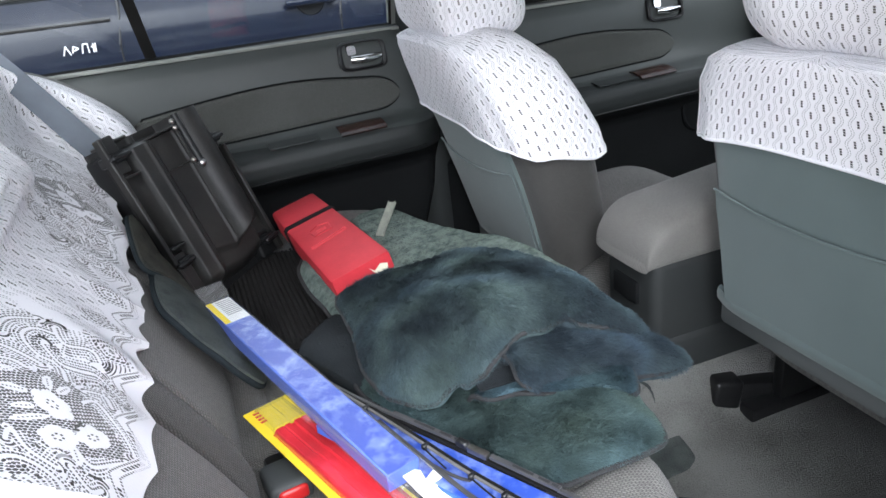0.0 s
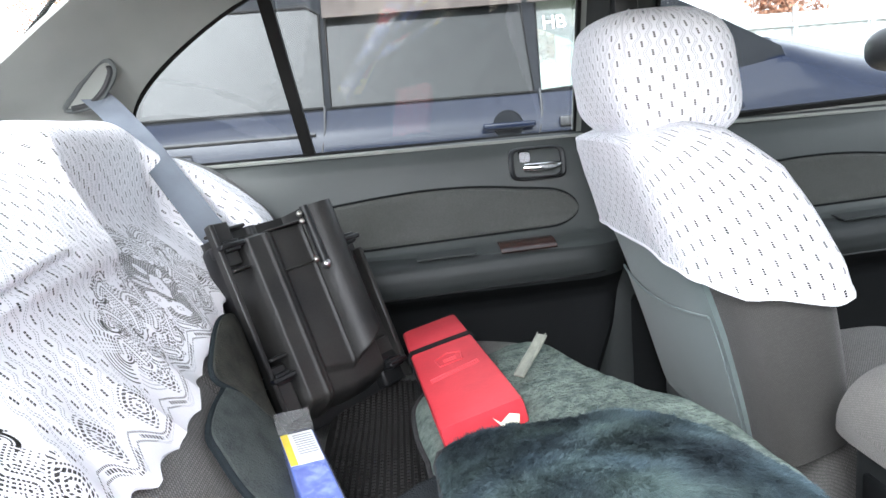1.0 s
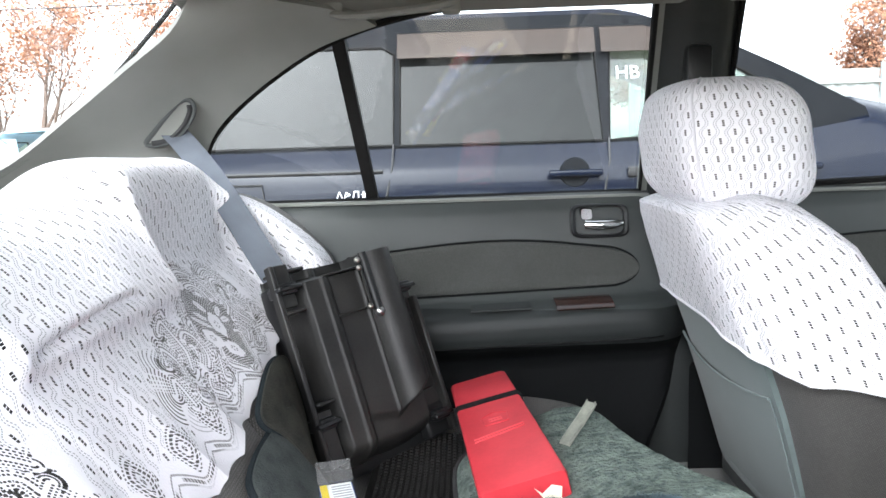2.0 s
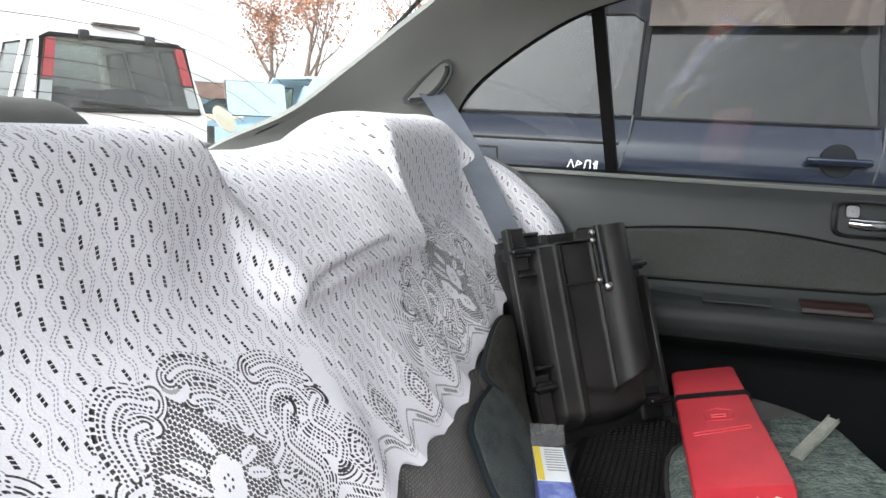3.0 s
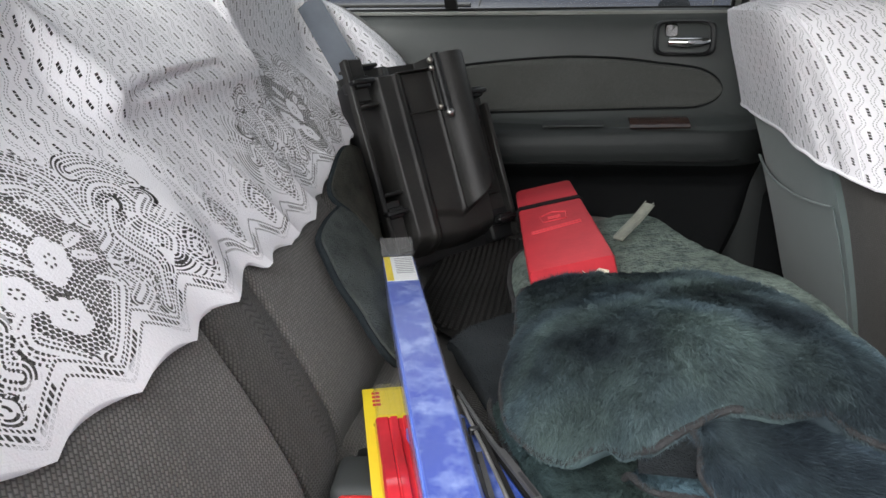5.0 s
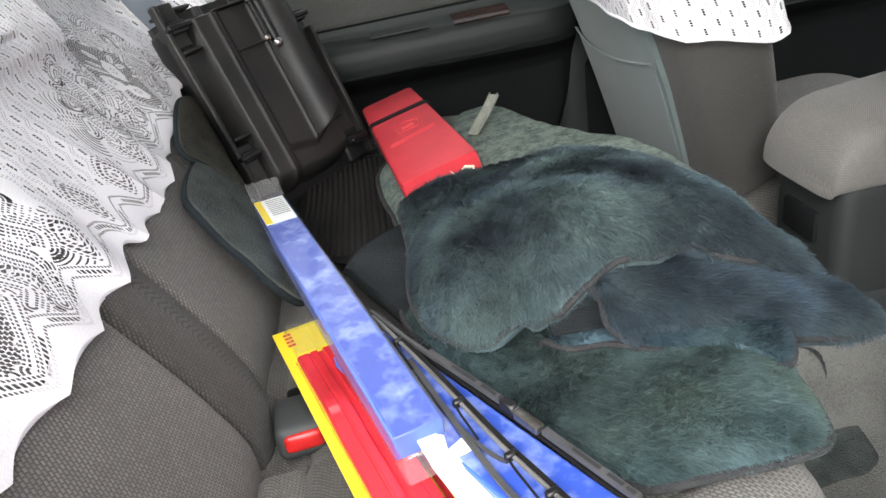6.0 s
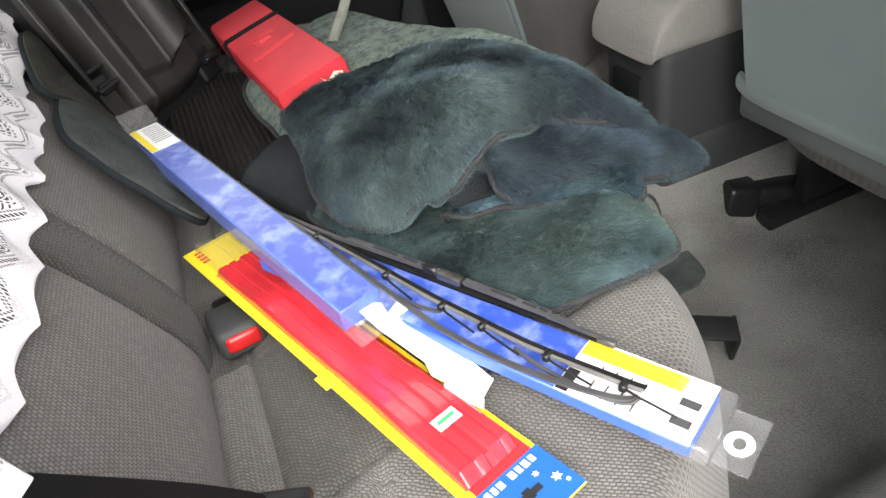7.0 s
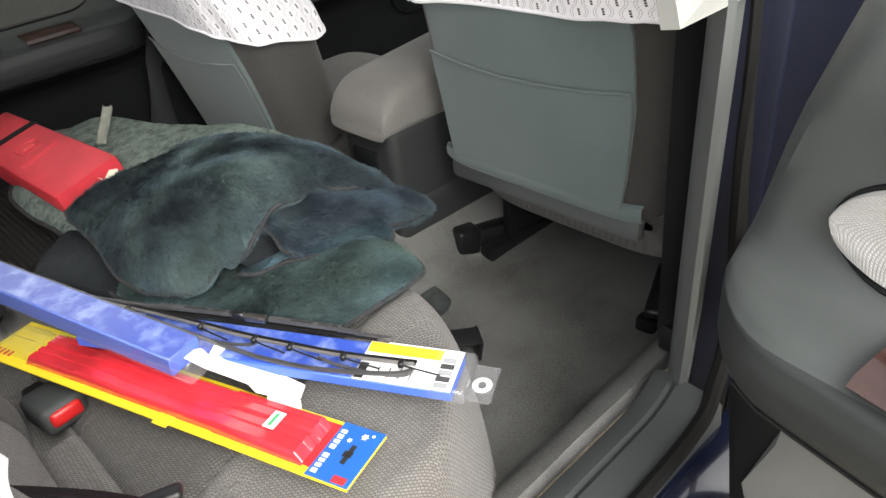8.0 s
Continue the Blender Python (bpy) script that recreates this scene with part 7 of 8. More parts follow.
# a blade lying rubber down, seen from above
line = blade_line([(0.158, -0.058), (0.201, -0.144), (0.255, -0.239), (0.279, -0.282), (0.321, -0.361), (0.337, -0.391), (0.361, -0.436)], 0.598)
wa = thing("car_wiper", line[30] - Vector((0, 0, 0.008)), "black wiper blade with slotted bridges along the fur edge", "wiper blade", "wiper blades")
bm = bmesh.new()
strip(bm, line, 0.0036, -0.004, 0.003)
part("rubber", bm, M_BLACKR, wa, "black rubber edge")
for a, b, w, up in ((13, 29, 0.0062, 0.004), (33, 48, 0.0062, 0.004), (3, 14, 0.0034, 0.0015), (47, 53, 0.0046, 0.0020), (52, 58, 0.0024, 0.0)):
    bm = bmesh.new()
    strip(bm, line[a:b + 1], w, up, 0.004)
    bridge = part("bridge", bm, M_BLADE, wa, "slotted black bridge")
    if w > 0.006:
        for k in (a + 3, a + 7, a + 11):
            bm = bmesh.new()
            strip(bm, line[k:k + 4], 0.0028, up + 0.0036, 0.0012)
            part("slot", bm, M_INK, bridge)
bm = bmesh.new()
rbox(bm, (-0.014, -0.0048, 0.0), (0.014, 0.0048, 0.008), 0.002, 2, at_line(line, 31))
clip = part("centre_clip", bm, M_STEEL, wa, "grey metal centre clip")
bm = bmesh.new()
rbox(bm, (-0.012, -0.0045, 0.001), (0.004, 0.0045, 0.0105), 0.0015, 1, at_line(line, 28))
part("pin_block", bm, M_BLACK, clip)
bm = bmesh.new()
rbox(bm, (-0.010, -0.0032, -0.003), (0.006, 0.0032, 0.003), 0.0012, 1, at_line(line, 59))
part("end_cap", bm, M_BLADE, wa)

# a blade lying on its side: grey rail in front, claws and dark bridges behind it
line = blade_line([(0.166, -0.078), (0.212, -0.190), (0.253, -0.296), (0.274, -0.344), (0.303, -0.407), (0.341, -0.474), (0.351, -0.490)], 0.600)
wb = thing("car_wiper", line[30] - Vector((0, 0, 0.008)), "long black wiper blade lying on its side across the blue box", "wiper blade", "wiper blades")
bm = bmesh.new()
tube(bm, line[1:-1], 0.0019, 8)
part("spring_rail", bm, M_RAIL, wb, "dull grey steel rail")
bm = bmesh.new()
strip(bm, line, 0.0040, -0.001, 0.002, 0.0040)
part("rubber", bm, M_BLACKR, wb, "black rubber edge")
for k0, k1, far in ((8, 56, 0.015), (4, 24, 0.008), (38, 58, 0.008)):
    d = (line[k1] - line[k0]).normalized()
    side = d.cross(Vector((0, 0, 1))).normalized()
    arch = [line[k] + side * (0.004 + far * math.sin(math.pi * (k - k0) / (k1 - k0)) ** 0.8) - Vector((0, 0, 0.003 + 0.004 * math.sin(math.pi * (k - k0) / (k1 - k0)))) for k in range(k0, k1 + 1)]
    bm = bmesh.new()
    ribbon(bm, arch, 0.0048 if far > 0.01 else 0.0028, side, 0.0025)
    part("bridge", bm, M_BLADE, wb, "slotted black bridge")
for k in (6, 15, 24, 33, 42, 51):
    mm = at_line(line, k)
    bm = bmesh.new()
    rbox(bm, (-0.003, -0.006, -0.0035), (0.003, 0.0045, 0.0035), 0.0012, 1, mm)
    tube(bm, spline([mm @ Vector(q) for q in ((0, -0.004, 0.001), (0.012, -0.007, 0.001), (0.028, -0.008, -0.001), (0.044, -0.009, -0.003))], 8), 0.0011, 5)
    part("claw", bm, M_BLACK, wb)

# ---- footwell odds and ends ----
br = thing("seat_bracket", (0.65, -0.25, 0.25), "black bent metal bracket under the bench front", "bracket")
mb = pose(0.650, -0.250, 0.316, 10, 6, -30)
box("plate", (-0.040, -0.020, -0.004), (0.022, 0.020, 0.002), M_BLACK, br, 0.004, 2, mb)
box("lip", (0.017, -0.022, -0.044), (0.024, 0.022, 0.003), M_BLACK, br, 0.003, 2, mb)
box("slot_edge", (0.0225, -0.010, -0.016), (0.0245, 0.012, -0.010), M_STEEL, br, 0.001, 1, mb, "bare metal slot edge")
box("leg", (-0.045, -0.012, -0.10), (-0.020, 0.012, 0.0), M_BLACK, br, 0.003, 1, mb)
rc = thing("rail_cover", (0.92, 0.02, 0.25), "black plastic cover on the end of a seat rail", "rail cover")
mc = pose(0.900, -0.006, 0.305, 0, 8, -14)
box("cap", (-0.036, -0.029, -0.070), (0.022, 0.029, 0.024), M_BLACK, rc, 0.009, 3, mc)
box("neck", (0.018, -0.020, -0.030), (0.15, 0.020, 0.016), M_BLACK, rc, 0.006, 2, mc)
lv = thing("seat_lever", (0.95, -0.43, 0.28), "black seat adjusting lever beside the rail", "lever")
box("grip", (-0.055, -0.016, -0.010), (0.07, 0.016, 0.012), M_BLACK, lv, 0.008, 3, pose(0.95, -0.435, 0.318, 0, -12, 20))
box("foot", (-0.01, -0.008, -0.06), (0.02, 0.008, 0.0), M_BLACK, lv, 0.003, 1, pose(0.97, -0.428, 0.318, 0, 0, 20))
bm = bmesh.new()
bmesh.ops.create_icosphere(bm, subdivisions=2, radius=0.008, matrix=Matrix.Translation((0.881, -0.168, floor_z(0.881, -0.168) + 0.003)) @ Matrix.Diagonal((1, 1, 0.55, 1)))
for v in bm.verts:
    v.co += 0.0018 * noise.noise_vector(v.co * 400)
tagged(part("pebble", bm, M_WOOD), "small red-brown pebble on the carpet", "pebble")
fm = thing("floor_mat", (0.68, 0.0, 0.25), "dark carpet mat with bound edge on the footwell floor", "mat")
rows, rim = patch([(0.56, 0.10), (0.70, 0.085), (0.772, 0.030), (0.768, -0.085), (0.742, -0.118), (0.70, -0.126), (0.56, -0.12)], lambda x, y: floor_z(x, y) + 0.022, 0.010, 80, 14)
part("mat_sheet", sheet(rows, closed_u=True), M_FELT, fm)
bm = bmesh.new()
tube(bm, rows[14], 0.005, 6, closed=True)
part("binding", bm, M_FELTEDGE, fm)


# ---- outside: own door mirror ----
mr = thing("door_mirror", (1.40, 0.98, 1.03), "black door mirror outside the front window", "door mirror")
rows = []
for t in np.linspace(0, 1, 12):
    a = (1 - abs(2 * t - 1) ** 2.6) ** 0.4
    rows.append([Vector((1.395 + 0.055 * a * math.cos(k) + 0.02, 0.90 + 0.20 * t, 1.085 + 0.055 * a * math.copysign(abs(math.sin(k)) ** 0.7, math.sin(k)))) for k in (2 * math.pi * q / 24 for q in range(24))])
part("housing", sheet(rows, closed_u=True), M_BLACK, mr)
box("mirror_foot", (1.39, 0.86, 1.0), (1.47, 0.93, 1.05), M_BLACK, mr, 0.01)


# ---- parked cars ----
def wheel(x, y, side, parent):
    bm = bmesh.new()
    prof = [(0.20, 0.09), (0.28, 0.10), (0.315, 0.085), (0.32, 0.0), (0.315, -0.085), (0.28, -0.10), (0.20, -0.09)]
    rows = [[Vector((x + r * math.cos(t), y + w, 0.32 + r * math.sin(t))) for r, w in prof] for t in (2 * math.pi * k / 36 for k in range(36))]
    ty = part("tyre", sheet(rows, closed_v=True), M_TYRE, parent)
    bm = bmesh.new()
    for k in range(5):
        t = 2 * math.pi * k / 5
        tube(bm, [(x, y + side * 0.07, 0.32), (x + 0.19 * math.cos(t), y + side * 0.08, 0.32 + 0.19 * math.sin(t))], 0.022, 6)
    tube(bm, [(x + 0.20 * math.cos(2 * math.pi * k / 24), y + side * 0.08, 0.32 + 0.20 * math.sin(2 * math.pi * k / 24)) for k in range(24)], 0.015, 6, closed=True, up=(0, 1, 0))
    part("rim", bm, M_ALLOY, ty)


nc = thing("parked_car", (0.5, 3.3, 0.0), "dark blue minivan parked alongside with smoked door visors", "car")
SEC = [(0.30, 2.50), (0.45, 2.44), (0.70, 2.425), (0.88, 2.43), (0.965, 2.440), (1.005, 2.458), (1.055, 2.498), (1.080, 2.515)]
rows = []
for x in [-1.30, -1.28, -1.22] + list(np.linspace(-1.1, 1.9, 28)) + [2.0, 2.15, 2.3, 2.5, 2.7, 2.85, 2.92]:
    end = 0.12 if x in (-1.30, 2.92) else (0.05 if x in (-1.28, 2.85) else 0.0)
    hood = max(0.0, (x - 1.95) / 0.97)
    near = []
    for z, y in SEC:
        zz = z if z < 0.9 else z + (0.085 * max(0.0, 1 - abs(x - 2.0) / 0.45) - 0.13 * hood ** 1.4) * (z - 0.9) / 0.2
        near.append(Vector((x, y + end, zz)))
    far = [Vector((p.x, 6.6 - p.y, p.z)) for p in near[::-1]]
    crown = [Vector((x, 2.70, near[-1].z + (0.10 if x > 1.9 else 0.0))), Vector((x, 3.3, near[-1].z + (0.13 if x > 1.9 else 0.0))), Vector((x, 3.9, near[-1].z + (0.10 if x > 1.9 else 0.0)))]
    rows.append(near + crown + far)
bm = sheet(rows)
bmesh.ops.recalc_face_normals(bm, faces=bm.faces[:])
body = part("body", bm, M_NCAR, nc, "dark blue painted body")


def n_wall(a, b, far=False):
    y = 2.515 + max(0.0, b - 1.10) * 0.26
    return Vector((a, 6.6 - y if far else y, b))


roof_line = [(-1.24, 1.062), (2.02, 1.07), (1.98, 1.20), (1.62, 1.40), (1.30, 1.56), (1.05, 1.635), (0.80, 1.655), (-0.75, 1.655), (-1.02, 1.60), (-1.18, 1.40)]
quarter = [(-1.10, 1.096), (-0.086, 1.094), (-0.078, 1.50), (-0.13, 1.535), (-0.90, 1.54), (-1.02, 1.40)]
reardoor = [(-0.058, 1.092), (0.838, 1.090), (0.815, 1.52), (0.78, 1.545), (-0.03, 1.548), (-0.052, 1.53)]
frontdoor = [(0.868, 1.090), (1.66, 1.135), (1.60, 1.30), (1.36, 1.44), (1.12, 1.535), (0.885, 1.54)]
for far in (False, True):
    bm = holed(roof_line, [quarter, reardoor, frontdoor], lambda a, b, far=far: n_wall(a, b, far), 0.03)
    part("upper_side", bm, M_FRAME, body, smooth=False)
rows = [[Vector((x, 2.66 + 1.28 * k, 1.655 - 0.45 * max(0.0, (x - 0.9)) ** 1.35 * (1 if x > 0.9 else 0) + 0.03 * math.sin(k * math.pi))) for k in np.linspace(0, 1, 9)] for x in list(np.linspace(-1.02, 0.9, 9)) + [1.0, 1.15, 1.3]]
part("roof", thick(sheet(rows), 0.02), M_NCAR, body)
g = part("windscreen", sheet([[Vector((1.28 + 0.72 * v, 2.68 + 1.24 * k, 1.55 - 0.35 * v)) for k in np.linspace(0, 1, 5)] for v in np.linspace(0, 1, 4)]), M_PALEGLASS, nc, "pale front glass")
for outline, material, lab in ((quarter, M_NGLASS, "dark tinted quarter window"), (reardoor, M_NGLASS, "dark tinted door window"), (frontdoor, M_PALEGLASS, "pale greenish door window")):
    bm = bmesh.new()
    slab(bm, [n_wall(a, b) + Vector((0, 0.008, 0)) for a, b in outline], 0.005, (0, 1, 0))
    w = part("window", bm, material, nc, lab, smooth=False)
    bm = bmesh.new()
    tube(bm, [n_wall(a, b) for a, b in outline], 0.006, 6, closed=True, up=(0, 1, 0))
    part("seal", bm, M_BLACKR, w)
for a, b in ((-0.10, -0.085), (0.845, 0.86)):
    bm = bmesh.new()
    tube(bm, [Vector((b, 2.505, 1.10)), Vector((a + 0.01, 2.455, 1.0)), Vector((a - 0.015, 2.428, 0.88)), Vector((a - 0.02, 2.423, 0.70)), Vector((a, 2.44, 0.45))], 0.0055, 6)
    part("door_gap", bm, M_INK, body, "dark door gap")
for pts in ([(-1.25, 2.445, 0.985), (-0.62, 2.443, 0.985), (-0.13, 2.441, 0.985)],):
    bm = bmesh.new()
    tube(bm, pts, 0.009, 6)
    part("door_rail", bm, M_INK, body, "black sliding door rail")
bm = bmesh.new()
tube(bm, [(a, 2.428, b) for a, b in ((-0.92, 0.94), (-0.66, 0.94), (-0.65, 0.86), (-0.66, 0.78), (-0.92, 0.78), (-0.93, 0.86))], 0.004, 5, closed=True, up=(0, 1, 0))
part("filler_flap", bm, M_INK, body, "outlined filler flap")
for a in (0.70, 1.62):
    bm = bmesh.new()
    bmesh.ops.create_cone(bm, cap_ends=True, segments=28, radius1=0.066, radius2=0.06, depth=0.012, matrix=Matrix.Translation((a, 2.432, 0.955)) @ Matrix.Rotation(radians(90), 4, "X"))
    dish = part("handle_recess", bm, M_FRAME, body, "round dark handle recess")
    bm = bmesh.new()
    rbox(bm, (a - 0.115, 2.385, 0.940), (a + 0.115, 2.412, 0.968), 0.010, 3)
    rbox(bm, (a - 0.105, 2.40, 0.945), (a - 0.085, 2.44, 0.963), 0.003, 1)
    rbox(bm, (a + 0.085, 2.40, 0.945), (a + 0.105, 2.44, 0.963), 0.003, 1)
    part("door_handle", bm, M_NCAR, dish, "body-coloured pull handle")
bm = bmesh.new()
rbox(bm, (0.925, 2.418, 0.93), (1.01, 2.434, 0.975), 0.012, 3)
part("lock_plate", bm, M_INK, body, "dark lock plate")
for a, b in ((-0.06, 0.815), (0.84, 1.42)):
    rows = [[Vector((x, 2.515 + (z - 1.10) * 0.26 - off, z - (0.30 * max(0.0, x - 1.05)))) for z, off in ((1.475, 0.040), (1.52, 0.036), (1.585, 0.018), (1.59, 0.004))] for x in np.linspace(a, b, 10)]
    part("door_visor", thick(sheet(rows), 0.004), M_VISOR, body, "brown smoked rain visor")
for x in (-0.72, 2.1):
    for y, s in ((2.56, -1), (4.04, 1)):
        wheel(x, y, s, nc)
fc = bpy.data.curves.new("chalk", "FONT")
fc.body, fc.size, fc.extrude = "HB", 0.085, 0.0006
fo = bpy.data.objects.new("chalk", fc)
scene.collection.objects.link(fo)
bpy.context.view_layer.update()
me = bpy.data.meshes.new_from_object(fo.evaluated_get(bpy.context.evaluated_depsgraph_get()))
bpy.data.objects.remove(fo)
me.transform(Matrix.Translation((0.905, 2.588, 1.36)) @ Matrix.Rotation(radians(75), 4, "X"))
link("chalk_letters", me, M_CHALK, nc, "white chalked letters on the front window", smooth=False)
bm = bmesh.new()
for k, (a, b, c, d) in enumerate(((0, 0, 0.02, 0.05), (0.02, 0.05, 0.04, 0.0), (0.05, 0.01, 0.06, 0.045), (0.06, 0.045, 0.085, 0.03), (0.085, 0.03, 0.06, 0.02), (0.10, 0.0, 0.11, 0.05), (0.11, 0.05, 0.135, 0.05), (0.135, 0.05, 0.135, 0.0), (0.15, 0.03, 0.175, 0.035), (0.16, 0.0, 0.165, 0.05), (0.172, 0.0, 0.176, 0.05))):
    tube(bm, [(-0.335 + 0.72 * a, 2.422, 0.866 + 0.72 * b), (-0.335 + 0.72 * c, 2.422, 0.866 + 0.72 * d)], 0.0026, 5)
part("chalk_strokes", bm, M_CHALK, nc, "white chalk strokes")

# white off-roader behind
def hollow_car(top, m, length, half, lo, belt, roof, tum, slope, rear_glass, side_glass, paint, glass, dark):
    """A parked car's hollow shell: rear and side walls with openings, their panes, roof and floor; its rear at x = 0, its nose at -length."""
    def side_y(z):
        return half - tum * max(0.0, z - belt) / (roof - belt)

    def back_x(z):
        return -slope * max(0.0, z - belt) / (roof - belt)

    def rear_at(a, b):
        return m @ Vector((back_x(b), a, b))
    outer = [(-half, lo), (half, lo), (half, belt), (side_y(roof - 0.06), roof - 0.06), (side_y(roof) - 0.06, roof), (-side_y(roof) + 0.06, roof), (-side_y(roof - 0.06), roof - 0.06), (-half, belt)]
    back = part("tailgate", holed(outer, [rear_glass] if rear_glass else [], rear_at, 0.03), paint, top, smooth=False)
    if rear_glass:
        bm = bmesh.new()
        slab(bm, [rear_at(a, b) for a, b in rear_glass], 0.006, m.to_3x3() @ Vector((1, 0, 0)))
        part("rear_window", bm, glass, back, "smoked rear window", smooth=False).visible_shadow = False
        bm = bmesh.new()
        tube(bm, [rear_at(a, b) + m.to_3x3() @ Vector((0.008, 0, 0)) for a, b in rear_glass], 0.022, 6, closed=True)
        part("seal", bm, M_BLACKR, back)
    for s in (-1, 1):
        def side_at(a, b, s=s):
            return m @ Vector((a + back_x(b) * max(0.0, 1 + a / 0.6), s * side_y(b), b))
        outer = [(-length, lo), (0, lo), (0, belt), (0, roof - 0.04), (-0.06, roof), (-length * 0.60, roof), (-length * 0.72, belt + 0.05), (-length, belt - 0.08)]
        wall = part("body_side", holed(outer, side_glass, side_at, 0.03 * s), paint, top, smooth=False)
        for pane_ in side_glass:
            bm = bmesh.new()
            slab(bm, [side_at(a, b) for a, b in pane_], 0.006, m.to_3x3() @ Vector((0, s, 0)))
            part("side_window", bm, glass, wall, "tinted side window", smooth=False).visible_shadow = False
            bm = bmesh.new()
            tube(bm, [side_at(a, b) for a, b in pane_], 0.016, 6, closed=True)
            part("seal", bm, M_BLACKR, wall)
    box("roof", (-length * 0.60, -side_y(roof) + 0.04, roof - 0.03), (-slope, side_y(roof) - 0.04, roof + 0.015), paint, top, 0.012, 2, m)
    box("floor_pan", (-length, -half + 0.04, lo), (-0.04, half - 0.04, belt - 0.12), dark, top, 0.02, 2, m)
    for a in (-1.0, -1.9):
        for b in (-0.36, 0.36):
            box("inner_seat", (a - 0.10, b - 0.22, belt - 0.14), (a + 0.06, b + 0.22, belt + 0.24), dark, top, 0.05, 3, m)
    return back


sv = thing("parked_car", (-4.64, 4.40, 0.0), "white off-road car parked behind with red upright tail lamps", "car")
m = pose(-4.64, 4.40, 0.0, 0, 0, -27)
sg = [[(-0.62, 1.06), (-0.20, 1.06), (-0.22, 1.56), (-0.62, 1.57)], [(-1.50, 1.04), (-0.74, 1.05), (-0.74, 1.57), (-1.50, 1.58)], [(-2.40, 1.03), (-1.62, 1.04), (-1.62, 1.58), (-2.10, 1.58)]]
rg = hollow_car(sv, m, 3.9, 0.74, 0.45, 0.95, 1.70, 0.20, 0.14, [(-0.70, 0.985), (0.70, 0.985), (0.60, 1.57), (0.54, 1.60), (-0.54, 1.60), (-0.60, 1.57)], sg, M_WHITECAR, M_SMOKE, M_DOOR_DARK)
bm = bmesh.new()
tube(bm, [m @ Vector((0.03, 0.30, 1.00)), m @ Vector((0.03, -0.05, 1.03)), m @ Vector((0.02, -0.35, 1.05))], 0.016, 6)
part("rear_wiper", bm, M_BLACK, rg, "black rear wiper")
for k in (-1, 1):
    lamp = [m @ Vector((-0.14 * (z - 0.95) / 0.75 + 0.012, k * y, z)) for y, z in ((0.575, 1.57), (0.505, 1.57), (0.555, 1.24), (0.640, 1.24))]
    bm = bmesh.new()
    slab(bm, lamp, 0.03, m.to_3x3() @ Vector((1, 0, 0)))
    part("tail_lamp", bm, M_TAIL, sv, "upright red tail lamp", smooth=False)
    lamp = [m @ Vector((-0.14 * (z - 0.95) / 0.75 + 0.012, k * y, z)) for y, z in ((0.645, 1.22), (0.560, 1.22), (0.590, 1.03), (0.685, 1.03))]
    bm = bmesh.new()
    slab(bm, lamp, 0.025, m.to_3x3() @ Vector((1, 0, 0)))
    part("reversing_lamp", bm, M_FENCE, sv, "pale lower lamp", smooth=False)
    box("hinge", (-0.12, k * 0.28 - 0.04, 1.57), (-0.05, k * 0.28 + 0.04, 1.66), M_BLACK, sv, 0.012, 2, m)
box("brake_lamp", (-0.16, -0.20, 1.70), (-0.08, 0.20, 1.735), M_WOOD, sv, 0.012, 2, m, "high brake lamp")
box("bumper", (-0.10, -0.78, 0.45), (0.12, 0.78, 0.72), M_SILL, sv, 0.04, 3, m, "grey bumper")
for x in (-3.1, -0.75):
    for s in (-1, 1):
        p = m @ Vector((x, s * 0.70, 0))
        wheel(p.x, p.y, s, sv)

# light blue van farther back
vn = thing("parked_van", (-9.0, 12.0, 0.0), "light blue van parked farther back", "van")
m = pose(-5.85, 14.12, -0.20, 0, 0, 62)
vg = [[(a, 1.14), (b, 1.14), (b, 1.70), (a, 1.70)] for a, b in ((-4.75, -3.65), (-3.25, -2.55), (-2.25, -1.30), (-1.15, -0.30))]
hollow_car(vn, m, 5.0, 0.88, 0.40, 1.02, 1.88, 0.14, 0.05, [(-0.60, 1.16), (0.60, 1.16), (0.54, 1.66), (-0.54, 1.66)], vg, M_SKYVAN, M_PALEGLASS, M_DOOR_DARK)
for side in (-1, 1):
    bm = bmesh.new()
    slab(bm, [m @ Vector((x, side * (0.79 - 0.14 * (z - 1.15)), z)) for x, z in ((-4.75, 1.42), (-3.65, 1.42), (-3.65, 1.70), (-4.75, 1.70))], 0.012, m.to_3x3() @ Vector((0, side, 0)))
    part("curtain", bm, M_CURTAIN, vn, "pinkish brown curtain", smooth=False)
for x in (-4.1, -0.9):
    for s in (-0.75, 0.75):
        p = m @ Vector((x, s, 0))
        wheel(p.x, p.y, 1 if s > 0 else -1, vn)


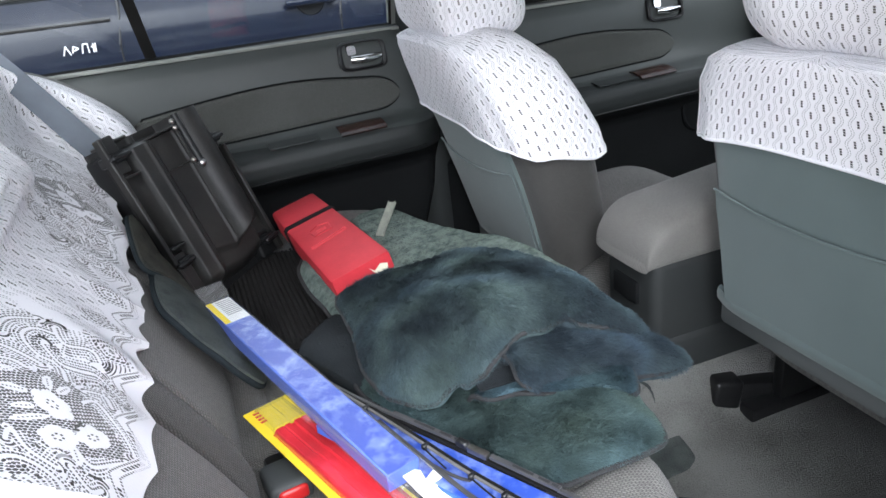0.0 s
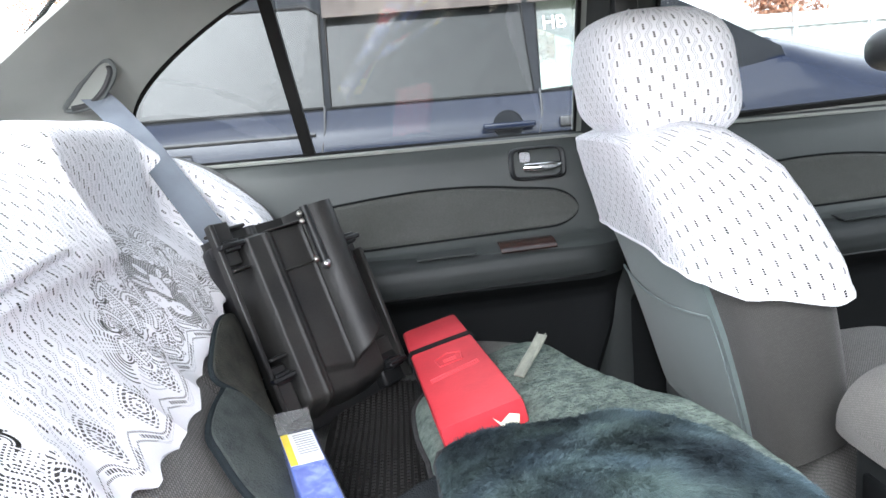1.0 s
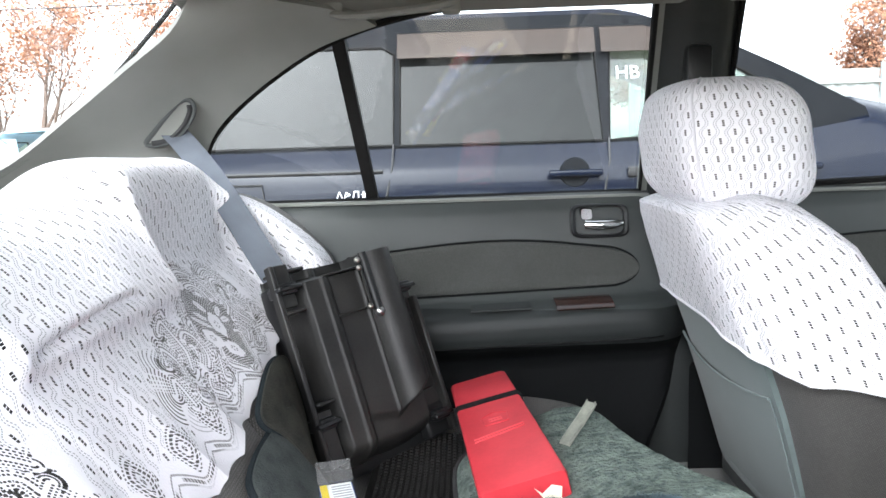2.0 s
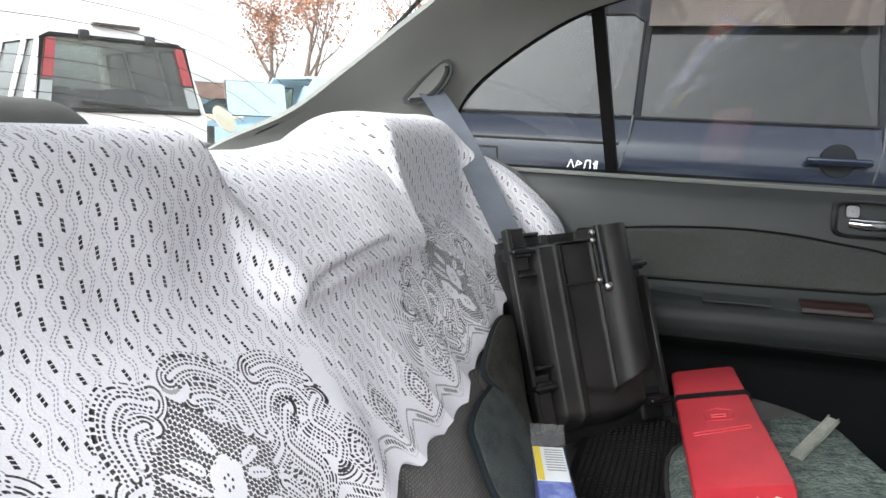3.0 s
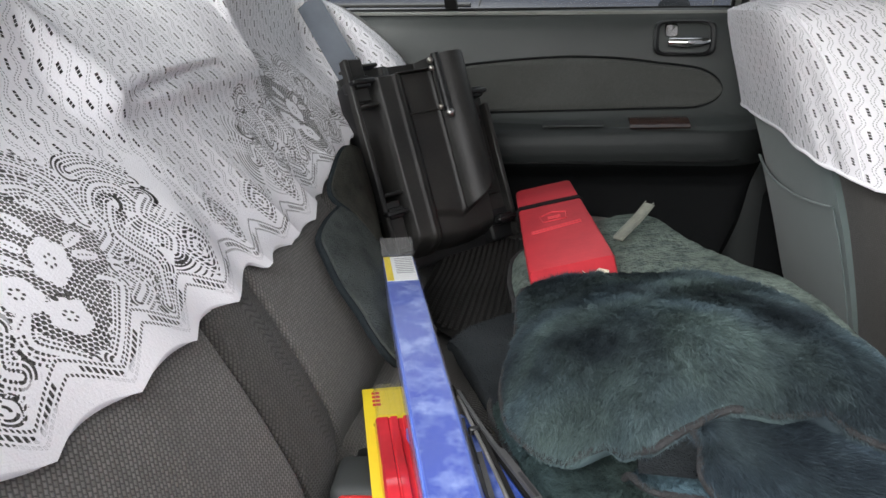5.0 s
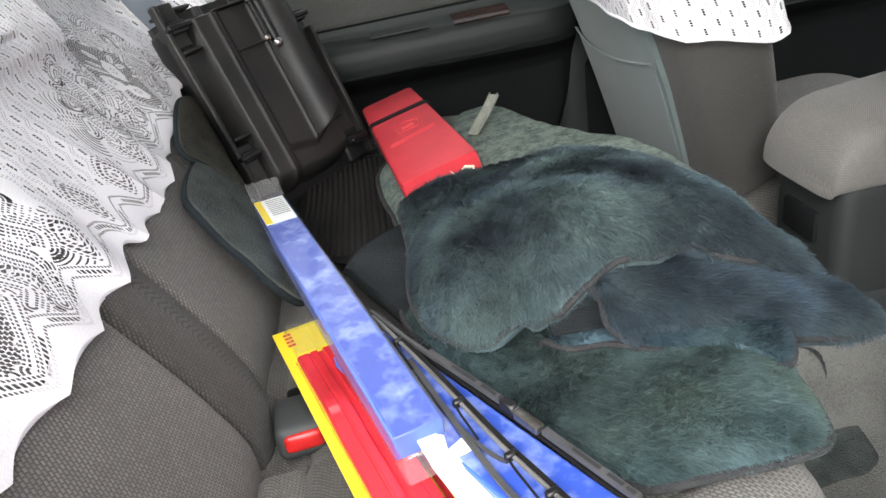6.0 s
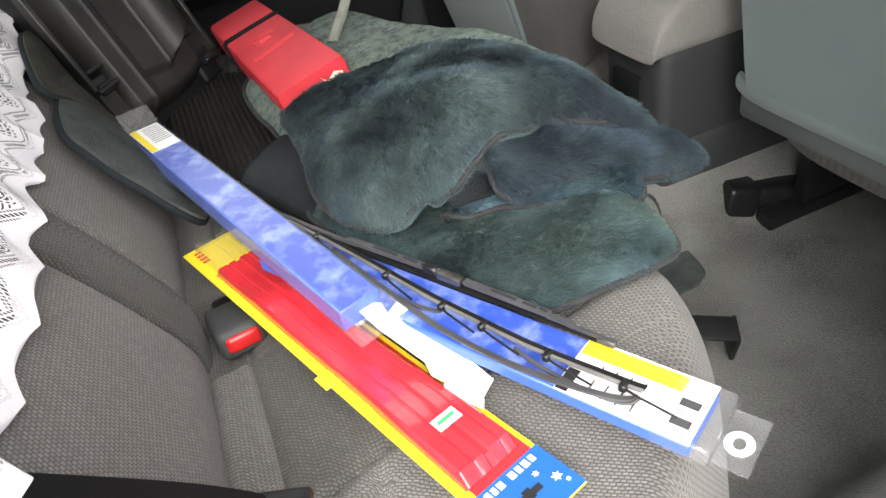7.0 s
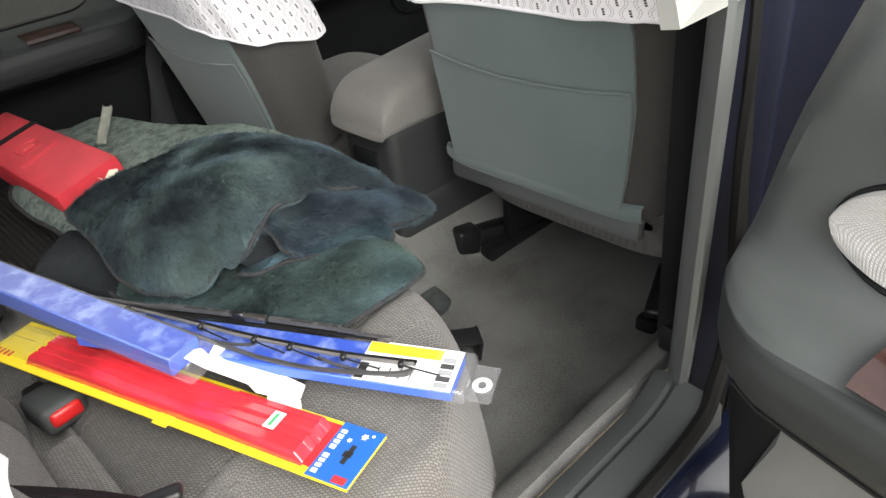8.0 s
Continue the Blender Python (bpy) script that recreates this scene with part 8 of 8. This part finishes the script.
# ---- trees, fence, wire ----
def tree(x, y, tall, seed, leaves):
    rng = random.Random(seed)
    top = thing("tree", (x, y, 0), "bare autumn tree with a few dry orange leaves", "tree", "yard trees")
    bm = bmesh.new()
    tips = []

    def grow(p, d, ln, r, depth):
        pts, rad = [p.copy()], [r]
        for k in range(4):
            d = (d + Vector((rng.uniform(-1, 1), rng.uniform(-1, 1), rng.uniform(-0.2, 0.7))) * 0.16).normalized()
            p = p + d * ln / 4
            pts.append(p.copy())
            rad.append(r * (1 - 0.11 * (k + 1)))
            if depth < 5 and k > 0 and rng.random() < 0.88:
                side = Vector((rng.uniform(-1, 1), rng.uniform(-1, 1), rng.uniform(0.1, 0.8))).normalized()
                grow(p, (d * 0.6 + side * 0.8).normalized(), ln * rng.uniform(0.55, 0.75), rad[-1] * 0.6, depth + 1)
        tube(bm, pts, rad, 7 if depth < 2 else 4)
        if depth >= 3:
            tips.extend(pts[2:])
        if depth < 5:
            grow(p, d, ln * 0.72, rad[-1] * 0.85, depth + 1)

    grow(Vector((x, y, 0)), Vector((0, 0, 1)), tall * 0.30, tall * 0.017, 0)
    part("trunk", bm, M_BARK, top, "grey-brown trunk and limbs")
    verts, faces = [], []
    for p in tips:
        if rng.random() > leaves:
            continue
        for _ in range(rng.randint(3, 7)):
            q = p + Vector((rng.uniform(-1, 1), rng.uniform(-1, 1), rng.uniform(-1, 0.6))) * 0.22
            a = Vector((rng.uniform(-1, 1), rng.uniform(-1, 1), rng.uniform(-1, 1))).normalized() * 0.075
            b = a.orthogonal().normalized() * 0.045
            n0 = len(verts)
            verts += [q - a, q + b, q + a, q - b]
            faces.append((n0, n0 + 1, n0 + 2, n0 + 3))
    if verts:
        c = mesh_from("crown", [tuple(v) for v in verts], faces, M_LEAF, top, "sparse dry orange leaves", smooth=False)
        c["kind"] = "stuff"


for x, y, tall, seed, lv_ in ((-14, 23.5, 9.5, 3, 0.16), (-17, 25, 8, 5, 0.12), (-10.0, 26.5, 10.5, 7, 0.18), (-5.5, 30, 10, 9, 0.2), (3, 30, 7, 11, 0.4), (8, 28, 7, 13, 0.4), (14, 24, 7.5, 15, 0.4), (19, 22, 8, 17, 0.4)):
    tree(x, y, tall, seed, lv_)

fn = thing("sheet_fence", (8, 9.5, 0), "pale painted sheet steel fence with ribs and rails", "fence", kind="structure")
for k in range(12):
    x = 2.6 + 1.15 * k
    rows = [[Vector((x + 1.12 * u, 9.5 + 0.012 * math.sin(u * 40), z)) for u in np.linspace(0, 1, 41)] for z in (0.05, 1.0, 2.05)]
    part("fence_panel", thick(sheet(rows), 0.003), M_FENCE, fn)
    box("fence_post", (x - 0.03, 9.44, 0), (x + 0.03, 9.49, 2.12), M_FENCE, fn, 0.004, 1)
    for z in (0.5, 1.25, 1.85):
        box("fence_rail", (x + 0.03, 9.45, z), (x + 1.12, 9.485, z + 0.05), M_FENCE, fn, 0.004, 1)
bm = bmesh.new()
tube(bm, [Vector((-30 + 3 * k, 22 - 0.2 * k, 6.6 - 0.9 * math.sin(k / 14 * math.pi))) for k in range(15)], 0.018, 5)
tagged(part("overhead_wire", bm, M_INK), "dark overhead wire sagging above the yard", "wire")

# sticker on the rear glass and louvres on the shelf
bm = bmesh.new()
bmesh.ops.create_cone(bm, cap_ends=True, segments=32, radius1=0.030, radius2=0.030, depth=0.002, matrix=Matrix.Translation(rear_pt(0.915, 0.71, -0.010)) @ Matrix.Rotation(radians(58), 4, "Y"))
tagged(part("round_sticker", bm, M_STICKER), "round cream sticker on the rear window", "sticker")
for k in range(9):
    tagged(box("shelf_louvre", (-0.60, 0.30 + 0.026 * k, 0.924), (-0.44, 0.314 + 0.026 * k, 0.938), M_BLACKR, r=0.003), "black louvre slat on the shelf", "louvre", "shelf louvres")
sl = thing("shelf_lamp", (-0.76, 0.12, 0.92), "grey rounded stop lamp housing on the rear shelf", "stop lamp")
rows = []
for t in np.linspace(0, 1, 16):
    a = max(0.02, (1 - abs(2 * t - 1) ** 3.4) ** 0.4)
    rows.append([Vector((-0.755 + 0.06 * c, -0.010 + 0.23 * t, 0.99 + 0.07 * a * s)) for c, s in ((math.copysign(abs(math.cos(k)) ** 0.6, math.cos(k)), math.copysign(abs(math.sin(k)) ** 0.6, math.sin(k))) for k in (2 * math.pi * q / 28 for q in range(28)))])
bm = sheet(rows, closed_u=True)
bmesh.ops.holes_fill(bm, edges=bm.edges[:], sides=0)
part("housing", bm, M_SHELF, sl)
box("lamp_foot", (-0.80, 0.03, 0.915), (-0.71, 0.20, 0.95), M_SHELF, sl, 0.008)
